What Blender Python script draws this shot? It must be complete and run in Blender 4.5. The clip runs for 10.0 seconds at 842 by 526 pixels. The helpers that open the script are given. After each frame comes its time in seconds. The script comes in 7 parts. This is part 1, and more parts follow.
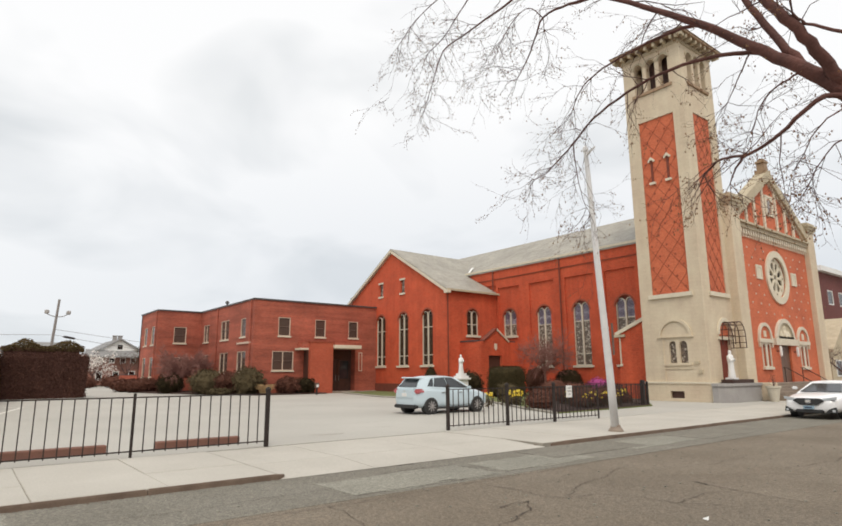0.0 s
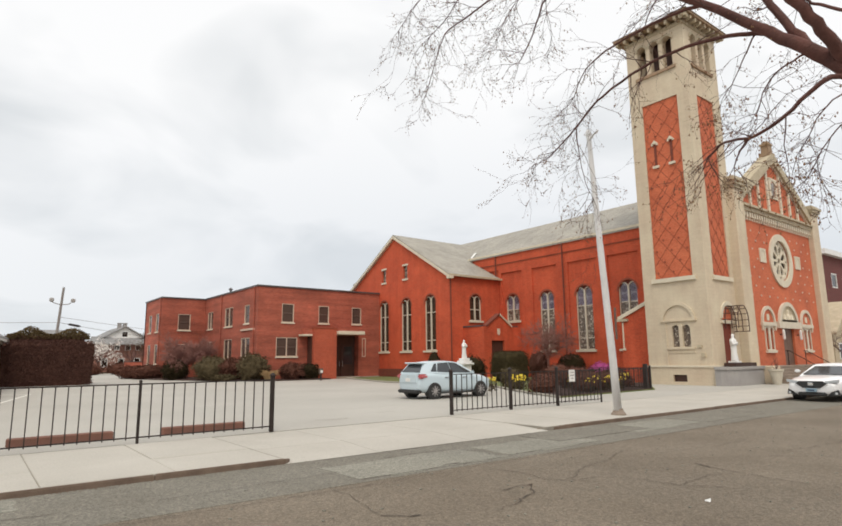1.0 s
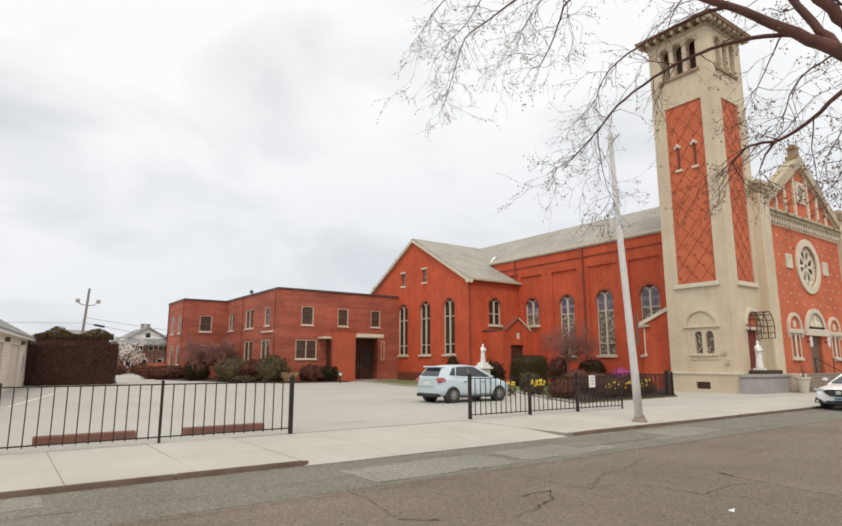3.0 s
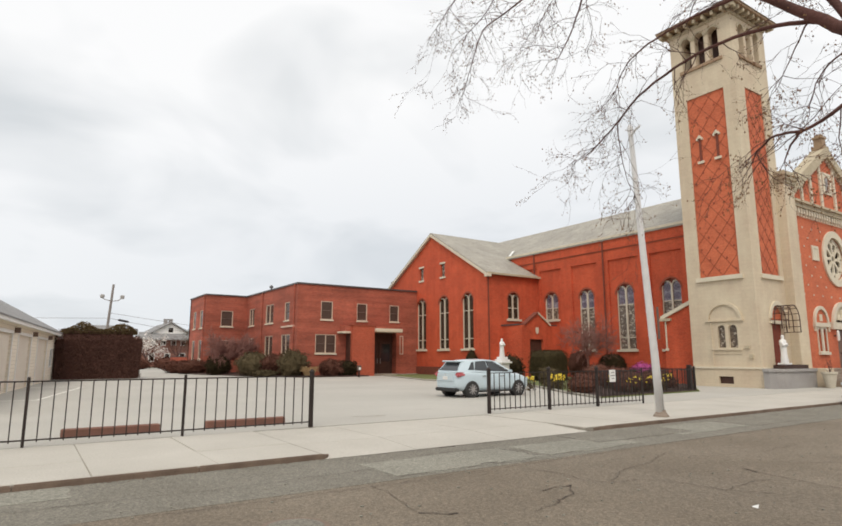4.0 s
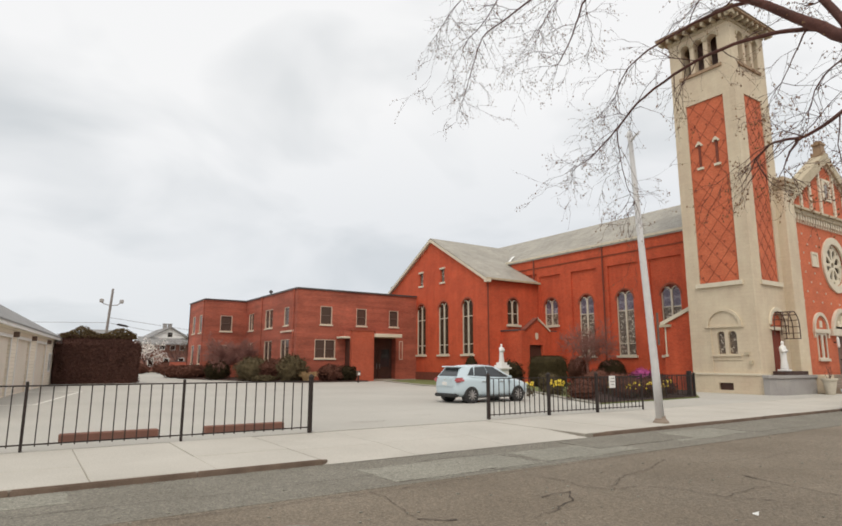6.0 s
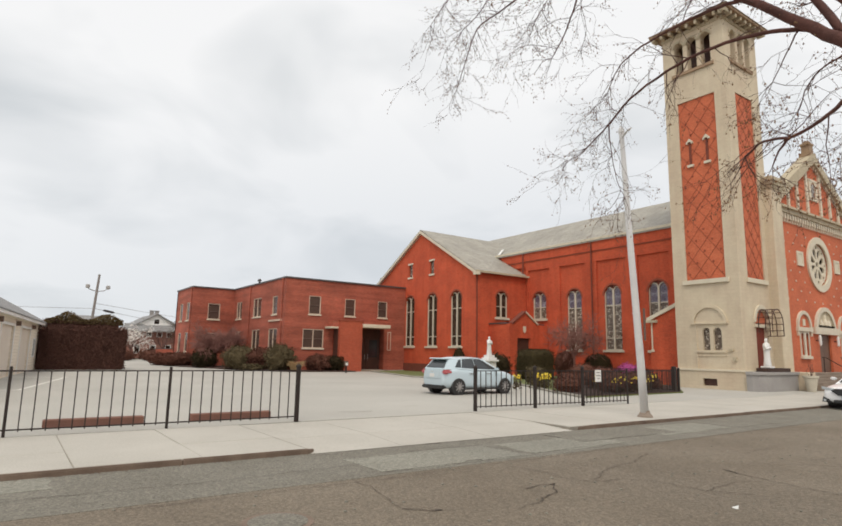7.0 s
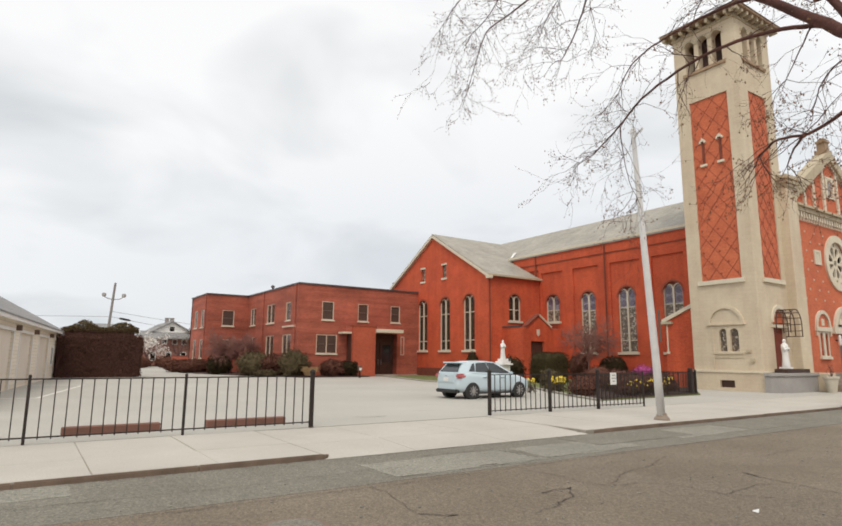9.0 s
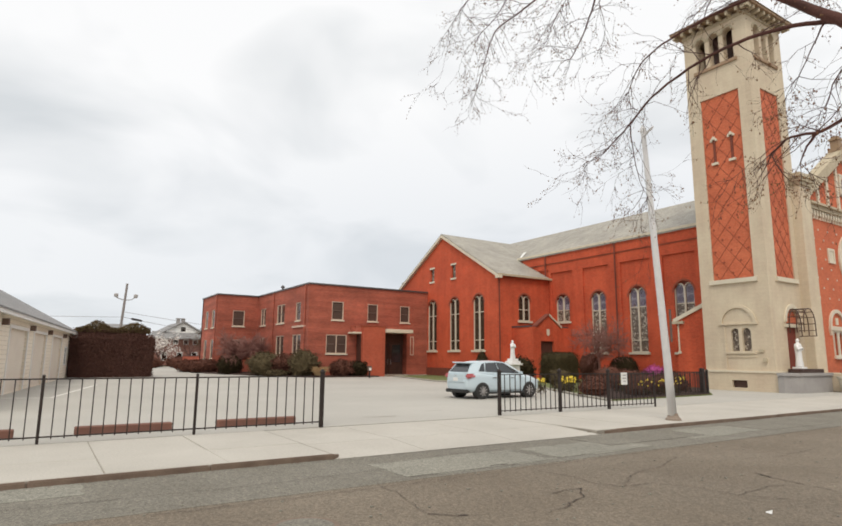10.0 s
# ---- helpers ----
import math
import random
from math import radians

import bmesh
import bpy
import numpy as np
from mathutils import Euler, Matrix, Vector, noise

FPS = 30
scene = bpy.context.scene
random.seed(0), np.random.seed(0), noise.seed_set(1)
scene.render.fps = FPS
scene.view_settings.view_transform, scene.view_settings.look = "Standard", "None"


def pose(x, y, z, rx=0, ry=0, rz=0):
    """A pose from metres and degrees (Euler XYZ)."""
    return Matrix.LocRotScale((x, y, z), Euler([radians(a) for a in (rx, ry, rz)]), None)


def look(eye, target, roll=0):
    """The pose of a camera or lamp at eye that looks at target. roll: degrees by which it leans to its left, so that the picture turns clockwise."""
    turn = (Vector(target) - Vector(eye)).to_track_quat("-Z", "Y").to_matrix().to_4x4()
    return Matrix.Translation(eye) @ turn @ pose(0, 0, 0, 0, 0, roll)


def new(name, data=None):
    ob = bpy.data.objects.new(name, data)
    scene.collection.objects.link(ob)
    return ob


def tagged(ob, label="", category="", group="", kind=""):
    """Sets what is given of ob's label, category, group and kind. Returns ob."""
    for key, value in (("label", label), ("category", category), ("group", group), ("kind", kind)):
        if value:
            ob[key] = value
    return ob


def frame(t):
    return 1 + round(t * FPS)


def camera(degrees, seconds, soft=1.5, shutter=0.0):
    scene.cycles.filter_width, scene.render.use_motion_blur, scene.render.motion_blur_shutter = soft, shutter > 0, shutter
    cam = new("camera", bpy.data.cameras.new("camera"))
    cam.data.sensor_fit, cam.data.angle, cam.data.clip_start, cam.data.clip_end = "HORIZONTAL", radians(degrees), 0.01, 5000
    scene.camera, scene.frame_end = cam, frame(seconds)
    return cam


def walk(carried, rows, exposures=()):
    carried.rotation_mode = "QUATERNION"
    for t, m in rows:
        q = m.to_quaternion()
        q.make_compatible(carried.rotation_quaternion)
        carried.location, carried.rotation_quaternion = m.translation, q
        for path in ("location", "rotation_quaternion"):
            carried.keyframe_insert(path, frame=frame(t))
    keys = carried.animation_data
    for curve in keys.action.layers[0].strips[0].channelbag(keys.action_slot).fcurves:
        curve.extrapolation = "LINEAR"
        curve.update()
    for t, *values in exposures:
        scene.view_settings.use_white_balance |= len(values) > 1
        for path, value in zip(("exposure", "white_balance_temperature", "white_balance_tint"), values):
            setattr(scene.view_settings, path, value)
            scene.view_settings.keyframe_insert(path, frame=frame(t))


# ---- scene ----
cam = camera(72.0, 10.0, soft=1.75)
# the camera turns on the spot: seconds, aim, roll
EYE = (0.0, 0.008, 1.615)
PATH = [
    (0.0, (6.0476, 7.7487, 3.4881), -0.316),
    (0.5, (6.0579, 7.7857, 3.2910), -0.548),
    (1.0, (6.0364, 7.8120, 3.2457), -0.651),
    (1.5, (5.8300, 7.9532, 3.3137), -0.266),
    (2.0, (5.7847, 7.9744, 3.3679), -0.109),
    (3.3, (5.7419, 8.0207, 3.2964), -0.003),
    (3.5, (5.6640, 8.0723, 3.3136), -0.054),
    (4.0, (5.5150, 8.1947, 3.2159), -0.011),
    (4.5, (5.6931, 8.0692, 3.2292), -1.221),
    (5.0, (5.6839, 8.0023, 3.5604), -1.122),
    (5.2, (5.5427, 8.1236, 3.4632), -0.861),
    (6.3, (5.5743, 8.1425, 3.2752), 0.602),
    (6.5, (5.6963, 8.0646, 3.2410), 0.918),
    (7.0, (5.6716, 8.0973, 3.1630), 1.076),
    (7.5, (5.7264, 8.0532, 3.1909), 0.837),
    (8.0, (5.6266, 8.1277, 3.1678), 0.487),
    (8.5, (5.5347, 8.1906, 3.1680), 0.491),
    (9.0, (5.4908, 8.2075, 3.2334), 0.485),
    (9.5, (5.4488, 8.2328, 3.2467), 0.543),
    (10.0, (5.3569, 8.2959, 3.2316), 0.462),
]
EXPOSURES = [(0.0, 0.02), (2.2, 0.0), (4.0, 0.0), (4.5, -0.09), (5.0, -0.03), (5.2, -0.04), (6.5, -0.09), (7.5, -0.05), (8.0, -0.02), (10.0, 0.0)]
walk(cam, [(t, look(EYE, a, r)) for t, a, r in PATH], EXPOSURES)

# ---- light: bright overcast ----
world = bpy.data.worlds.new("overcast_sky")
scene.world = world
world.use_nodes = True
wn, wl = world.node_tree.nodes, world.node_tree.links
wn.clear()
sky = wn.new("ShaderNodeTexSky")
sky.sky_type = "NISHITA"
sky.sun_disc = False
sky.sun_elevation, sky.sun_rotation = radians(52), radians(215)
sky_bg = wn.new("ShaderNodeBackground")
sky_bg.inputs["Strength"].default_value = 0.07
wl.new(sky.outputs[0], sky_bg.inputs[0])
tc = wn.new("ShaderNodeTexCoord")
# clouds lie on a flat deck: direction divided by its height
sep = wn.new("ShaderNodeSeparateXYZ")
wl.new(tc.outputs["Generated"], sep.inputs[0])
lift = wn.new("ShaderNodeMath")
lift.operation = "ADD"
lift.inputs[1].default_value = 0.32
wl.new(sep.outputs[2], lift.inputs[0])
deck = wn.new("ShaderNodeVectorMath")
deck.operation = "DIVIDE"
wl.new(tc.outputs["Generated"], deck.inputs[0])
comb = wn.new("ShaderNodeCombineXYZ")
for k in range(3):
    wl.new(lift.outputs[0], comb.inputs[k])
wl.new(comb.outputs[0], deck.inputs[1])
cn = wn.new("ShaderNodeTexNoise")
cn.noise_dimensions = "4D"
cn.inputs["W"].default_value = 3.7
cn.inputs["Scale"].default_value = 1.9
cn.inputs["Detail"].default_value = 4.0
cn.inputs["Roughness"].default_value = 0.45
cn.inputs["Distortion"].default_value = 0.5
wl.new(deck.outputs[0], cn.inputs["Vector"])
cr = wn.new("ShaderNodeValToRGB")
cr.color_ramp.elements[0].position, cr.color_ramp.elements[0].color = 0.30, (0.72, 0.745, 0.76, 1)
cr.color_ramp.elements[1].position, cr.color_ramp.elements[1].color = 0.52, (1.0, 1.0, 1.0, 1)
wl.new(cn.outputs["Fac"], cr.inputs[0])
# a bluer, greyer band low over the horizon
band = wn.new("ShaderNodeMapRange")
band.inputs[1].default_value, band.inputs[2].default_value = 0.02, 0.42
band.inputs[3].default_value, band.inputs[4].default_value = 0.75, 0.0
wl.new(sep.outputs[2], band.inputs[0])
mixb = wn.new("ShaderNodeMixRGB")
mixb.inputs[2].default_value = (0.60, 0.655, 0.72, 1)
# heavier cloud lies over the church, the open west stays bright
lean = wn.new("ShaderNodeVectorMath")
lean.operation = "DOT_PRODUCT"
lean.inputs[1].default_value = (0.87, 0.50, 0.0)
wl.new(tc.outputs["Generated"], lean.inputs[0])
east = wn.new("ShaderNodeMapRange")
east.inputs[1].default_value, east.inputs[2].default_value = 0.50, 0.95
east.inputs[3].default_value, east.inputs[4].default_value = 0.5, 1.0
wl.new(lean.outputs["Value"], east.inputs[0])
weight = wn.new("ShaderNodeMath")
weight.operation = "MULTIPLY"
wl.new(band.outputs[0], weight.inputs[0])
wl.new(east.outputs[0], weight.inputs[1])
wl.new(weight.outputs[0], mixb.inputs[0])
wl.new(cr.outputs[0], mixb.inputs[1])
cloud_bg = wn.new("ShaderNodeBackground")
cloud_bg.inputs["Strength"].default_value = 1.04
wl.new(mixb.outputs[0], cloud_bg.inputs[0])
mixs = wn.new("ShaderNodeMixShader")
mixs.inputs[0].default_value = 0.93
wl.new(sky_bg.outputs[0], mixs.inputs[1])
wl.new(cloud_bg.outputs[0], mixs.inputs[2])
wout = wn.new("ShaderNodeOutputWorld")
wl.new(mixs.outputs[0], wout.inputs[0])

sun = new("sun", bpy.data.lights.new("sun", "SUN"))
sun.data.energy, sun.data.angle, sun.data.color = 1.7, radians(25), (1.0, 0.92, 0.80)
sun.matrix_world = look((-30, -40, 70), (0, 0, 0))

# ---- materials ----


def material(name, a, b, scale=3.0, rough=0.8, bump=0.0, fine=40.0, metal=0.0, coat=0.0, grain=0.25, spread=0.25):
    """A surface of two tones, varied at a coarse and at a fine scale."""
    m = bpy.data.materials.new(name)
    m.use_nodes = True
    n, l = m.node_tree.nodes, m.node_tree.links
    bsdf = n["Principled BSDF"]
    bsdf.inputs["Roughness"].default_value = rough
    bsdf.inputs["Metallic"].default_value = metal
    bsdf.inputs["Coat Weight"].default_value = coat
    geo = n.new("ShaderNodeNewGeometry")
    big = n.new("ShaderNodeTexNoise")
    big.inputs["Scale"].default_value = scale
    big.inputs["Detail"].default_value = 5.0
    l.new(geo.outputs["Position"], big.inputs["Vector"])
    small = n.new("ShaderNodeTexNoise")
    small.inputs["Scale"].default_value = fine
    small.inputs["Detail"].default_value = 3.0
    l.new(geo.outputs["Position"], small.inputs["Vector"])
    mr = n.new("ShaderNodeMapRange")
    mr.inputs[1].default_value, mr.inputs[2].default_value = 0.5 - spread, 0.5 + spread
    l.new(big.outputs["Fac"], mr.inputs[0])
    mix = n.new("ShaderNodeMixRGB")
    mix.inputs[1].default_value, mix.inputs[2].default_value = (*a, 1), (*b, 1)
    l.new(mr.outputs[0], mix.inputs[0])
    over = n.new("ShaderNodeMixRGB")
    over.blend_type = "OVERLAY"
    over.inputs[0].default_value = grain
    l.new(mix.outputs[0], over.inputs[1])
    l.new(small.outputs["Fac"], over.inputs[2])
    last = over
    if grain > 0.7:
        # pale and dark stone chips of the aggregate
        chips = n.new("ShaderNodeTexVoronoi")
        chips.inputs["Scale"].default_value = 38.0
        l.new(geo.outputs["Position"], chips.inputs["Vector"])
        bw = n.new("ShaderNodeRGBToBW")
        l.new(chips.outputs["Color"], bw.inputs[0])
        last = n.new("ShaderNodeMixRGB")
        last.blend_type = "OVERLAY"
        last.inputs[0].default_value = 0.36
        l.new(over.outputs[0], last.inputs[1])
        l.new(bw.outputs[0], last.inputs[2])
    l.new(last.outputs[0], bsdf.inputs["Base Color"])
    if bump:
        bp = n.new("ShaderNodeBump")
        bp.inputs["Strength"].default_value = bump
        bp.inputs["Distance"].default_value = 0.02
        l.new(small.outputs["Fac"], bp.inputs["Height"])
        l.new(bp.outputs[0], bsdf.inputs["Normal"])
    return m


def coursed(name, a, b, joint, width, height, mortar=0.012, scale=0.6, rough=0.85, bump=0.4, stain=0.35, squash=0.5, grain=0.3, streak=0.0):
    """Masonry in courses on upright walls: pieces along x + y, courses up z, with joints and broad weathering."""
    m = bpy.data.materials.new(name)
    m.use_nodes = True
    n, l = m.node_tree.nodes, m.node_tree.links
    bsdf = n["Principled BSDF"]
    bsdf.inputs["Roughness"].default_value = rough
    geo = n.new("ShaderNodeNewGeometry")
    sp = n.new("ShaderNodeSeparateXYZ")
    l.new(geo.outputs["Position"], sp.inputs[0])
    add = n.new("ShaderNodeMath")
    l.new(sp.outputs[0], add.inputs[0])
    l.new(sp.outputs[1], add.inputs[1])
    cb = n.new("ShaderNodeCombineXYZ")
    l.new(add.outputs[0], cb.inputs[0])
    l.new(sp.outputs[2], cb.inputs[1])
    br = n.new("ShaderNodeTexBrick")
    br.offset = squash
    br.inputs["Scale"].default_value = 1.0
    br.inputs["Brick Width"].default_value = width
    br.inputs["Row Height"].default_value = height
    br.inputs["Mortar Size"].default_value = mortar
    br.inputs["Mortar Smooth"].default_value = 0.3
    br.inputs["Color1"].default_value, br.inputs["Color2"].default_value = (*a, 1), (*b, 1)
    br.inputs["Mortar"].default_value = (*joint, 1)
    l.new(cb.outputs[0], br.inputs["Vector"])
    big = n.new("ShaderNodeTexNoise")
    big.inputs["Scale"].default_value = scale
    big.inputs["Detail"].default_value = 8.0
    big.inputs["Roughness"].default_value = 0.65
    l.new(geo.outputs["Position"], big.inputs["Vector"])
    fine = n.new("ShaderNodeTexNoise")
    fine.inputs["Scale"].default_value = 9.0
    fine.inputs["Detail"].default_value = 4.0
    l.new(cb.outputs[0], fine.inputs["Vector"])
    o1 = n.new("ShaderNodeMixRGB")
    o1.blend_type = "OVERLAY"
    o1.inputs[0].default_value = stain
    l.new(br.outputs["Color"], o1.inputs[1])
    l.new(big.outputs["Fac"], o1.inputs[2])
    o2 = n.new("ShaderNodeMixRGB")
    o2.blend_type = "OVERLAY"
    o2.inputs[0].default_value = grain
    l.new(o1.outputs[0], o2.inputs[1])
    l.new(fine.outputs["Fac"], o2.inputs[2])
    last = o2
    if streak:
        # long stains that run down (or, with a negative value, along) the wall
        st = n.new("ShaderNodeMapping")
        st.inputs["Scale"].default_value = (1.6, 1.6, 0.12) if streak > 0 else (0.12, 0.12, 1.5)
        l.new(geo.outputs["Position"], st.inputs["Vector"])
        run = n.new("ShaderNodeTexNoise")
        run.inputs["Scale"].default_value = 1.6
        run.inputs["Detail"].default_value = 5.0
        l.new(st.outputs[0], run.inputs["Vector"])
        last = n.new("ShaderNodeMixRGB")
        last.blend_type = "OVERLAY"
        last.inputs[0].default_value = abs(streak)
        l.new(o2.outputs[0], last.inputs[1])
        l.new(run.outputs["Fac"], last.inputs[2])
    l.new(last.outputs[0], bsdf.inputs["Base Color"])
    bp = n.new("ShaderNodeBump")
    bp.invert = True
    bp.inputs["Strength"].default_value = bump
    bp.inputs["Distance"].default_value = 0.01
    l.new(br.outputs["Fac"], bp.inputs["Height"])
    l.new(bp.outputs[0], bsdf.inputs["Normal"])
    return m


def pane_material(name, tint, rough=0.06):
    """Dark window glass: reflects the sky, lets little through."""
    m = bpy.data.materials.new(name)
    m.use_nodes = True
    b = m.node_tree.nodes["Principled BSDF"]
    b.inputs["Base Color"].default_value = (*tint, 1)
    b.inputs["Roughness"].default_value = rough
    b.inputs["Transmission Weight"].default_value = 0.85
    b.inputs["IOR"].default_value = 1.45
    return m


def stained_material(name, tones, scale=9.0, lead=0.05):
    """Leaded glass: small pieces of a few tones between dark cames."""
    m = bpy.data.materials.new(name)
    m.use_nodes = True
    n, l = m.node_tree.nodes, m.node_tree.links
    b = n["Principled BSDF"]
    b.inputs["Roughness"].default_value = 0.25
    b.inputs["Specular IOR Level"].default_value = 0.35
    geo = n.new("ShaderNodeNewGeometry")
    v = n.new("ShaderNodeTexVoronoi")
    v.inputs["Scale"].default_value = scale
    l.new(geo.outputs["Position"], v.inputs["Vector"])
    edge = n.new("ShaderNodeTexVoronoi")
    edge.feature = "DISTANCE_TO_EDGE"
    edge.inputs["Scale"].default_value = scale
    l.new(geo.outputs["Position"], edge.inputs["Vector"])
    bw = n.new("ShaderNodeRGBToBW")
    l.new(v.outputs["Color"], bw.inputs[0])
    r = n.new("ShaderNodeValToRGB")
    r.color_ramp.interpolation = "CONSTANT"
    for k, col in enumerate(tones):
        pos = 0.0 if k == 0 else 0.28 + 0.5 * k / len(tones)
        e = r.color_ramp.elements[k] if k < 2 else r.color_ramp.elements.new(pos)
        e.position, e.color = pos, (*col, 1)
    l.new(bw.outputs[0], r.inputs[0])
    cut = n.new("ShaderNodeMath")
    cut.operation = "GREATER_THAN"
    cut.inputs[1].default_value = lead
    l.new(edge.outputs["Distance"], cut.inputs[0])
    mix = n.new("ShaderNodeMixRGB")
    mix.inputs[1].default_value = (0.03, 0.024, 0.02, 1)
    l.new(cut.outputs[0], mix.inputs[0])
    l.new(r.outputs[0], mix.inputs[2])
    l.new(mix.outputs[0], b.inputs["Base Color"])
    return m


def leaf_material(name, a, b, rough=0.7):
    m = bpy.data.materials.new(name)
    m.use_nodes = True
    n, l = m.node_tree.nodes, m.node_tree.links
    bs = n["Principled BSDF"]
    bs.inputs["Roughness"].default_value = 0.9
    bs.inputs["Specular IOR Level"].default_value = 0.12
    g = n.new("ShaderNodeNewGeometry")
    mix = n.new("ShaderNodeMixRGB")
    mix.inputs[1].default_value, mix.inputs[2].default_value = (*a, 1), (*b, 1)
    l.new(g.outputs["Random Per Island"], mix.inputs[0])
    l.new(mix.outputs[0], bs.inputs["Base Color"])
    return m


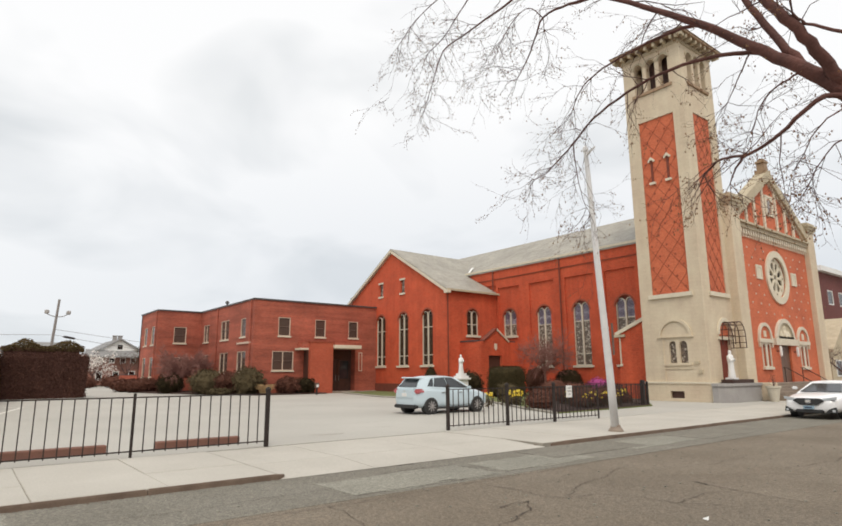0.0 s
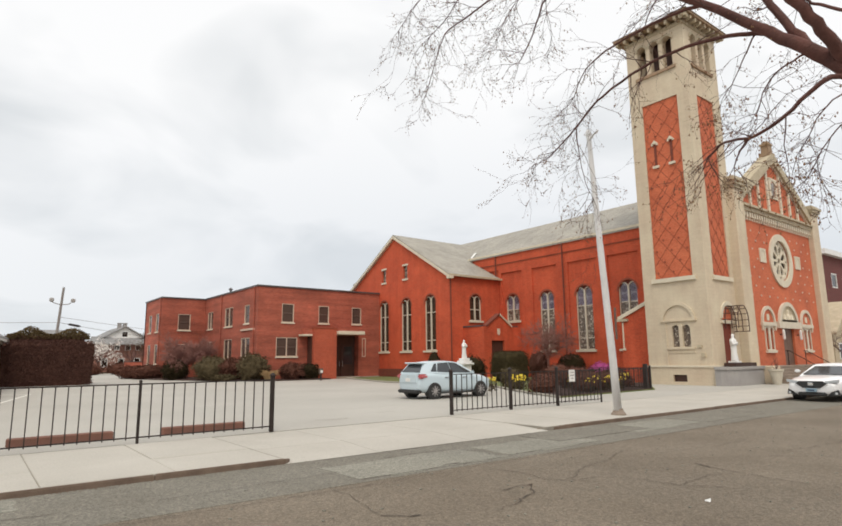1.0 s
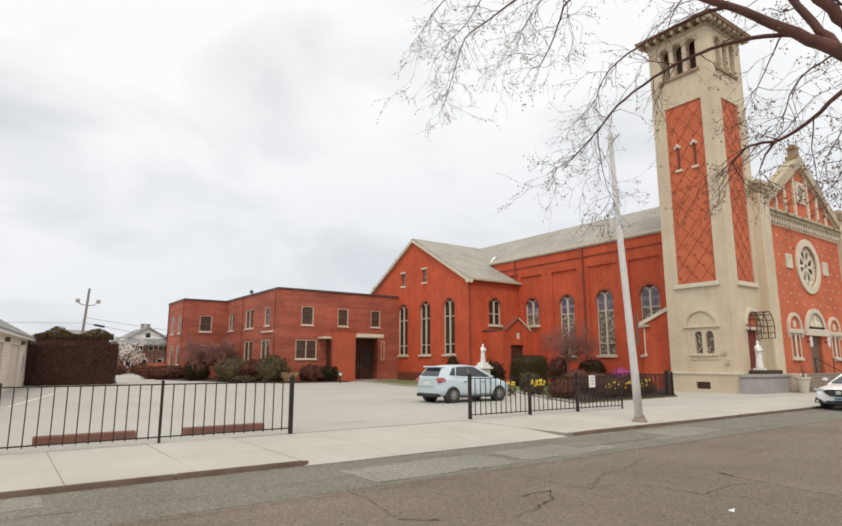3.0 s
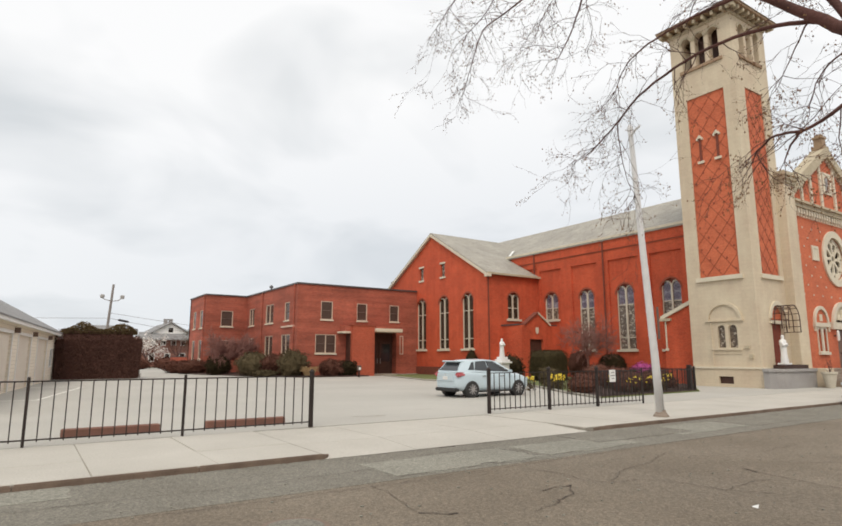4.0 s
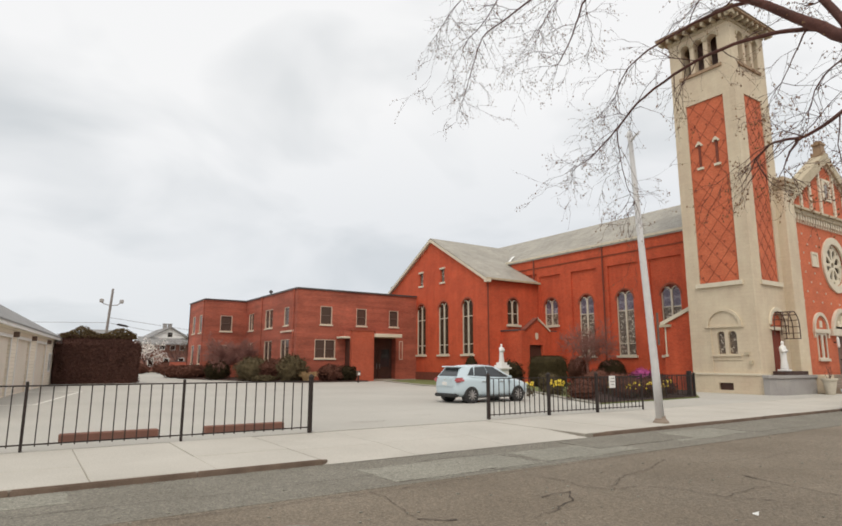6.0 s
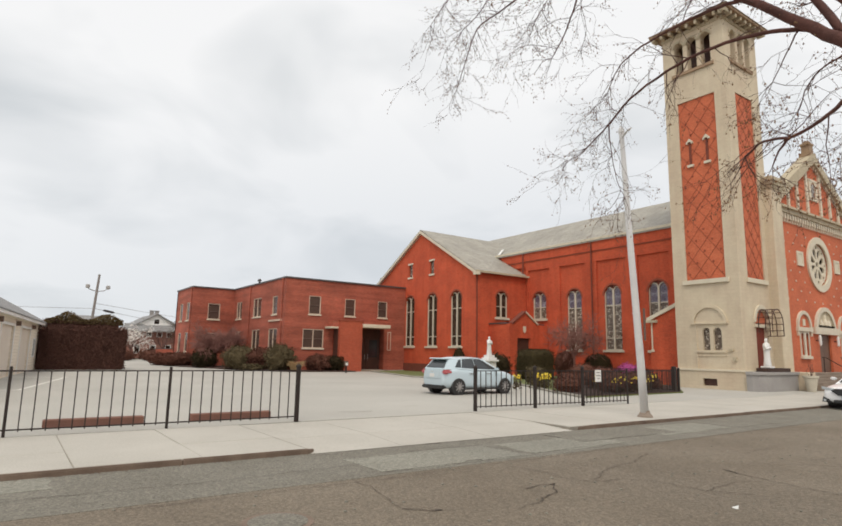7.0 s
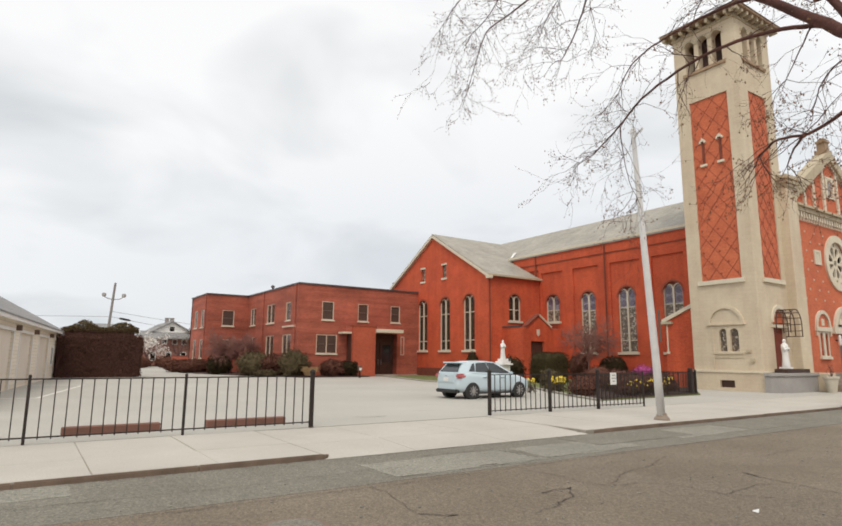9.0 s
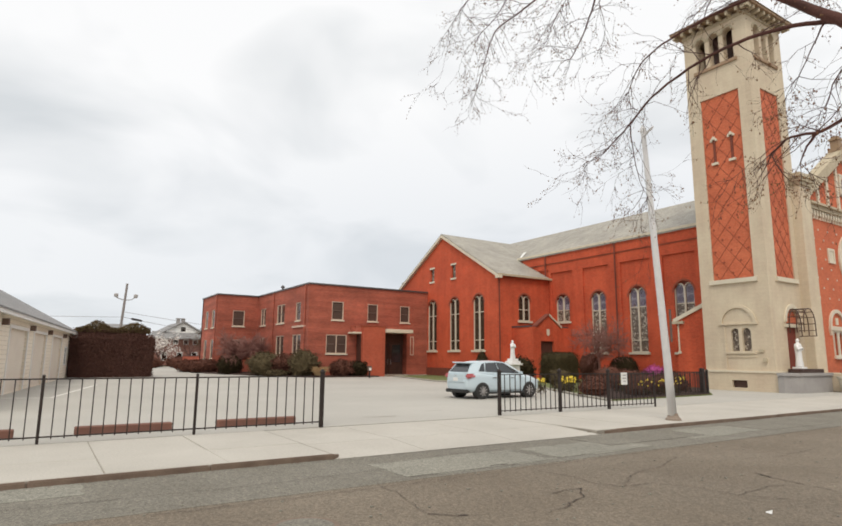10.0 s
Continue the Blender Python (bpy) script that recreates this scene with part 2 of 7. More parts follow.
M = {
    "brick": coursed("church_brick", (0.60, 0.087, 0.031), (0.50, 0.068, 0.025), (0.52, 0.119, 0.054), 0.21, 0.075, stain=0.5, streak=0.25),
    "brick_annex": coursed("annex_brick", (0.40, 0.092, 0.050), (0.295, 0.067, 0.039), (0.36, 0.122, 0.08), 0.24, 0.09, stain=0.45, streak=-0.6),
    "brick_panel": coursed("tower_panel_brick", (0.60, 0.145, 0.062), (0.52, 0.110, 0.046), (0.54, 0.17, 0.085), 0.21, 0.075, stain=0.5),
    "brick_porch": coursed("porch_brick", (0.48, 0.092, 0.042), (0.40, 0.074, 0.034), (0.42, 0.12, 0.068), 0.24, 0.09, stain=0.4),
    "brick_maroon": coursed("maroon_brick", (0.16, 0.035, 0.030), (0.12, 0.028, 0.025), (0.15, 0.06, 0.05), 0.21, 0.075),
    "brick_far": coursed("far_brick", (0.28, 0.10, 0.07), (0.22, 0.075, 0.05), (0.28, 0.18, 0.14), 0.21, 0.075),
    "stone": coursed("cream_stone", (0.63, 0.525, 0.385), (0.60, 0.50, 0.365), (0.56, 0.465, 0.335), 0.42, 0.2, mortar=0.006, scale=0.5, stain=0.3, bump=0.15, grain=0.1, streak=0.14),
    "trim": material("cream_trim", (0.72, 0.645, 0.51), (0.63, 0.56, 0.43), 2.0, 0.75, 0.1),
    "trim_grey": material("weathered_cornice", (0.56, 0.48, 0.34), (0.42, 0.35, 0.245), 2.5, 0.8, 0.15),
    # dark red of pipes, plinths and slits, and of shaded window spandrels
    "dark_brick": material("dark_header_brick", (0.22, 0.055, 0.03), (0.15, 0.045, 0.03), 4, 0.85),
    "roof": coursed("grey_slate", (0.39, 0.36, 0.30), (0.30, 0.28, 0.24), (0.25, 0.23, 0.2), 0.28, 0.12, mortar=0.01, scale=0.5, stain=0.5, rough=0.65),
    "roof_tile": material("clay_roof_tile", (0.40, 0.28, 0.17), (0.30, 0.20, 0.13), 3, 0.8, 0.2),
    "shingle": coursed("asphalt_shingle", (0.30, 0.29, 0.28), (0.24, 0.235, 0.23), (0.17, 0.17, 0.17), 0.3, 0.1, stain=0.3),
    "coping": material("dark_metal_coping", (0.06, 0.05, 0.05), (0.10, 0.09, 0.085), 2, 0.5),
    "frame": material("window_frame_paint", (0.66, 0.51, 0.40), (0.58, 0.43, 0.33), 3, 0.6),
    "frame_church": material("pale_window_stone", (0.68, 0.61, 0.49), (0.60, 0.53, 0.42), 3, 0.7),
    "lattice": material("panel_header_brick", (0.34, 0.085, 0.042), (0.26, 0.065, 0.035), 4, 0.85),
    "white": material("white_paint", (0.80, 0.79, 0.76), (0.72, 0.71, 0.68), 2, 0.55),
    "glass": pane_material("window_glass", (0.12, 0.10, 0.085)),
    "stained": stained_material("pale_leaded_glass", ((0.15, 0.115, 0.09), (0.42, 0.36, 0.29), (0.22, 0.17, 0.13), (0.50, 0.44, 0.36), (0.18, 0.14, 0.11)), 9.5, 0.03),
    "stained_blue": stained_material("blue_grey_leaded_glass", ((0.26, 0.24, 0.28), (0.36, 0.34, 0.40), (0.28, 0.24, 0.27)), 5.0, 0.02),
    "roundel": stained_material("violet_glass_roundel", ((0.15, 0.125, 0.17), (0.20, 0.17, 0.23)), 9.0, 0.03),
    "stained_dark": stained_material("dark_leaded_glass", ((0.045, 0.03, 0.021), (0.075, 0.05, 0.034), (0.055, 0.04, 0.027)), 6.0, 0.03),
    "dim_glass": material("dim_window_glass", (0.075, 0.05, 0.042), (0.10, 0.065, 0.052), 1.5, 0.12, grain=0.05),
    "sash_rail": material("brown_sash_rail", (0.16, 0.10, 0.075), (0.12, 0.075, 0.055), 3, 0.6),
    "dark_wood": material("dark_stained_door", (0.055, 0.025, 0.018), (0.09, 0.04, 0.028), 3, 0.5),
    "dark_door": material("brown_varnished_door", (0.16, 0.085, 0.05), (0.11, 0.055, 0.035), 2, 0.5),
    "asphalt": material("worn_asphalt", (0.148, 0.118, 0.084), (0.208, 0.172, 0.128), 0.45, 0.92, 0.6, fine=70, grain=0.95),
    "patch_dark": material("asphalt_patch", (0.160, 0.145, 0.115), (0.205, 0.19, 0.155), 0.9, 0.92, 0.5, fine=70, grain=0.8),
    "patch_light": material("pale_asphalt_patch", (0.275, 0.262, 0.215), (0.215, 0.205, 0.168), 0.8, 0.92, 0.5, fine=70, grain=0.8),
    "crack": material("tar_crack", (0.05, 0.036, 0.028), (0.08, 0.06, 0.046), 5, 0.9),
    "lot": material("pale_lot_paving", (0.45, 0.43, 0.385), (0.375, 0.355, 0.317), 0.22, 0.9, 0.2, fine=30, grain=0.3),
    "walk": material("sidewalk_concrete", (0.495, 0.465, 0.41), (0.415, 0.388, 0.338), 0.6, 0.9, 0.2, fine=35, grain=0.25),
    "joint": material("joint_grit", (0.26, 0.24, 0.20), (0.34, 0.31, 0.26), 3, 0.95),
    "kerb": material("granite_kerb", (0.24, 0.175, 0.13), (0.13, 0.09, 0.066), 2.5, 0.85, 0.3),
    "earth": material("dry_earth", (0.17, 0.13, 0.09), (0.24, 0.2, 0.13), 0.3, 0.95, 0.3),
    "mulch": material("dark_mulch", (0.045, 0.025, 0.02), (0.08, 0.045, 0.035), 3, 0.95, 0.5),
    "lawn": material("spring_lawn", (0.11, 0.14, 0.045), (0.16, 0.17, 0.06), 2, 0.95, 0.5, fine=80, grain=0.6),
    "iron": material("black_fence_paint", (0.016, 0.010, 0.008), (0.03, 0.018, 0.014), 4, 0.7),
    "timber": material("weathered_timber", (0.22, 0.10, 0.07), (0.15, 0.075, 0.055), 3, 0.85, 0.3),
    "pole": material("painted_steel_pole", (0.74, 0.73, 0.72), (0.62, 0.61, 0.60), 3, 0.5),
    "grey_stone": material("grey_planter_stone", (0.38, 0.36, 0.34), (0.30, 0.28, 0.27), 1.2, 0.85, 0.2),
    "statue": material("white_statue", (0.82, 0.81, 0.79), (0.74, 0.73, 0.71), 2, 0.6),
    "bark": material("plane_bark", (0.16, 0.066, 0.052), (0.080, 0.036, 0.030), 6, 0.9, 0.5),
    "twig": material("reddish_twig", (0.115, 0.058, 0.046), (0.085, 0.045, 0.04), 6, 0.9),
    "twig_red": material("red_brown_twig", (0.28, 0.135, 0.11), (0.20, 0.09, 0.072), 6, 0.9),
    "bud": leaf_material("spring_bud", (0.20, 0.095, 0.055), (0.26, 0.16, 0.08)),
    "hedge": leaf_material("brown_green_hedge", (0.10, 0.050, 0.040), (0.135, 0.068, 0.051)),
    "hedge_top": leaf_material("hedge_top_growth", (0.085, 0.058, 0.029), (0.13, 0.092, 0.043)),
    "shrub": leaf_material("dark_evergreen", (0.020, 0.016, 0.009), (0.052, 0.038, 0.018)),
    "shrub_box": leaf_material("clipped_box", (0.034, 0.028, 0.013), (0.066, 0.050, 0.024)),
    "shrub_red": leaf_material("barberry_red", (0.080, 0.034, 0.025), (0.135, 0.060, 0.041)),
    "shrub_olive": leaf_material("olive_shrub", (0.066, 0.052, 0.030), (0.12, 0.092, 0.050)),
    "dry_grass": leaf_material("dry_grass_tuft", (0.34, 0.22, 0.11), (0.46, 0.33, 0.18)),
    "yellow": leaf_material("daffodil_yellow", (0.85, 0.60, 0.05), (0.90, 0.72, 0.12)),
    "pink": leaf_material("azalea_pink", (0.30, 0.05, 0.17), (0.48, 0.11, 0.30)),
    "blossom": leaf_material("white_blossom", (0.78, 0.72, 0.66), (0.88, 0.83, 0.78)),
    "silver": material("silver_blue_car_paint", (0.56, 0.66, 0.71), (0.54, 0.64, 0.69), 0.6, 0.28, coat=0.6, grain=0.03),
    "car_white": material("white_car_paint", (0.88, 0.88, 0.88), (0.86, 0.86, 0.86), 0.6, 0.3, coat=0.6, grain=0.03),
    "car_glass": material("tinted_car_glass", (0.03, 0.035, 0.04), (0.05, 0.055, 0.06), 1.0, 0.06, grain=0.03),
    "rubber": material("tyre_rubber", (0.025, 0.024, 0.023), (0.04, 0.038, 0.036), 6, 0.85),
    "alloy": material("alloy_rim", (0.55, 0.52, 0.5), (0.42, 0.4, 0.39), 5, 0.4, metal=0.6),
    "black_plastic": material("black_plastic", (0.02, 0.02, 0.02), (0.035, 0.035, 0.035), 3, 0.5),
    "tail_red": material("red_lamp_lens", (0.55, 0.16, 0.17), (0.48, 0.12, 0.13), 4, 0.15),
    "lamp_clear": material("clear_lamp_lens", (0.55, 0.58, 0.6), (0.45, 0.48, 0.5), 6, 0.1),
    "chrome": material("bright_chrome", (0.7, 0.7, 0.7), (0.6, 0.6, 0.6), 5, 0.15, metal=1.0),
    "plate": material("plate_blue_grey", (0.30, 0.42, 0.50), (0.26, 0.38, 0.46), 8, 0.5),
    "plate_bar": material("plate_bar_dark", (0.07, 0.10, 0.16), (0.06, 0.09, 0.14), 8, 0.5),
    "siding": coursed("pale_siding", (0.80, 0.72, 0.60), (0.76, 0.68, 0.56), (0.58, 0.51, 0.41), 6.0, 0.18, mortar=0.012, stain=0.15),
    "garage_door": material("garage_door_paint", (0.74, 0.67, 0.57), (0.68, 0.61, 0.52), 1.0, 0.6),
    "wood_pole": material("grey_utility_pole", (0.26, 0.23, 0.21), (0.20, 0.18, 0.17), 3, 0.9),
    "pot": material("stone_urn", (0.60, 0.55, 0.45), (0.50, 0.45, 0.36), 3, 0.8),
    "line": material("worn_white_line", (0.74, 0.73, 0.68), (0.60, 0.58, 0.52), 2, 0.8),
    "step": material("worn_step_stone", (0.30, 0.24, 0.19), (0.22, 0.17, 0.13), 2, 0.85),
    "niche_red": material("dark_red_niche", (0.22, 0.045, 0.025), (0.17, 0.035, 0.022), 2, 0.85),
    "tan_stone": material("tan_far_wall", (0.55, 0.46, 0.32), (0.48, 0.40, 0.28), 1, 0.85),
}

# ---- mesh helpers ----
PLACE = {}


def box(bm, x0, x1, y0, y1, z0, z1):
    v = [bm.verts.new((x, y, z)) for z in (z0, z1) for x, y in ((x0, y0), (x1, y0), (x1, y1), (x0, y1))]
    for f in ((3, 2, 1, 0), (4, 5, 6, 7), (0, 1, 5, 4), (1, 2, 6, 5), (2, 3, 7, 6), (3, 0, 4, 7)):
        bm.faces.new([v[k] for k in f])
    return bm


def boxes(*rows):
    bm = bmesh.new()
    for r in rows:
        box(bm, *r)
    return bm


def soft_box(x0, x1, y0, y1, z0, z1, r=0.02, seg=1):
    bm = boxes((x0, x1, y0, y1, z0, z1))
    bmesh.ops.bevel(bm, geom=bm.edges[:], offset=r, segments=seg, affect="EDGES")
    return bm


def tube(bm, pts, radii, n=8, cap=True):
    """A round tube through points, with its own radius at each."""
    rings = []
    pts = [Vector(p) for p in pts]
    side = None
    for k, p in enumerate(pts):
        d = (pts[min(k + 1, len(pts) - 1)] - pts[max(k - 1, 0)]).normalized()
        if side is None:
            side = d.orthogonal().normalized()
        side = (side - d * side.dot(d)).normalized()
        up = d.cross(side)
        r = radii[k] if isinstance(radii, (list, tuple)) else radii
        rings.append([bm.verts.new(p + r * (math.cos(a) * side + math.sin(a) * up)) for a in (2 * math.pi * j / n for j in range(n))])
    for a, b in zip(rings, rings[1:]):
        for j in range(n):
            bm.faces.new((a[j], a[(j + 1) % n], b[(j + 1) % n], b[j]))
    if cap:
        bm.faces.new(rings[0][::-1])
        bm.faces.new(rings[-1])
    return bm


def lathe(bm, profile, x, y, n=16):
    """A turned body about an upright axis, from (radius, height) pairs."""
    rings = [[bm.verts.new((x + r * math.cos(2 * math.pi * j / n), y + r * math.sin(2 * math.pi * j / n), z)) for j in range(n)] for r, z in profile]
    for a, b in zip(rings, rings[1:]):
        for j in range(n):
            bm.faces.new((a[j], a[(j + 1) % n], b[(j + 1) % n], b[j]))
    bm.faces.new(rings[0][::-1])
    bm.faces.new(rings[-1])
    return bm


def on(side, at):
    """Maps (along, up, depth inwards) onto a wall that faces west (-x) or south (-y)."""
    if side == "W":
        return lambda u, v, d: (at + d, u, v)
    return lambda u, v, d: (u, at + d, v)


def plate(bm, f, outline, holes, d0, d1):
    """A flat piece with holes, from depth d0 to d1 on the wall map f."""
    loops, edges = [], []
    for pts in (outline, *holes):
        vs = [bm.verts.new(f(u, v, d0)) for u, v in pts]
        loops.append(vs)
        edges += [bm.edges.new((vs[k], vs[(k + 1) % len(vs)])) for k in range(len(vs))]
    front = [g for g in bmesh.ops.triangle_fill(bm, use_beauty=True, use_dissolve=False, edges=edges)["geom"] if isinstance(g, bmesh.types.BMFace)]
    back = {}
    for pts, vs in zip((outline, *holes), loops):
        for (u, v), w in zip(pts, vs):
            back[w] = bm.verts.new(f(u, v, d1))
    for g in front:
        bm.faces.new([back[w] for w in reversed(g.verts)])
    for vs in loops:
        for k in range(len(vs)):
            a, b = vs[k], vs[(k + 1) % len(vs)]
            bm.faces.new((a, b, back[b], back[a]))
    bmesh.ops.recalc_face_normals(bm, faces=bm.faces[:])
    return bm


def rect(u0, u1, v0, v1):
    return [(u0, v0), (u1, v0), (u1, v1), (u0, v1)]


def arch(uc, w, v0, top, n=10):
    """The outline of an opening with a round head."""
    r = w / 2
    s = top - r
    return [(uc - r, v0), (uc + r, v0)] + [(uc + r * math.cos(math.pi * k / n), s + r * math.sin(math.pi * k / n)) for k in range(n + 1)]


def disc(uc, vc, r, n=24):
    return [(uc + r * math.cos(2 * math.pi * k / n), vc + r * math.sin(2 * math.pi * k / n)) for k in range(n)]


def thing(name, at, label="", category="", group="", kind=""):
    ob = new(name)
    ob.location = at
    PLACE[ob] = Matrix.Translation(at)
    return tagged(ob, label, category, group, kind)


def part(name, bm, mat, parent, label="", smooth=False):
    """Links a bmesh given in world places as one mesh under a thing or a part."""
    me = bpy.data.meshes.new(name)
    if parent is not None:
        bm.transform(PLACE[parent].inverted())
    bm.to_mesh(me)
    bm.free()
    me.materials.append(M[mat] if isinstance(mat, str) else mat)
    if smooth:
        me.polygons.foreach_set("use_smooth", [True] * len(me.polygons))
    ob = new(name, me)
    if parent is not None:
        ob.parent = parent
        PLACE[ob] = PLACE[parent]
    if label:
        ob["label"] = label
    return ob


def setting(name, bm, mat, label, category):
    ob = part(name, bm, mat, None)
    PLACE[ob] = Matrix.Identity(4)
    return tagged(ob, label, category, kind="structure")


def mesh_of(name, verts, faces, mat, parent, label="", smooth=False):
    me = bpy.data.meshes.new(name)
    inv = PLACE[parent].inverted()
    me.from_pydata([tuple(inv @ Vector(v)) for v in verts], [], faces)
    me.materials.append(M[mat])
    if smooth:
        me.polygons.foreach_set("use_smooth", [True] * len(me.polygons))
    ob = new(name, me)
    ob.parent = parent
    PLACE[ob] = PLACE[parent]
    if label:
        ob["label"] = label
    return ob


def slab(corners, thick):
    """A sloping plate from its upper corners, with thickness downwards."""
    bm = bmesh.new()
    top = [bm.verts.new(c) for c in corners]
    low = [bm.verts.new((x, y, z - thick)) for x, y, z in corners]
    bm.faces.new(top)
    bm.faces.new(low[::-1])
    for k in range(len(top)):
        j = (k + 1) % len(top)
        bm.faces.new((top[k], low[k], low[j], top[j]))
    bmesh.ops.recalc_face_normals(bm, faces=bm.faces[:])
    return bm


# ---- ground, street and walks ----
KERB, FAR_KERB = 9.35, 0.9
bm = boxes((-900, 900, -900, 1800, -0.6, -0.16))
setting("ground", bm, "earth", "dry brown earth that runs on to the horizon", "ground")
bm = boxes((-300, 300, FAR_KERB, KERB, -0.4, -0.085))
road = setting("road", bm, "asphalt", "worn grey-brown asphalt street with cracks and patches", "road")
bm = boxes((-90, 160, 13.05, 95, -0.3, 0.0))
setting("parking_lot", bm, "lot", "pale worn paving of the open parking lot", "parking lot")
bm = boxes((-90, 4.35, KERB + 0.07, 13.05, -0.3, -0.015), (10.95, 160, KERB + 0.07, 13.05, -0.3, -0.015))
bed = setting("pavement", bm, "joint", "concrete sidewalk bed with gritty joints along the street", "sidewalk")
bm = boxes((-90, 160, -6, FAR_KERB, -0.3, 0.0))
setting("pavement_south", bm, "walk", "pale concrete sidewalk on the near side of the street", "sidewalk")
bm = boxes((4.35, 10.95, 9.3, 13.05, -0.4, -0.14))
apron = setting("driveway_apron", bm, "joint", "sloping pale concrete driveway apron", "driveway")
PLACE[apron] = Matrix.Identity(4)


def apron_z(y):
    return -0.083 + 0.068 * min(1.0, max(0.0, (y - 9.3) / 1.4))


cols, rows = [4.35, 6.2, 8.5, 10.95], [9.3, 10.7, 13.05]
for xa, xb in zip(cols, cols[1:]):
    for ya, yb in zip(rows, rows[1:]):
        part("apron_slab", slab([(xa + 0.006, ya + 0.006, apron_z(ya)), (xb - 0.006, ya + 0.006, apron_z(ya)), (xb - 0.006, yb - 0.006, apron_z(yb)), (xa + 0.006, yb - 0.006, apron_z(yb))], 0.2), "walk", apron)

# ---- church: nave, transept and front ----
church = thing("church", (42.1, 36, 0), "orange-red brick church with cream stone trim and grey slate roofs", "church")
NX, EAVE, RIDGE, CX = 36.5, 10.7, 13.95, 42.1
W_NAVE, S_FRONT, W_GABLE, S_TRANS = on("W", NX), on("S", 15.45), on("W", 30.66), on("S", 35.9)


def arched_window(parent, f, uc, w, z0, top, glazing="stained"):
    """Two round-headed lights in pale stone under a brick arch, with sill, rails and leaded panes."""
    t = 0.065
    lw = w / 2 - 2 * t
    us = [uc + s * (lw / 2 + t) for s in (-1, 1)]
    head = top - 0.2
    # spandrel behind the lights: brick darkened, recess shade put into its colour
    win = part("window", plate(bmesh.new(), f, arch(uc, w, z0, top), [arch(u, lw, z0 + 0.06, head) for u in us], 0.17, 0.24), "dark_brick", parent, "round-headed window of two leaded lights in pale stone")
    h = top - z0
    tall = h > 3
    rails = [z0 + h * k for k in ((0.18, 0.68) if tall else (0.42,))]
    for u in us:
        part("light_frame", plate(bmesh.new(), f, arch(u, lw + 2 * t, z0, head + t), [arch(u, lw, z0 + 0.07, head)], 0.09, 0.17), "frame_church", win)
        for z in rails:
            part("glazing_bar", plate(bmesh.new(), f, rect(u - lw / 2, u + lw / 2, z - 0.03, z + 0.03), [], 0.12, 0.17), "frame_church", win)
        cuts = [z0 + 0.06] + rails
        for a, b in zip(cuts, cuts[1:]):
            part("pane", plate(bmesh.new(), f, rect(u - lw / 2, u + lw / 2, a, b), [], 0.19, 0.2), glazing, win)
        part("pane", plate(bmesh.new(), f, arch(u, lw, rails[-1], head), [], 0.19, 0.2), "stained_blue" if glazing == "stained" else glazing, win)
        if glazing == "stained":
            for k in range(2 if tall else 1):
                part("roundel", plate(bmesh.new(), f, disc(u, head - 0.42 - 0.6 * k, lw * 0.4, 14), [], 0.178, 0.19), "roundel", win)
    part("sill", plate(bmesh.new(), f, rect(uc - w / 2 - 0.15, uc + w / 2 + 0.15, z0 - 0.16, z0), [], -0.12, 0.2), "trim", win, "cream stone sill")
    # relieving ring of brick round the head
    r = w / 2
    zs = top - r
    outer = [(uc + (r + 0.13) * math.cos(math.pi * k / 12), zs + (r + 0.13) * math.sin(math.pi * k / 12)) for k in range(13)]
    inner = [(uc + r * math.cos(math.pi * k / 12), zs + r * math.sin(math.pi * k / 12)) for k in range(13)]
    part("brick_arch", plate(bmesh.new(), f, outer + inner[::-1], [], -0.02, 0.12), "lattice", win)
    return win


nave_wins = [(23.34, 1.5, 2.15, 7.0), (27.08, 1.5, 2.15, 7.0), (30.68, 1.45, 2.15, 6.95), (34.42, 1.5, 4.7, 7.0)]
bm = bmesh.new()
plate(bm, W_NAVE, rect(15.5, 60, 0, EAVE), [arch(*w) for w in nave_wins], 0, 0.5)
part("nave_wall", bm, "brick", church)
for w in nave_wins:
    arched_window(church, W_NAVE, *w)
# a proud skin with a tall sunk panel in each bay
bm = plate(bmesh.new(), W_NAVE, rect(19.4, 35.85, 0.02, 9.25), [rect(a, b, 1.2, 8.93) for a, b in ((22.3, 24.8), (25.75, 28.4), (29.5, 32.05), (33.15, 35.6))], -0.12, 0)
part("bay_frame", bm, "brick", church)
part("frieze", plate(bmesh.new(), W_NAVE, rect(19.4, 39.0, 9.25, EAVE - 0.02), [], -0.12, 0), "brick", church)
part("upper_frieze", plate(bmesh.new(), W_NAVE, rect(19.4, 39.0, 9.78, EAVE - 0.04), [], -0.19, -0.12), "brick", church)
part("string_course", plate(bmesh.new(), W_NAVE, rect(19.4, 39.0, 9.69, 9.78), [], -0.16, -0.12), "lattice", church)
bm = tube(bmesh.new(), [(36.26, 28.75, EAVE), (36.26, 28.75, 0.1)], 0.06, 8)
part("downpipe", bm, "dark_brick", church, "painted downpipe")
bm = tube(bmesh.new(), [(36.26, 36.1, EAVE), (36.26, 36.1, 8.6)], 0.06, 8)
part("downpipe", bm, "dark_brick", church, "painted downpipe")
bm = boxes((NX - 0.32, NX + 0.1, 19.4, 39.6, EAVE - 0.12, EAVE + 0.06))
part("gutter", bm, "trim", church, "cream eaves gutter")
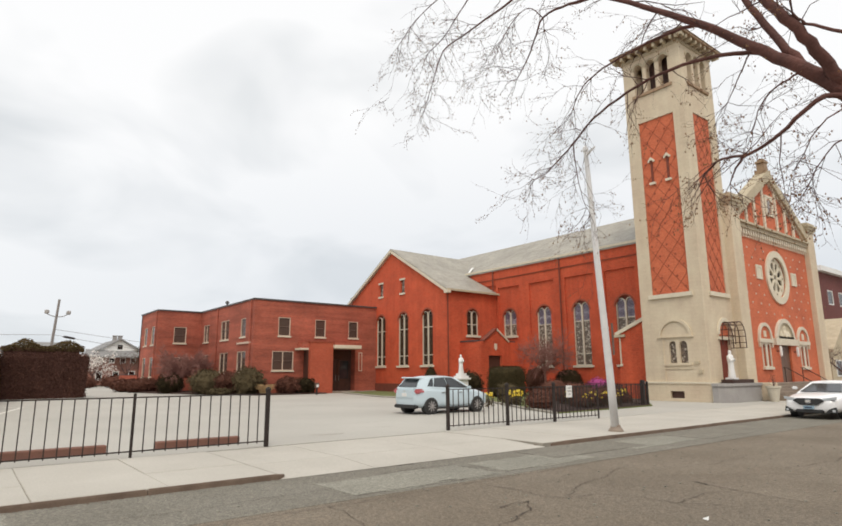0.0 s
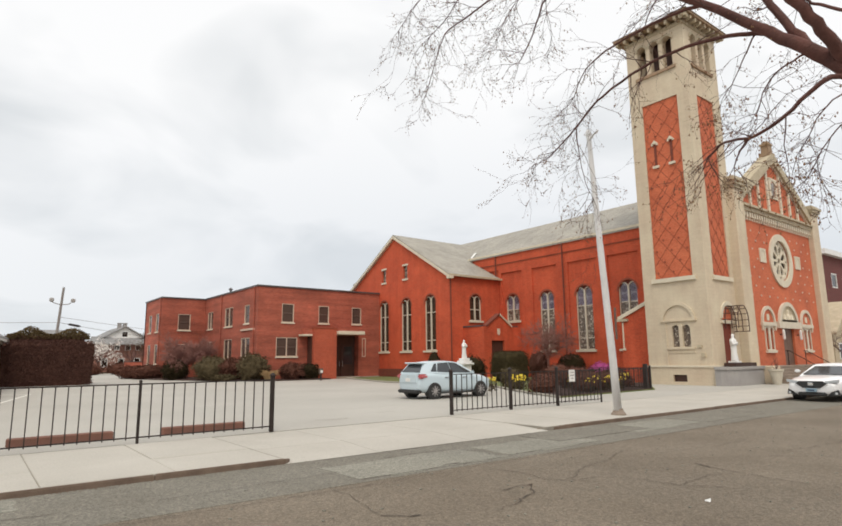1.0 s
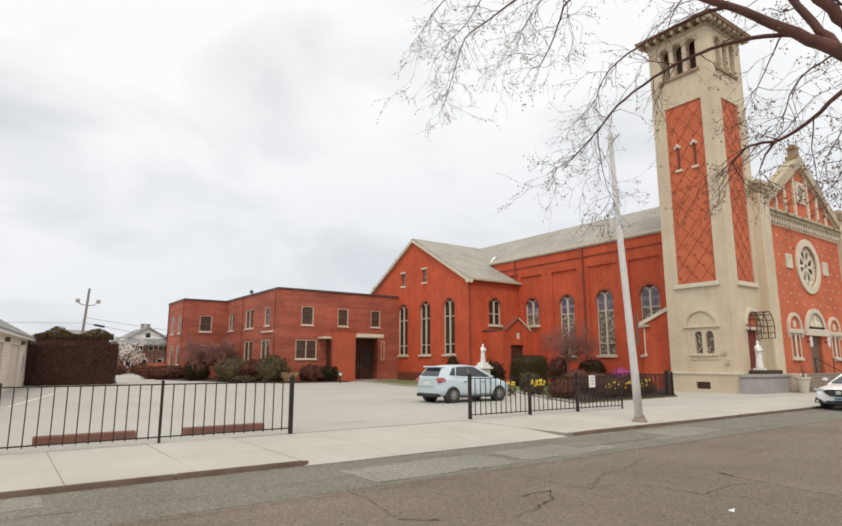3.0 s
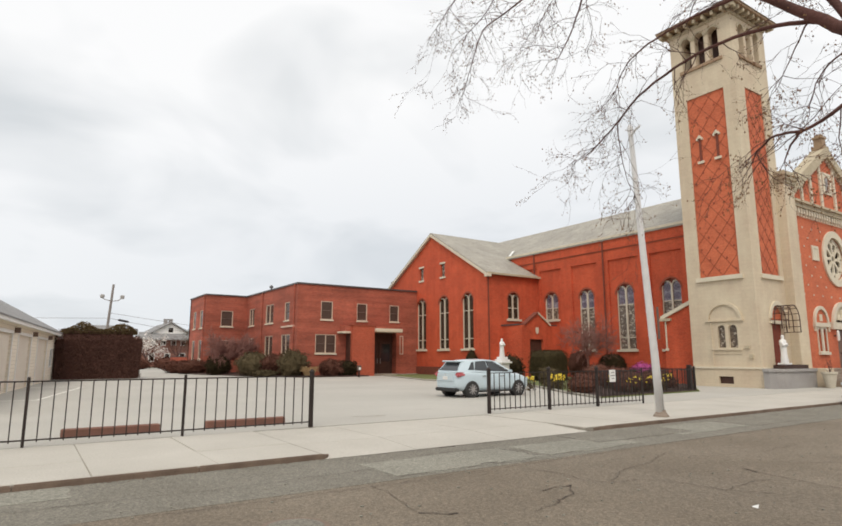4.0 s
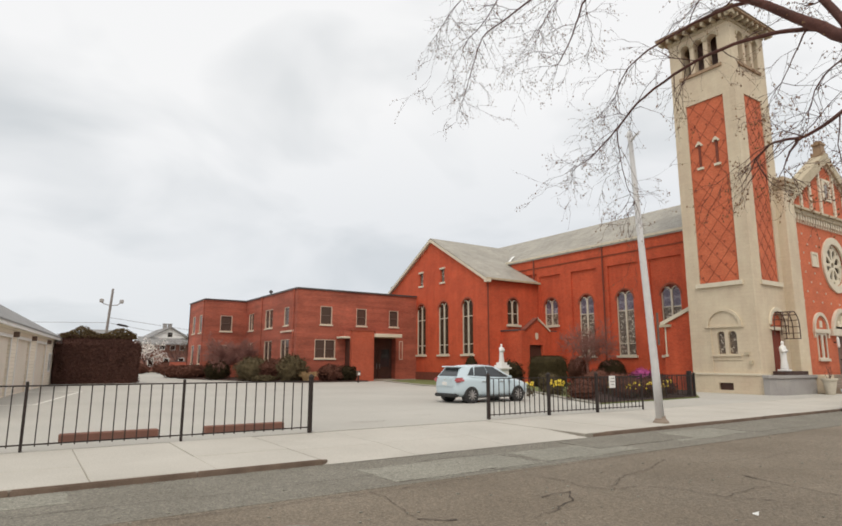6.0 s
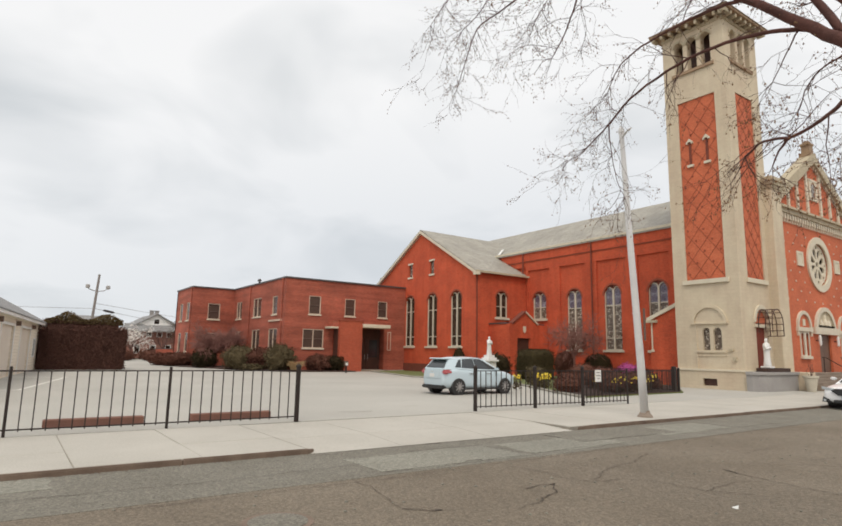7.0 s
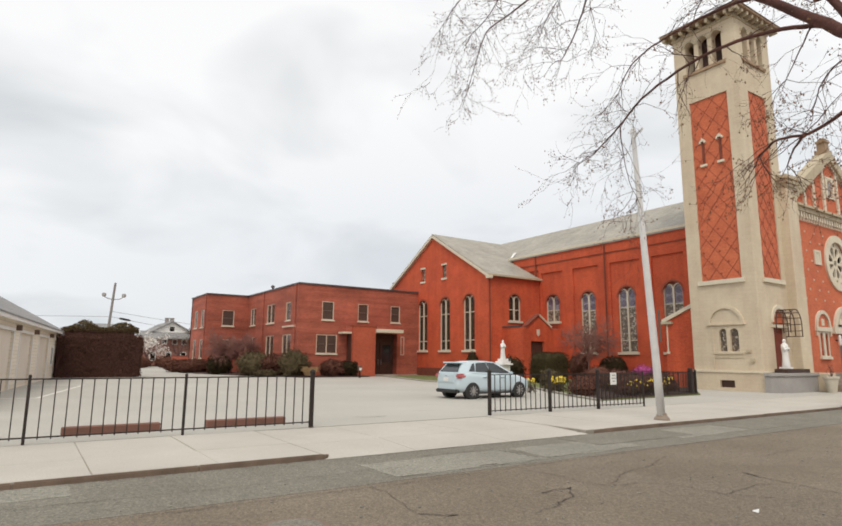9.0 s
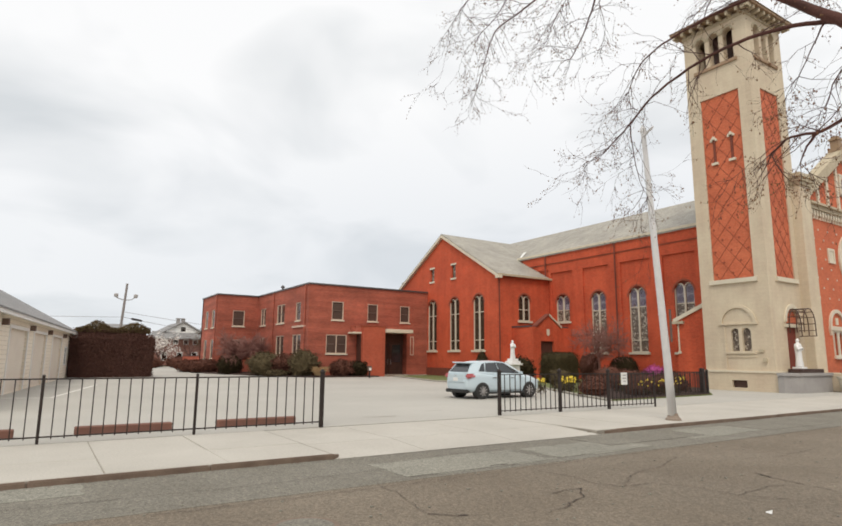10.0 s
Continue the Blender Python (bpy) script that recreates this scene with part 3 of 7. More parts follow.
# the far side and rear walls close the body
part("nave_wall", boxes((47.7, 48.2, 15.5, 60, 0, EAVE), (36.5, 48.2, 59.5, 60, 0, EAVE)), "brick", church)
part("floor", boxes((36.6, 48, 15.6, 59.5, 0, 0.95)), "step", church)
OV = 0.3
slope = (RIDGE - EAVE) / (CX - NX)
part("nave_roof", slab([(NX - OV, 15.9, EAVE + 0.08 - OV * slope), (NX - OV, 60.3, EAVE + 0.08 - OV * slope), (CX, 60.3, RIDGE + 0.08), (CX, 15.9, RIDGE + 0.08)], 0.14), "roof", church, "grey slate roof slope")
part("nave_roof", slab([(2 * CX - NX + OV, 15.9, EAVE + 0.08 - OV * slope), (CX, 15.9, RIDGE + 0.08), (CX, 60.3, RIDGE + 0.08), (2 * CX - NX + OV, 60.3, EAVE + 0.08 - OV * slope)], 0.14), "roof", church, "grey slate roof slope")
part("rear_gable", plate(bmesh.new(), lambda u, v, d: (u, 59.5 + d, v), [(36.5, EAVE), (47.7, EAVE), (CX, RIDGE)], [], 0, 0.4), "brick", church)

# transept
TY0, TY1, TE, TR, TRY = 35.9, 51.4, 8.5, 13.0, 43.65
t_wins = [(38.45, 1.5, 2.3, 7.0), (41.88, 1.5, 2.3, 7.0), (45.4, 1.5, 2.3, 7.0)]
slits = [(41.98, 0.6, 8.78, 9.95), (45.4, 0.6, 8.78, 9.95)]
bm = bmesh.new()
plate(bm, W_GABLE, [(TY0, 0), (TY1, 0), (TY1, TE), (TRY, TR), (TY0, TE)], [arch(*w) for w in t_wins] + [rect(u - w / 2, u + w / 2, a, b) for u, w, a, b in slits], 0, 0.5)
part("transept_gable", bm, "brick", church)
for w in t_wins:
    arched_window(church, W_GABLE, *w, "stained_dark")
for u, w, a, b in slits:
    bm = bmesh.new()
    plate(bm, W_GABLE, rect(u - w / 2 - 0.1, u + w / 2 + 0.1, b, b + 0.16), [], -0.06, 0.1)
    sl = part("slit_window", bm, "trim", church, "small slit window with cream lintel and sill")
    part("sill", plate(bmesh.new(), W_GABLE, rect(u - w / 2 - 0.1, u + w / 2 + 0.1, a - 0.16, a), [], -0.08, 0.1), "trim", sl)
    part("pane", plate(bmesh.new(), W_GABLE, rect(u - w / 2, u + w / 2, a, b), [], 0.15, 0.17), "stained", sl)
sw = [(33.54, 1.3, 4.72, 6.95)]
bm = bmesh.new()
plate(bm, S_TRANS, rect(31.16, NX, 0, TE), [arch(*w) for w in sw], 0, 0.45)
part("transept_wall", bm, "brick", church)
for w in sw:
    arched_window(church, S_TRANS, *w, "stained_dark")
part("transept_wall", boxes((31.16, NX, TY1 - 0.45, TY1, 0, TE)), "brick", church)
ts = (TR - TE) / (TRY - TY0)
o = 0.28
for s, y in ((1, TY0), (-1, TY1)):
    ye = y - s * o
    ze = TE - o * ts + 0.1
    # the ridge runs on until it dies into the nave slope
    xr = NX + (TR + 0.1 - EAVE - 0.08) / slope
    xe = NX - 0.1
    ye2 = y - s * o
    part("transept_roof", slab([(30.45, ye, ze), (xe, ye2, ze), (NX - OV, y + s * (EAVE - TE - 0.1) / ts, EAVE - 0.12), (xr, TRY, TR + 0.1), (30.45, TRY, TR + 0.1)][:: s], 0.14), "roof", church, "grey slate roof slope")
    rk = bmesh.new()
    plate(rk, W_GABLE, [(ye, ze - 0.32), (ye, ze - 0.08), (TRY, TR - 0.02), (TRY, TR - 0.26)], [], -0.26, 0.0)
    part("verge_board", rk, "trim", church, "cream raking verge")
part("gutter", boxes((30.45, NX, TY0 - 0.36, TY0 - 0.2, TE - 0.2, TE - 0.04)), "trim_grey", church, "weathered gutter")
part("kneeler", boxes((30.38, 30.8, TY0 - 0.42, TY0, TE - 0.42, TE - 0.18)), "trim", church)
bm = tube(bmesh.new(), [(30.72, TY0 - 0.1, TE - 0.2), (30.72, TY0 - 0.1, 0.1)], 0.05, 8)
part("downpipe", bm, "dark_brick", church, "painted downpipe")
part("valley_flashing", slab([(NX - 0.3, 38.95, EAVE + 0.1), (NX - 0.3, 39.25, EAVE + 0.1), (NX + 1.45, 40.65, EAVE + 0.96), (NX + 1.45, 40.25, EAVE + 0.96)], 0.05), "white", church, "pale metal valley flashing")
part("plinth", boxes((30.56, 30.66, TY0 - 0.1, 46.2, 0, 0.75), (30.66, 32.0, TY0 - 0.1, TY0, 0, 0.75)), "dark_brick", church)

# side porch in the angle of nave and transept
porch = [(32.1, 0), (36.45, 0), (36.45, 4.1), (35.2, 4.1), (33.85, 5.05), (32.5, 4.1), (32.1, 4.1)]
SP = on("S", 33.5)
bm = bmesh.new()
plate(bm, SP, porch, [rect(32.95, 34.4, 0.35, 3.0)], 0, 0.35)
pw = part("side_porch", bm, "brick", church, "brick side porch with a small gable")
part("side_wall", boxes((32.1, 32.45, 33.85, 35.9, 0, 4.1)), "brick", pw)
part("porch_roof", boxes((32.05, 36.45, 33.86, 35.88, 4.1, 4.22)), "coping", pw)
part("door", soft_box(32.95, 34.4, 33.68, 33.75, 0.35, 3.0, 0.02), "dark_wood", pw, "dark wooden side door")
part("gable_coping", slab([(33.85, 33.4, 5.2), (35.25, 33.4, 4.22), (35.25, 33.9, 4.22), (33.85, 33.9, 5.2)], 0.14), "trim", pw)
part("gable_coping", slab([(32.4, 33.4, 4.22), (33.85, 33.4, 5.2), (33.85, 33.9, 5.2), (32.4, 33.9, 4.22)], 0.14), "dark_brick", pw)
part("plaque", plate(bmesh.new(), SP, [(33.6, 3.55), (33.75, 3.4), (33.9, 3.55), (33.9, 3.95), (33.6, 3.95)], [], -0.04, 0), "trim", pw)
part("step", boxes((32.9, 34.6, 33.0, 33.5, 0, 0.3)), "step", pw)

# street front
FC, FL, FR = 42.1, 36.65, 47.55
side = [(39.1, 0.62), (45.1, 0.62)]
bm = bmesh.new()
spring = 10.7
outline = [(36.0, 0), (48.3, 0), (48.3, spring), (47.55, 11.55), (FC, 15.0), (36.65, 11.55), (36.0, spring)]
holes = [disc(FC, 7.75, 1.35, 28), rect(41.2, 43.0, 0.95, 3.3)] + [arch(u + s * 0.33, 0.42, 1.9, 3.35, 6) for u, _ in side for s in (-1, 1)]
plate(bm, S_FRONT, outline, holes, 0, 0.5)
part("front_wall", bm, "brick_panel", church)
for u0, u1 in ((35.45, FL), (FR, 48.75)):
    bm = boxes((u0, u1, 15.1, 16.1, 0, 11.6))
    bmesh.ops.bevel(bm, geom=bm.edges[:], offset=0.04, segments=1, affect="EDGES")
    pil = part("pilaster", bm, "stone", church, "cream stone corner pilaster")
    for k, (e, za, zb) in enumerate(((0.06, 11.6, 11.8), (0.16, 11.8, 12.0), (0.24, 12.0, 12.12), (0.1, 12.12, 12.3))):
        part("capital", boxes((u0 - e, u1 + e, 15.1 - e, 16.1 + e, za, zb)), "trim_grey", pil)
    part("base", boxes((u0 - 0.08, u1 + 0.08, 15.0, 16.1, 0, 0.95)), "stone", pil)
# cornice with its row of small corbels
part("cornice", boxes((FL, FR, 15.2, 15.45, 10.45, 10.7), (FL, FR, 15.05, 15.45, 10.7, 10.84)), "trim_grey", church)
for k in range(32):
    x = FL + 0.12 + k * (FR - FL - 0.24) / 31
    part("corbel", boxes((x - 0.085, x + 0.085, 15.27, 15.45, 10.1, 10.45), (x - 0.045, x + 0.045, 15.32, 15.45, 9.92, 10.1)), "trim", church)
# raking cornices
for s in (-1, 1):
    bm = bmesh.new()
    plate(bm, S_FRONT, [(FC, 14.5), (FC + s * 5.4, 11.05), (FC + s * 5.75, 11.25), (FC + s * 5.75, 11.5), (FC, 15.2)], [], -0.28, 0.5)
    part("raking_cornice", bm, "trim_grey", church)
    bm = bmesh.new()
    for k in range(22):
        u = FC + s * (0.25 + k * 0.235)
        z = 14.5 - (abs(u - FC)) * 0.64
        plate(bm, S_FRONT, [(u - 0.06, z - 0.16), (u + 0.06, z - 0.16), (u + 0.06, z + 0.03), (u - 0.06, z + 0.03)], [], -0.14, 0)
    tagged(part("dentil_row", bm, "trim", church), kind="stuff")
for u in (-3.75, -2.45, -1.0, 1.0, 2.45, 3.75):
    part("gable_strip", plate(bmesh.new(), S_FRONT, rect(FC + u - 0.13, FC + u + 0.13, 10.84, 14.35 - abs(u) * 0.64), [], -0.1, 0), "trim", church)
part("gable_plaque", plate(bmesh.new(), S_FRONT, rect(FC - 0.62, FC + 0.62, 11.95, 13.4), [arch(FC, 0.7, 12.15, 13.2)], -0.08, 0), "trim", church)
part("plaque_panel", plate(bmesh.new(), S_FRONT, arch(FC, 0.4, 12.2, 13.1), [], -0.05, 0), "grey_stone", church)
part("apex_block", boxes((FC - 0.42, FC + 0.42, 15.2, 15.9, 14.95, 15.2), (FC - 0.27, FC + 0.27, 15.3, 15.8, 15.2, 15.75), (FC - 0.34, FC + 0.34, 15.25, 15.85, 15.75, 15.88), (FC - 0.18, FC + 0.18, 15.35, 15.75, 15.88, 16.05)), "roof_tile", church)
# rose window
bm = bmesh.new()
plate(bm, S_FRONT, disc(FC, 7.75, 1.78, 36), [disc(FC, 7.75, 1.35, 28)], -0.1, 0.1)
rose = part("rose_window", bm, "trim", church, "cream stone rose window with radiating tracery")
bm = bmesh.new()
petals = []
for k in range(8):
    a = 2 * math.pi * k / 8 + math.pi / 8
    du, dv = math.cos(a), math.sin(a)
    petal = []
    for r, h in ((0.34, -0.05), (0.62, -0.17), (0.84, -0.22), (1.0, -0.15), (1.06, 0.0), (1.0, 0.15), (0.84, 0.22), (0.62, 0.17), (0.34, 0.05)):
        petal.append((FC + r * du - h * dv, 7.75 + r * dv + h * du))
    petals.append(petal)
    b = a + math.pi / 8
    petals.append(disc(FC + 1.14 * math.cos(b), 7.75 + 1.14 * math.sin(b), 0.115, 8))
plate(bm, S_FRONT, disc(FC, 7.75, 1.35, 28), petals + [disc(FC, 7.75, 0.2, 10)], 0.08, 0.18)
part("tracery", bm, "trim", rose)
part("pane", plate(bmesh.new(), S_FRONT, disc(FC, 7.75, 1.34, 24), [], 0.24, 0.26), "stained_dark", rose)
for u in (39.35, 44.85):
    bm = bmesh.new()
    plate(bm, S_FRONT, rect(u - 0.42, u + 0.42, 7.4, 8.3), [rect(u - 0.28, u + 0.28, 7.55, 8.15)], -0.07, 0)
    plate(bm, S_FRONT, rect(u - 0.28, u + 0.28, 7.55, 8.15), [], -0.03, 0)
    part("relief_panel", bm, "trim", church, "square cream relief panel")
# cream studs scattered in rows over the brick
for r in range(8):
    for k in range(9):
        u = FL + 0.75 + k * 1.2 + (0.6 if r % 2 else 0)
        z = 5.25 + r * 0.58
        if u > FR - 0.3 or math.hypot(u - FC, z - 7.75) < 2.1 or (abs(abs(u - FC) - 2.75) < 0.6 and 7.2 < z < 8.5):
            continue
        part("stud", boxes((u - 0.055, u + 0.055, 15.42, 15.45, z - 0.055, z + 0.055)), "frame", church)
# doorway and its side windows
bm = bmesh.new()
plate(bm, S_FRONT, arch(FC, 3.0, 3.45, 5.0, 14), [arch(FC, 2.46, 3.56, 4.74, 12)], -0.16, 0)
plate(bm, S_FRONT, rect(FC - 1.75, FC + 1.75, 3.28, 3.7), [], -0.2, 0)
dw = part("door_surround", bm, "frame_church", church, "cream arched door surround with a carved head")
part("tympanum", plate(bmesh.new(), S_FRONT, arch(FC, 2.46, 3.56, 4.74, 12), [], -0.06, 0), "trim_grey", dw)
bm = bmesh.new()
lathe(bm, [(0.1, 3.75), (0.2, 3.85), (0.17, 4.1), (0.09, 4.25), (0.11, 4.4), (0.06, 4.52)], FC, 15.4, 8)
for s in (-1, 1):
    lathe(bm, [(0.1, 3.75), (0.16, 3.85), (0.12, 4.05), (0.07, 4.2)], FC + s * 0.55, 15.4, 8)
part("carving", bm, "trim", dw)
for s in (-1, 1):
    part("door", soft_box(FC + min(0, s * 0.9), FC + max(0, s * 0.9), 15.58, 15.66, 0.95, 3.3, 0.015), "dark_door", dw, "tall dark brown door leaf")
for u, _ in side:
    bm = bmesh.new()
    plate(bm, S_FRONT, arch(u, 1.9, 3.5, 4.62, 12), [arch(u, 1.56, 3.62, 4.42, 10)], -0.12, 0)
    plate(bm, S_FRONT, rect(u - 1.02, u + 1.02, 3.38, 3.6), [], -0.14, 0)
    plate(bm, S_FRONT, rect(u - 0.68, u + 0.68, 1.74, 1.9), [], -0.14, 0)
    plate(bm, S_FRONT, rect(u - 0.62, u + 0.62, 1.9, 3.38), [arch(u + s * 0.33, 0.42, 1.95, 3.3, 6) for s in (-1, 1)], -0.06, 0)
    wd = part("front_window", bm, "frame_church", church, "cream-framed paired window under a blind arch")
    part("niche_back", plate(bmesh.new(), S_FRONT, arch(u, 1.56, 3.6, 4.42, 10), [], -0.03, 0), "brick_panel", wd)
    part("relief", plate(bmesh.new(), S_FRONT, rect(u - 0.16, u + 0.16, 3.72, 4.12), [], -0.07, 0), "trim", wd)
    for s in (-1, 1):
        part("pane", plate(bmesh.new(), S_FRONT, arch(u + s * 0.33, 0.42, 1.9, 3.35, 6), [], 0.16, 0.18), "niche_red", wd)
        part("corbel", plate(bmesh.new(), S_FRONT, [(u + s * 0.9 - 0.1, 3.38), (u + s * 0.9 - 0.04, 3.1), (u + s * 0.9 + 0.04, 3.1), (u + s * 0.9 + 0.1, 3.38)], [], -0.1, 0), "trim", wd)
# front steps
for k in range(6):
    part("front_step", soft_box(36.75, 47.5, 13.5 + k * 0.26, 15.44, k * 0.16, k * 0.16 + 0.16, 0.015), "step", church)
part("step_cheek", soft_box(35.7, 36.75, 14.1, 15.1, 0, 1.0, 0.03), "stone", church)
part("step_cheek", soft_box(47.5, 48.4, 13.6, 15.1, 0, 1.0, 0.03), "stone", church)


def handrail(x):
    bm = bmesh.new()
    tube(bm, [(x, 15.2, 1.85), (x, 15.0, 1.85), (x, 13.6, 0.95), (x, 13.45, 0.9)], 0.025, 6)
    tube(bm, [(x, 15.1, 0.95), (x, 15.1, 1.85)], 0.025, 6)
    tube(bm, [(x, 13.6, 0.1), (x, 13.6, 0.95)], 0.025, 6)
    return bm


for x in (40.7, 43.5):
    rail = thing("handrail", (x, 14.5, 0.5), "thin dark metal handrail on the church steps", "handrail", "handrails on the steps")
    part("rail", handrail(x), "iron", rail)
for u in (40.75, 43.45):
    lamp = thing("wall_lantern", (u, 15.4, 2.6), "white wall lantern beside the church door", "lantern", "lanterns at the church door")
    part("body", lathe(bmesh.new(), [(0.04, 2.55), (0.085, 2.62), (0.085, 3.1), (0.03, 3.22)], u, 15.22, 8), "white", lamp)
    part("bracket", boxes((u - 0.03, u + 0.03, 15.18, 15.45, 2.85, 2.92)), "iron", lamp)

# ---- bell tower ----
TX0, TX1, TY_0, TY_1 = 32.0, 35.9, 15.6, 19.38
tower = thing("bell_tower", (33.95, 17.5, 0), "square cream stone bell tower with red brick panels", "tower")
TW, TS = on("W", TX0), on("S", TY_0)
lows = [arch(17.57, 0.46, 2.12, 3.36, 8), arch(16.95, 0.46, 2.12, 3.36, 8)]
vent = rect(17.05, 17.86, 0.17, 0.56)
bw = [arch(u, 0.58, 18.9, 20.92, 8) for u in (16.66, 17.5, 18.34)]
bs = [arch(u, 0.58, 18.9, 20.92, 8) for u in (33.1, 33.95, 34.8)]
bm = bmesh.new()
plate(bm, TW, rect(TY_0, TY_1, 0, 21.55), [rect(16.3, 18.57, 6.1, 17.0), *lows, *bw, vent], 0, 0.45)
part("wall", bm, "stone", tower)
bm = bmesh.new()
niche = arch(34.2, 1.36, 1.0, 4.4, 12)
plate(bm, TS, rect(TX0 + 0.45, TX1, 0, 21.55), [rect(33.0, 34.98, 6.1, 17.0), *bs, niche], 0, 0.45)
part("wall", bm, "stone", tower)
bm = bmesh.new()
plate(bm, on("W", TX1 - 0.45), rect(TY_0 + 0.45, TY_1, 0, 21.55), [arch(u, 0.58, 18.9, 20.92, 8) for u in (16.66, 17.5, 18.34)], 0, 0.45)
plate(bm, on("S", TY_1 - 0.45), rect(TX0 + 0.45, TX1 - 0.45, 0, 21.55), [arch(u, 0.58, 18.9, 20.92, 8) for u in (33.1, 33.95, 34.8)], 0, 0.45)
part("wall", bm, "stone", tower)
# dark core added so that the arches look shaded inside
part("bell_frame", boxes((32.85, 35.05, 16.5, 18.5, 18.6, 21.5)), "dark_wood", tower, "dark timber bell frame")
part("belfry_floor", boxes((TX0 + 0.45, TX1 - 0.45, TY_0 + 0.45, TY_1 - 0.45, 18.3, 18.6)), "stone", tower)


def lattice(f, u0, u1, v0, v1, cells):
    """Crossing diagonals of dark headers over a panel, clipped to its edges."""
    bm = bmesh.new()
    w = u1 - u0
    step = w / cells * 1.35
    for s in (-1, 1):
        c = -20.0
        while c < 40:
            # v = s * 1.25 * (u - u0) + v0 + c
            k = 1.25 * s
            pts = []
            ua, ub = u0, u1
            va, vb = v0 + c, v0 + c + k * w
            lo, hi = (va, vb) if va < vb else (vb, va)
            if hi > v0 and lo < v1:
                def at(v):
                    return u0 + (v - v0 - c) / k
                if va < v0:
                    ua, va = at(v0), v0
                if va > v1:
                    ua, va = at(v1), v1
                if vb < v0:
                    ub, vb = at(v0), v0
                if vb > v1:
                    ub, vb = at(v1), v1
                if ub - ua > 0.1:
                    t = 0.022
                    plate(bm, f, [(ua, va - t), (ub, vb - t), (ub, vb + t), (ua, va + t)], [], 0.055, 0.07)
            c += step
    return bm


for f, u0, u1, nm in ((TW, 16.3, 18.57, "west"), (TS, 33.0, 34.98, "south")):
    bm = plate(bmesh.new(), f, rect(u0, u1, 6.1, 17.0), [], 0.07, 0.3)
    pan = part("brick_panel", bm, "brick_panel", tower, "tall recessed red brick panel with diagonal lattice")
    part("lattice", lattice(f, u0, u1, 6.1, 17.0, 2.6), "lattice", pan)
    mid = (u0 + u1) / 2
    step = (u1 - u0) / 2.6 * 1.35
    bm = bmesh.new()
    for r in range(16):
        for k in (-1, 0, 1):
            u, v = mid + k * step / 1.25 + (step / 2.5 if r % 2 else 0), 6.45 + r * step * 0.55
            if u0 + 0.1 < u < u1 - 0.1 and v < 16.8:
                plate(bm, f, [(u - 0.07, v), (u, v - 0.08), (u + 0.07, v), (u, v + 0.08)], [], 0.05, 0.07)
    tagged(part("diamond_pattern", bm, "lattice", pan), kind="stuff")
    bm = bmesh.new()
    plate(bm, f, rect(u0 - 0.2, u1 + 0.2, 5.86, 6.1), [], -0.12, 0.1)
    part("panel_sill", bm, "trim", tower)
    for u in ((16.93, 17.95) if nm == "west" else ()):
        bm = bmesh.new()
        plate(bm, f, rect(u - 0.07, u + 0.07, 13.0, 14.4), [], 0.03, 0.08)
        sl = part("slit_opening", bm, "dark_brick", tower, "dark slit opening with cream cap and sill")
        bm = plate(bmesh.new(), f, [(u - 0.2, 14.3), (u - 0.1, 14.3), (u - 0.1, 14.4), (u + 0.1, 14.4), (u + 0.1, 14.3), (u + 0.2, 14.3), (u + 0.2, 14.4), (u, 14.62), (u - 0.2, 14.4)], [], -0.04, 0.08)
        part("cap", bm, "trim", sl)
        part("sill", plate(bmesh.new(), f, rect(u - 0.19, u + 0.19, 12.86, 13.0), [], -0.05, 0.08), "trim", sl)
# belfry columns, hoods and sill bands
for f, us, ua, ub in ((TW, (17.08, 17.92), 16.2, 18.8), (TS, (33.52, 34.38), 32.65, 35.2)):
    for u in us:
        x, y, _ = f(u, 0, 0.2)
        part("colonnette", lathe(bmesh.new(), [(0.16, 18.9), (0.16, 19.0), (0.1, 19.05), (0.09, 20.2), (0.15, 20.35), (0.17, 20.5)], x, y, 10), "roof_tile", tower)
    part("belfry_sill", plate(bmesh.new(), f, rect(ua, ub, 18.72, 18.9), [], -0.1, 0.05), "roof_tile", tower)
    bm = bmesh.new()
    c = (ua + ub) / 2
    for u in (c - 0.84, c, c + 0.84):
        outer = [(u + 0.42 * math.cos(math.pi * k / 10), 20.63 + 0.42 * math.sin(math.pi * k / 10)) for k in range(11)]
        inner = [(u + 0.3 * math.cos(math.pi * k / 10), 20.63 + 0.3 * math.sin(math.pi * k / 10)) for k in range(11)]
        plate(bm, f, outer + inner[::-1], [], -0.06, 0.02)
    part("hood_mould", bm, "trim_grey", tower)
# eaves: soffit board, brackets, tiled hip roof
part("frieze", boxes((TX0 - 0.06, TX1 + 0.06, TY_0 - 0.06, TY_1 + 0.06, 21.3, 21.5)), "trim_grey", tower)
part("eaves_board", soft_box(TX0 - 0.58, TX1 + 0.58, TY_0 - 0.55, TY_1 + 0.55, 21.68, 21.82, 0.02), "roof_tile", tower, "projecting wooden eaves")
for k in range(9):
    u = TY_0 - 0.35 + k * (TY_1 - TY_0 + 0.7) / 8
    part("bracket", soft_box(TX0 - 0.5, TX0, u - 0.09, u + 0.09, 21.42, 21.68, 0.03), "trim_grey", tower)
    u = TX0 - 0.35 + k * (TX1 - TX0 + 0.7) / 8
    part("bracket", soft_box(u - 0.09, u + 0.09, TY_0 - 0.47, TY_0, 21.42, 21.68, 0.03), "trim_grey", tower)
bm = bmesh.new()
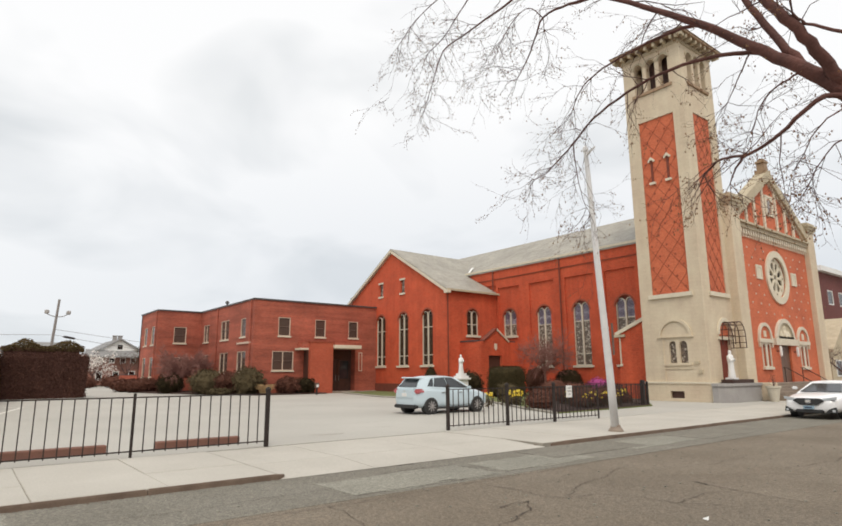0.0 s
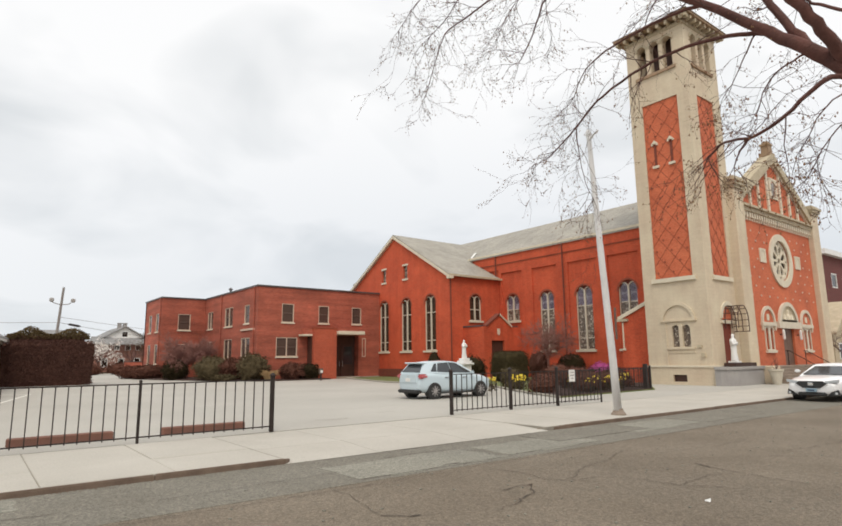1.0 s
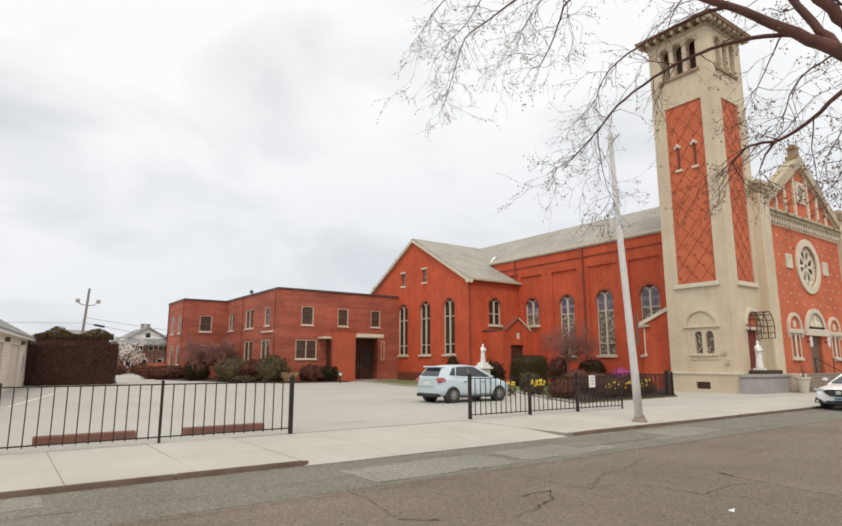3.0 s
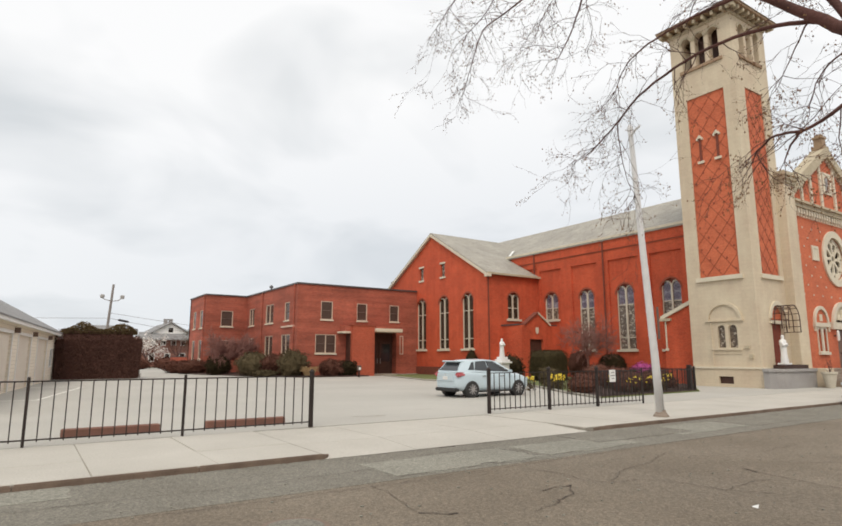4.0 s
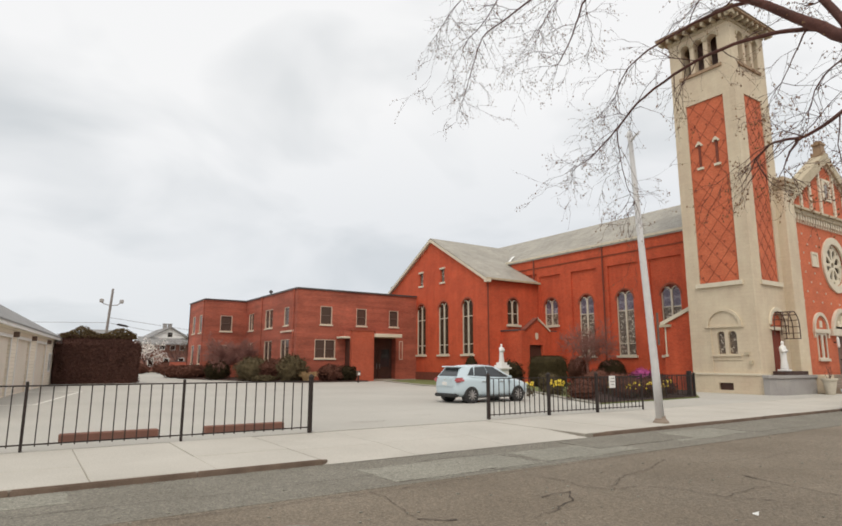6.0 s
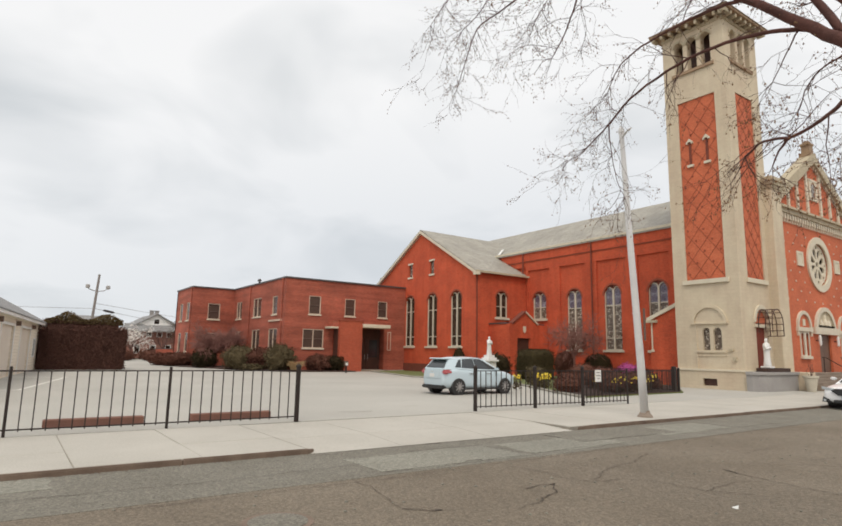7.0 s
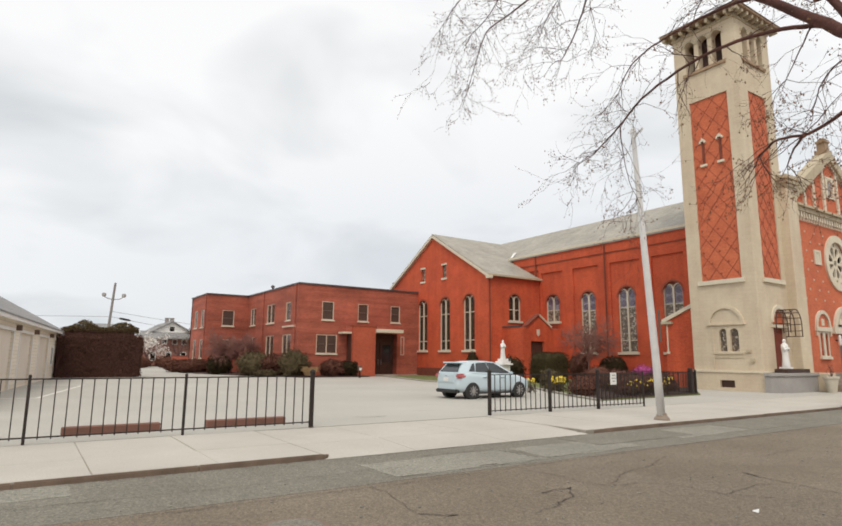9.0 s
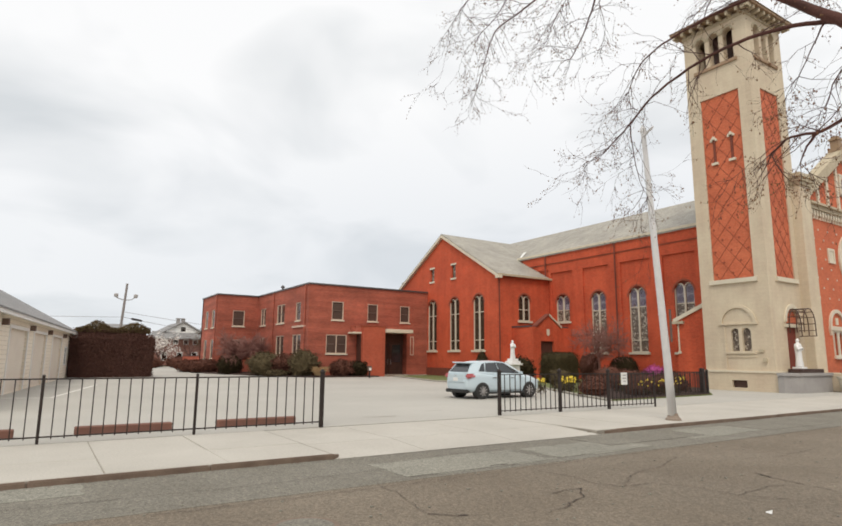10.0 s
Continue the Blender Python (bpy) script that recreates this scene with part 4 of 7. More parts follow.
b = [bm.verts.new(c) for c in ((TX0 - 0.62, TY_0 - 0.6, 21.84), (TX1 + 0.62, TY_0 - 0.6, 21.84), (TX1 + 0.62, TY_1 + 0.6, 21.84), (TX0 - 0.62, TY_1 + 0.6, 21.84))]
apex = bm.verts.new((33.95, 17.5, 22.95))
for k in range(4):
    bm.faces.new((b[k], b[(k + 1) % 4], apex))
bm.faces.new(b[::-1])
part("tower_roof", bm, "roof_tile", tower, "low hipped roof of clay tiles")
# lower stage
bm = boxes((TX0 - 0.12, TX0, TY_0 - 0.12, 17.05, 0, 0.98), (TX0 - 0.12, TX0, 17.86, TY_1, 0, 0.98), (TX0 - 0.12, TX0, 17.05, 17.86, 0, 0.17), (TX0 - 0.12, TX0, 17.05, 17.86, 0.56, 0.98), (TX0, TX1, TY_0 - 0.12, TY_0, 0, 0.98))
part("plinth", bm, "stone", tower)
part("plinth_cap", boxes((TX0 - 0.17, TX0, TY_0 - 0.17, TY_1, 0.98, 1.08), (TX0, TX1, TY_0 - 0.17, TY_0, 0.98, 1.08)), "trim", tower)
part("vent_grille", plate(bmesh.new(), TW, rect(17.05, 17.86, 0.17, 0.56), [], 0.05, 0.1), "dark_wood", tower, "dark basement vent")
bm = bmesh.new()
ring_o = [(17.38 + 1.02 * math.cos(math.pi * k / 16), 3.62 + 1.02 * math.sin(math.pi * k / 16)) for k in range(17)]
ring_i = [(17.38 + 0.86 * math.cos(math.pi * k / 16), 3.62 + 0.86 * math.sin(math.pi * k / 16)) for k in range(17)]
plate(bm, TW, ring_o + ring_i[::-1], [], -0.08, 0)
plate(bm, TW, rect(16.3, 18.46, 3.56, 3.64), [], -0.09, 0)
plate(bm, TW, rect(16.5, 18.2, 1.98, 2.1), [], -0.07, 0)
plate(bm, TW, rect(16.5, 18.2, 1.78, 1.84), [], -0.04, 0)
plate(bm, TW, rect(18.12, 18.2, 1.08, 3.5), [], -0.05, 0)
plate(bm, TW, rect(17.16, 17.36, 2.1, 3.4), [], -0.05, 0)
part("blind_arch", bm, "stone", tower, "cream moulded blind arch over paired windows")
for pts in lows:
    part("pane", plate(bmesh.new(), TW, pts, [], 0.14, 0.16), "stained", tower)
part("niche_back", plate(bmesh.new(), TS, arch(34.2, 1.36, 3.6, 4.4, 12), [], 0.1, 0.14), "brick_panel", tower)
part("niche_lintel", plate(bmesh.new(), TS, rect(33.52, 34.88, 3.42, 3.6), [], 0.02, 0.16), "trim", tower)
part("niche_panel", plate(bmesh.new(), TS, rect(33.52, 34.88, 1.0, 3.42), [], 0.2, 0.24), "niche_red", tower, "dark red boarded recess")
bm = bmesh.new()
ring_o = [(34.2 + 0.88 * math.cos(math.pi * k / 14), 3.7 + 0.98 * math.sin(math.pi * k / 14)) for k in range(15)]
ring_i = [(34.2 + 0.7 * math.cos(math.pi * k / 14), 3.7 + 0.76 * math.sin(math.pi * k / 14)) for k in range(15)]
plate(bm, TS, ring_o + ring_i[::-1], [], -0.08, 0)
plate(bm, TS, rect(33.3, 33.58, 3.42, 3.56), [], -0.1, 0)
plate(bm, TS, rect(34.84, 35.12, 3.42, 3.56), [], -0.1, 0)
part("niche_arch", bm, "trim", tower)
part("wall_box", boxes((31.9, 32, 15.95, 16.15, 1.55, 1.75), (31.92, 32, 16.1, 16.35, 2.05, 2.2)), "trim_grey", tower, "small weathered wall boxes")
# lean-to behind the tower
LX, LY1 = 33.0, 21.75
bm = bmesh.new()
plate(bm, on("W", LX), [(TY_1, 0), (LY1, 0), (LY1, 4.02), (TY_1, 5.02)], [], 0, 0.3)
lean = part("lean_to", bm, "brick", church, "low brick lean-to with a sloping cream coping")
part("coping", slab([(LX - 0.12, TY_1, 5.2), (LX - 0.12, LY1 + 0.15, 4.12), (LX + 0.35, LY1 + 0.15, 4.12), (LX + 0.35, TY_1, 5.2)], 0.24), "trim", lean)
part("coping_return", boxes((LX - 0.16, LX + 0.3, LY1 - 0.55, LY1 + 0.2, 3.82, 3.98)), "trim_grey", lean)
part("back_wall", boxes((LX + 0.3, NX, LY1 - 0.3, LY1, 0, 3.9)), "brick", lean)
part("shed_roof", slab([(LX + 0.31, TY_1, 5.0), (LX + 0.31, LY1, 3.98), (NX, LY1, 3.98), (NX, TY_1, 5.0)], 0.1), "roof", lean)
part("bracket", boxes((LX - 0.06, LX, LY1 - 0.25, LY1 - 0.05, 2.0, 2.15), (LX - 0.04, LX, LY1 - 0.18, LY1 - 0.1, 2.15, 3.8)), "trim", lean)

# ---- annex: two-storey brick wing ----
annex = thing("parish_annex", (22, 55, 0), "two-storey dark red brick wing with a flat roof", "building")
AX0, AY, AZ = 18.58, 46.2, 7.75
AF, AW, BF, BW_ = on("S", AY), on("W", AX0), on("S", 59.9), on("W", 14.45)


def sash(parent, f, u0, u1, v0, v1, lights=1):
    """A sash window: slim frame, dim panes with a dark meeting rail, and a pale sill."""
    t = 0.07
    w = (u1 - u0 - t) / lights
    holes = [rect(u0 + t + k * w, u0 + (k + 1) * w, v0 + t, v1 - t) for k in range(lights)]
    win = part("window", plate(bmesh.new(), f, rect(u0, u1, v0, v1), holes, 0.02, 0.12), "frame", parent, "tan-framed sash window")
    mid = (v0 + v1) / 2
    for h in holes:
        a, b = h[0][0], h[1][0]
        for za, zb in ((v0 + t, mid), (mid, v1 - t)):
            part("pane", plate(bmesh.new(), f, rect(a, b, za, zb), [], 0.085 if za > v0 + t else 0.1, 0.115), "dim_glass", win)
        part("meeting_rail", plate(bmesh.new(), f, rect(a, b, mid - 0.03, mid + 0.03), [], 0.06, 0.085), "sash_rail", win)
    part("sill", plate(bmesh.new(), f, rect(u0 - 0.06, u1 + 0.06, v0 - 0.1, v0), [], -0.08, 0.12), "trim", win)


front_w = [(20.73, 21.85, 4.8, 6.4, 1), (24.2, 25.25, 4.8, 6.36, 1), (27.6, 28.62, 4.82, 6.35, 1), (20.28, 22.22, 1.92, 3.54, 2)]
side_w = [(57.3, 58.9, 4.7, 6.4, 2), (51.9, 54.0, 4.7, 6.45, 2), (47.95, 49.1, 4.75, 6.35, 1), (57.3, 58.9, 1.5, 3.5, 2), (51.9, 54.0, 1.7, 3.55, 2), (47.7, 49.7, 1.75, 3.55, 2)]
b_w = [(16.0, 17.2, 4.66, 6.25, 1), (16.0, 17.2, 1.7, 3.3, 1)]
bs_w = [(60.8, 62.0, 4.5, 6.3, 1), (63.6, 64.8, 4.5, 6.3, 1), (60.8, 62.0, 1.4, 3.3, 1), (63.6, 64.8, 1.4, 3.3, 1)]
for f, outline, wins in ((AF, rect(AX0, 30.64, 0, AZ), front_w), (AW, rect(AY + 0.4, 59.9, 0, AZ), side_w), (BF, rect(14.45, AX0, 0, AZ), b_w), (BW_, rect(60.3, 66.5, 0, AZ), bs_w)):
    holes = [rect(*w[:4]) for w in wins]
    if f is AF:
        holes.append(rect(25.4, 28.35, 0.1, 3.78))
    part("wall", plate(bmesh.new(), f, outline, holes, 0, 0.4), "brick_annex", annex)
    for w in wins:
        sash(annex, f, *w)
part("wall", boxes((14.45, 30.6, 66.1, 66.5, 0, AZ), (30.2, 30.6, 51.5, 66.1, 0, AZ)), "brick_annex", annex)
part("flat_roof", boxes((AX0 + 0.4, 30.6, AY + 0.4, 66.1, AZ - 0.3, AZ - 0.1), (14.8, AX0 + 0.4, 60.3, 66.1, AZ - 0.3, AZ - 0.1)), "coping", annex)
part("upper_floor", boxes((AX0 + 0.4, 30.2, AY + 0.4, 66.1, 3.9, 4.1), (14.85, AX0 + 0.4, 60.3, 66.1, 3.9, 4.1)), "lot", annex)
for r in ((AX0 - 0.08, 30.64, AY - 0.08, AY + 0.42), (AX0 - 0.08, AX0 + 0.42, AY + 0.42, 59.82), (14.37, AX0 + 0.42, 59.82, 60.32), (14.37, 14.87, 60.32, 66.5)):
    part("parapet_coping", boxes((*r, AZ, AZ + 0.13)), "coping", annex, "dark metal parapet coping")
for x, y, z0 in ((AX0 - 0.08, 46.75, 0.1), (AX0 - 0.08, 54.9, 0.1), (14.38, 60.2, 0.1)):
    part("downpipe", tube(bmesh.new(), [(x, y, AZ), (x, y, z0)], 0.06, 6), "brick_annex", annex)
part("ledge", plate(bmesh.new(), AW, rect(46.7, 49.6, 4.15, 4.3), [], -0.12, 0), "frame", annex)
part("roof_vent", lathe(bmesh.new(), [(0.09, AZ), (0.09, AZ + 0.5), (0.2, AZ + 0.5), (0.2, AZ + 0.62), (0.05, AZ + 0.75)], 19.2, 54.5, 8), "coping", annex, "small roof vent")
# entrance porch
part("porch_block", boxes((23.15, 25.33, 44.9, AY, 0, 4.3)), "brick_porch", annex, "projecting brick porch wall")
part("porch_cap", boxes((23.1, 25.38, 44.85, AY, 4.3, 4.36)), "lattice", annex)
part("canopy", soft_box(25.34, 28.05, 44.6, AY, 3.8, 4.1, 0.02), "trim", annex, "flat cream entrance canopy")
part("canopy_roof", boxes((25.36, 28.0, 44.7, AY, 4.1, 4.3)), "brick_annex", annex)
for xa in (25.42, 26.9):
    leaf = part("entrance_door", soft_box(xa, xa + 1.44, 46.9, 46.97, 0.1, 3.0, 0.015), "dark_wood", annex, "dark entrance door leaf")
    part("pane", boxes((xa + 0.25, xa + 1.15, 46.885, 46.9, 1.2, 2.8)), "car_glass", leaf)
    part("handle", tube(bmesh.new(), [(xa + (1.3 if xa < 26 else 0.14), 46.84, 1.0), (xa + (1.3 if xa < 26 else 0.14), 46.84, 1.5)], 0.02, 6), "alloy", leaf)
part("transom", boxes((25.4, 28.35, 46.88, 46.95, 3.0, 3.78)), "dark_wood", annex)
part("lobby_ceiling", boxes((25.4, 28.35, AY + 0.4, 46.95, 3.78, 3.85)), "dark_wood", annex)
part("door_sidewall", boxes((25.3, 25.4, AY + 0.4, 46.98, 0.1, 3.85), (28.35, 28.45, AY + 0.4, 46.98, 0.1, 3.85)), "brick_annex", annex)
part("door_step", soft_box(25.36, 28.1, 45.0, AY, 0, 0.14, 0.02), "step", annex)
part("side_canopy", soft_box(22.32, 23.15, 45.2, AY, 3.64, 3.8, 0.02), "trim", annex, "small flat side canopy")
part("side_canopy_cap", boxes((22.58, 23.15, 45.25, AY, 3.8, 4.3)), "brick_annex", annex)
# thin dark sheet over the porch block's west face, below the canopy
part("side_door", boxes((23.12, 23.146, 45.25, 46.1, 0.1, 3.6)), "dark_wood", annex, "dark side door")
part("narrow_window", plate(bmesh.new(), AF, rect(28.72, 29.1, 1.85, 3.56), [rect(28.79, 29.03, 1.93, 3.48)], -0.03, -0.003), "frame", annex)

# ---- kerbs ----


def kerb_stone(x0, x1, y=KERB, top=0.0, depth=0.07):
    bm = boxes((x0 + 0.006, x1 - 0.006, y, y + depth, -0.35, top))
    bmesh.ops.bevel(bm, geom=[e for e in bm.edges if all(v.co.z > top - 0.01 for v in e.verts)], offset=0.018, segments=2, affect="EDGES")
    return bm


kerb = thing("kerb", (0, KERB, -0.12), "worn brown granite kerb along the sidewalk", "kerb", kind="structure")
x = 4.3
for k in range(12):
    ln = 2.0 + 0.3 * ((k * 7) % 3)
    part("kerb_stone", kerb_stone(x - ln, x, top=-0.004 * (k % 3)), "kerb", kerb)
    x -= ln
x = 11.6
for k in range(14):
    ln = 2.2 + 0.3 * ((k * 5) % 3)
    part("kerb_stone", kerb_stone(x, x + ln, top=-0.004 * (k % 3)), "kerb", kerb)
    x += ln
# the kerb stones turn in beside the driveway
bm = bmesh.new()
for a in range(5):
    t0, t1 = a / 5 * 1.1, (a + 1) / 5 * 1.1
    pts = [(4.28 + r * math.sin(t) * 0.55, KERB + 0.5 - r * math.cos(t)) for t, r in ((t0, 0.5), (t1, 0.5), (t1, 0.42), (t0, 0.42))]
    plate(bm, lambda u, v, d: (u, v, d), pts, [], -0.3, -0.006 - 0.011 * a)
part("kerb_return", bm, "kerb", kerb)
bm = bmesh.new()
for a in range(5):
    t0, t1 = a / 5 * 0.9, (a + 1) / 5 * 0.9
    pts = []
    for t, r in ((t0, 0.75), (t1, 0.75), (t1, 0.68), (t0, 0.68)):
        pts.append((11.6 - r * math.sin(t) * 1.2, KERB + 0.75 - r * math.cos(t)))
    plate(bm, lambda u, v, d: (u, v, d), pts, [], -0.3, -0.01 - 0.012 * a)
part("kerb_return", bm, "kerb", kerb)

# ---- street surface: patches, seams, cracks ----


def flat_patch(name, pts, mat, z=-0.0810, label=""):
    bm = plate(bmesh.new(), lambda u, v, d: (u, v, d), pts, [], z - 0.02, z)
    return part(name, bm, mat, road, label)


def ragged(x0, x1, y0, y1, seed, j=0.06):
    rnd = random.Random(seed)
    pts = []
    n = 9
    for k in range(n):
        pts.append((x0 + (x1 - x0) * k / n, y0 + rnd.uniform(-j, j)))
    for k in range(3):
        pts.append((x1 + rnd.uniform(-j, j), y0 + (y1 - y0) * k / 3))
    for k in range(n):
        pts.append((x1 - (x1 - x0) * k / n, y1 + rnd.uniform(-j, j)))
    for k in range(3):
        pts.append((x0 + rnd.uniform(-j, j), y1 - (y1 - y0) * k / 3))
    return pts


PLACE[road] = Matrix.Identity(4)
flat_patch("gutter_strip", ragged(-60, 70, 7.25, 9.345, 1, 0.05), "patch_dark", -0.0815)
flat_patch("patch", ragged(4.6, 7.6, 7.4, 8.6, 2), "patch_light", -0.0775)
flat_patch("patch", ragged(7.8, 10.4, 7.5, 8.6, 12), "patch_light", -0.0775)
flat_patch("patch", ragged(9.7, 13.0, 8.0, 9.1, 3, 0.04), "patch_dark", -0.0755)
flat_patch("patch", ragged(12.2, 15.2, 7.8, 8.9, 4), "patch_light", -0.0775)
flat_patch("patch", ragged(15.4, 18.6, 7.7, 9.0, 5), "patch_dark", -0.0775)
flat_patch("patch", ragged(-6, 0.6, 8.55, 9.3, 6), "patch_light", -0.0775)


def crack(pts, w, seed):
    """A wandering tar-dark crack through a few places."""
    rnd = random.Random(seed)
    fine = []
    for a, b in zip(pts, pts[1:]):
        n = max(2, int(math.dist(a, b) / 0.09))
        for k in range(n):
            t = k / n
            fine.append((a[0] + (b[0] - a[0]) * t + rnd.uniform(-0.03, 0.03), a[1] + (b[1] - a[1]) * t + rnd.uniform(-0.03, 0.03)))
    fine.append(pts[-1])
    verts, faces = [], []
    for k, (x, y) in enumerate(fine):
        q = fine[min(k + 1, len(fine) - 1)]
        p = fine[max(k - 1, 0)]
        dx, dy = q[0] - p[0], q[1] - p[1]
        d = math.hypot(dx, dy) or 1
        h = w * rnd.uniform(0.15, 0.75) / 2
        verts += [(x - dy / d * h, y + dx / d * h, -0.0735), (x + dy / d * h, y - dx / d * h, -0.0735)]
        if k:
            faces.append((2 * k - 2, 2 * k - 1, 2 * k + 1, 2 * k))
    mesh_of("crack", verts, faces, "crack", road)


crack([(1.2, 7.1), (4.5, 7.02), (6.8, 7.1), (8.1, 7.1), (12, 7.2), (20, 7.3)], 0.022, 1)
crack([(6.55, 6.8), (6.68, 6.31), (6.6, 5.73), (6.8, 5.43), (7.27, 5.32), (7.58, 4.93), (7.62, 4.32), (8.1, 3.6)], 0.026, 2)
crack([(5.66, 5.64), (5.95, 5.66), (6.2, 5.62)], 0.06, 4)
crack([(6.2, 5.62), (5.84, 5.3), (5.29, 5.06), (4.86, 4.94)], 0.03, 5)
crack([(9.24, 4.85), (9.02, 3.97), (8.96, 3.22)], 0.03, 6)
crack([(9.3, 5.0), (9.2, 4.7)], 0.09, 7)
crack([(3.98, 7.05), (3.98, 6.82), (3.9, 6.24), (3.76, 5.73)], 0.016, 8)
crack([(3.74, 5.6), (3.95, 5.42), (4.1, 5.36)], 0.05, 17)
crack([(4.6, 7.42), (6.1, 7.4), (7.6, 7.46)], 0.025, 18)
crack([(7.8, 7.5), (9.0, 7.56), (10.4, 7.52)], 0.025, 19)
crack([(9.7, 9.1), (9.74, 8.0), (11.3, 8.03), (13.0, 8.0), (13.0, 9.0)], 0.025, 20)
crack([(6.8, 5.43), (7.6, 5.9), (8.6, 6.1), (9.6, 6.5)], 0.022, 27)
crack([(10.4, 4.9), (11.6, 3.9), (12.0, 3.0)], 0.025, 28)
crack([(7.62, 4.32), (8.6, 4.4), (9.0, 4.2)], 0.02, 29)
crack([(-4, 8.2), (0.4, 8.1), (2.2, 8.0), (5.2, 8.1)], 0.02, 9)
crack([(9.5, 6.6), (9.9, 5.9), (11.2, 5.6), (13, 5.7)], 0.02, 10)
crack([(11.5, 4.6), (13.5, 4.3), (17, 4.9)], 0.025, 11)
crack([(5.78, 8.69), (6.5, 8.72), (7.33, 8.68), (7.7, 8.05)], 0.03, 12)
crack([(6.21, 7.49), (6.56, 7.5)], 0.1, 13)
crack([(7.5, 8.5), (7.56, 7.6)], 0.05, 14)
crack([(4.8, 9.24), (6.5, 9.26), (8.7, 9.25), (10.6, 9.24)], 0.03, 15)
crack([(6.6, 9.25), (7.0, 9.24)], 0.1, 16)
rnd = random.Random(3)
bm = bmesh.new()
for k in range(260):
    x, y = rnd.uniform(0, 16), rnd.uniform(2, 9.2)
    s = rnd.uniform(0.006, 0.016)
    box(bm, x - s, x + s, y - s, y + s, -0.0850, -0.0850 + s * 0.8)
ob = part("road_grit", bm, "patch_light", road, "pale grit scattered over the asphalt")
tagged(ob, kind="stuff")
bm = bmesh.new()
for k in range(420):
    x = rnd.uniform(-3, 18)
    y = KERB - 0.02 - abs(rnd.gauss(0, 0.05))
    if 4.4 < x < 11 and rnd.random() < 0.75:
        continue
    s = rnd.uniform(0.005, 0.013)
    tube(bm, [(x - s, y, -0.0770), (x + s, y + rnd.uniform(-s, s), -0.0750)], 0.004, 3)
ob = part("gutter_debris", bm, "kerb", road, "brown leaf crumbs and grit along the gutter")
tagged(ob, kind="stuff")
paper = thing("paper_scrap", (7.07, 3.67, -0.0850), "crumpled white paper scrap lying on the street", "litter")
bm = bmesh.new()
plate(bm, lambda u, v, d: (u, v, d + 0.02 * math.sin(u * 40) + 0.012 * math.cos(v * 55)), [(7.02, 3.64), (7.07, 3.63), (7.12, 3.65), (7.13, 3.68), (7.09, 3.71), (7.03, 3.69)], [], -0.0820, -0.09)
part("scrap", bm, "white", paper)
cover = thing("manhole_cover", (2.4, 5.85, -0.0850), "rusty iron manhole cover set in the street", "manhole cover")
part("lid", lathe(bmesh.new(), [(0.3, -0.0950), (0.3, -0.0730), (0.27, -0.0690)], 2.4, 5.85, 24), "patch_dark", cover)
part("rim", lathe(bmesh.new(), [(0.36, -0.0950), (0.36, -0.0780), (0.31, -0.0780)], 2.4, 5.85, 24), "kerb", cover)

# ---- parking lot: lines, cracks, wheel stops ----
lot = bpy.data.objects["parking_lot"]
PLACE[lot] = Matrix.Identity(4)
for a, b in (((0.47, 26.7), (2.75, 37.3)), ((0.47, 26.7), (-3.5, 27.9)), ((2.75, 37.3), (0.2, 38))):
    dx, dy = b[0] - a[0], b[1] - a[1]
    d = math.hypot(dx, dy)
    nx, ny = -dy / d * 0.07, dx / d * 0.07
    bm = plate(bmesh.new(), lambda u, v, d: (u, v, d), [(a[0] + nx, a[1] + ny), (b[0] + nx, b[1] + ny), (b[0] - nx, b[1] - ny), (a[0] - nx, a[1] - ny)], [], 0.0, 0.004)
    part("painted_line", bm, "line", lot, "worn white parking line")
for pts, w, sd in (([(7.6, 14.6), (8.2, 14.4), (8.6, 14.5)], 0.13, 21), ([(9.5, 17.2), (11, 17.0), (12.6, 17.4)], 0.03, 22), ([(4.0, 22), (7.5, 21.5), (11, 22.5)], 0.03, 23), ([(8, 30), (13, 28), (16, 29)], 0.04, 24), ([(10.2, 15.4), (10.8, 15.3)], 0.1, 25), ([(0, 20), (3, 19.4), (6, 20)], 0.03, 26)):
    rnd = random.Random(sd)
    verts, faces = [], []
    fine = [(a[0] + (b[0] - a[0]) * k / 12 + rnd.uniform(-0.05, 0.05), a[1] + (b[1] - a[1]) * k / 12 + rnd.uniform(-0.05, 0.05)) for a, b in zip(pts, pts[1:]) for k in range(12)]
    for k, (x, y) in enumerate(fine):
        h = w * rnd.uniform(0.2, 1) / 2
        verts += [(x, y + h, 0.004), (x, y - h, 0.004)]
        if k:
            faces.append((2 * k - 2, 2 * k - 1, 2 * k + 1, 2 * k))
    mesh_of("crack", verts, faces, "joint", lot)
for x0, x1, y in ((0.72, 2.58, 14.15), (3.55, 5.42, 14.1), (-2.2, -0.3, 14.2), (-5.0, -3.1, 14.2)):
    ws = thing("wheel_stop", ((x0 + x1) / 2, y, 0), "reddish-brown timber wheel stop on the lot", "wheel stop", "wheel stops along the fence")
    part("beam", soft_box(x0, x1, y - 0.1, y + 0.1, 0.0, 0.17, 0.02), "timber", ws)

# ---- fences ----
PICKET = {}


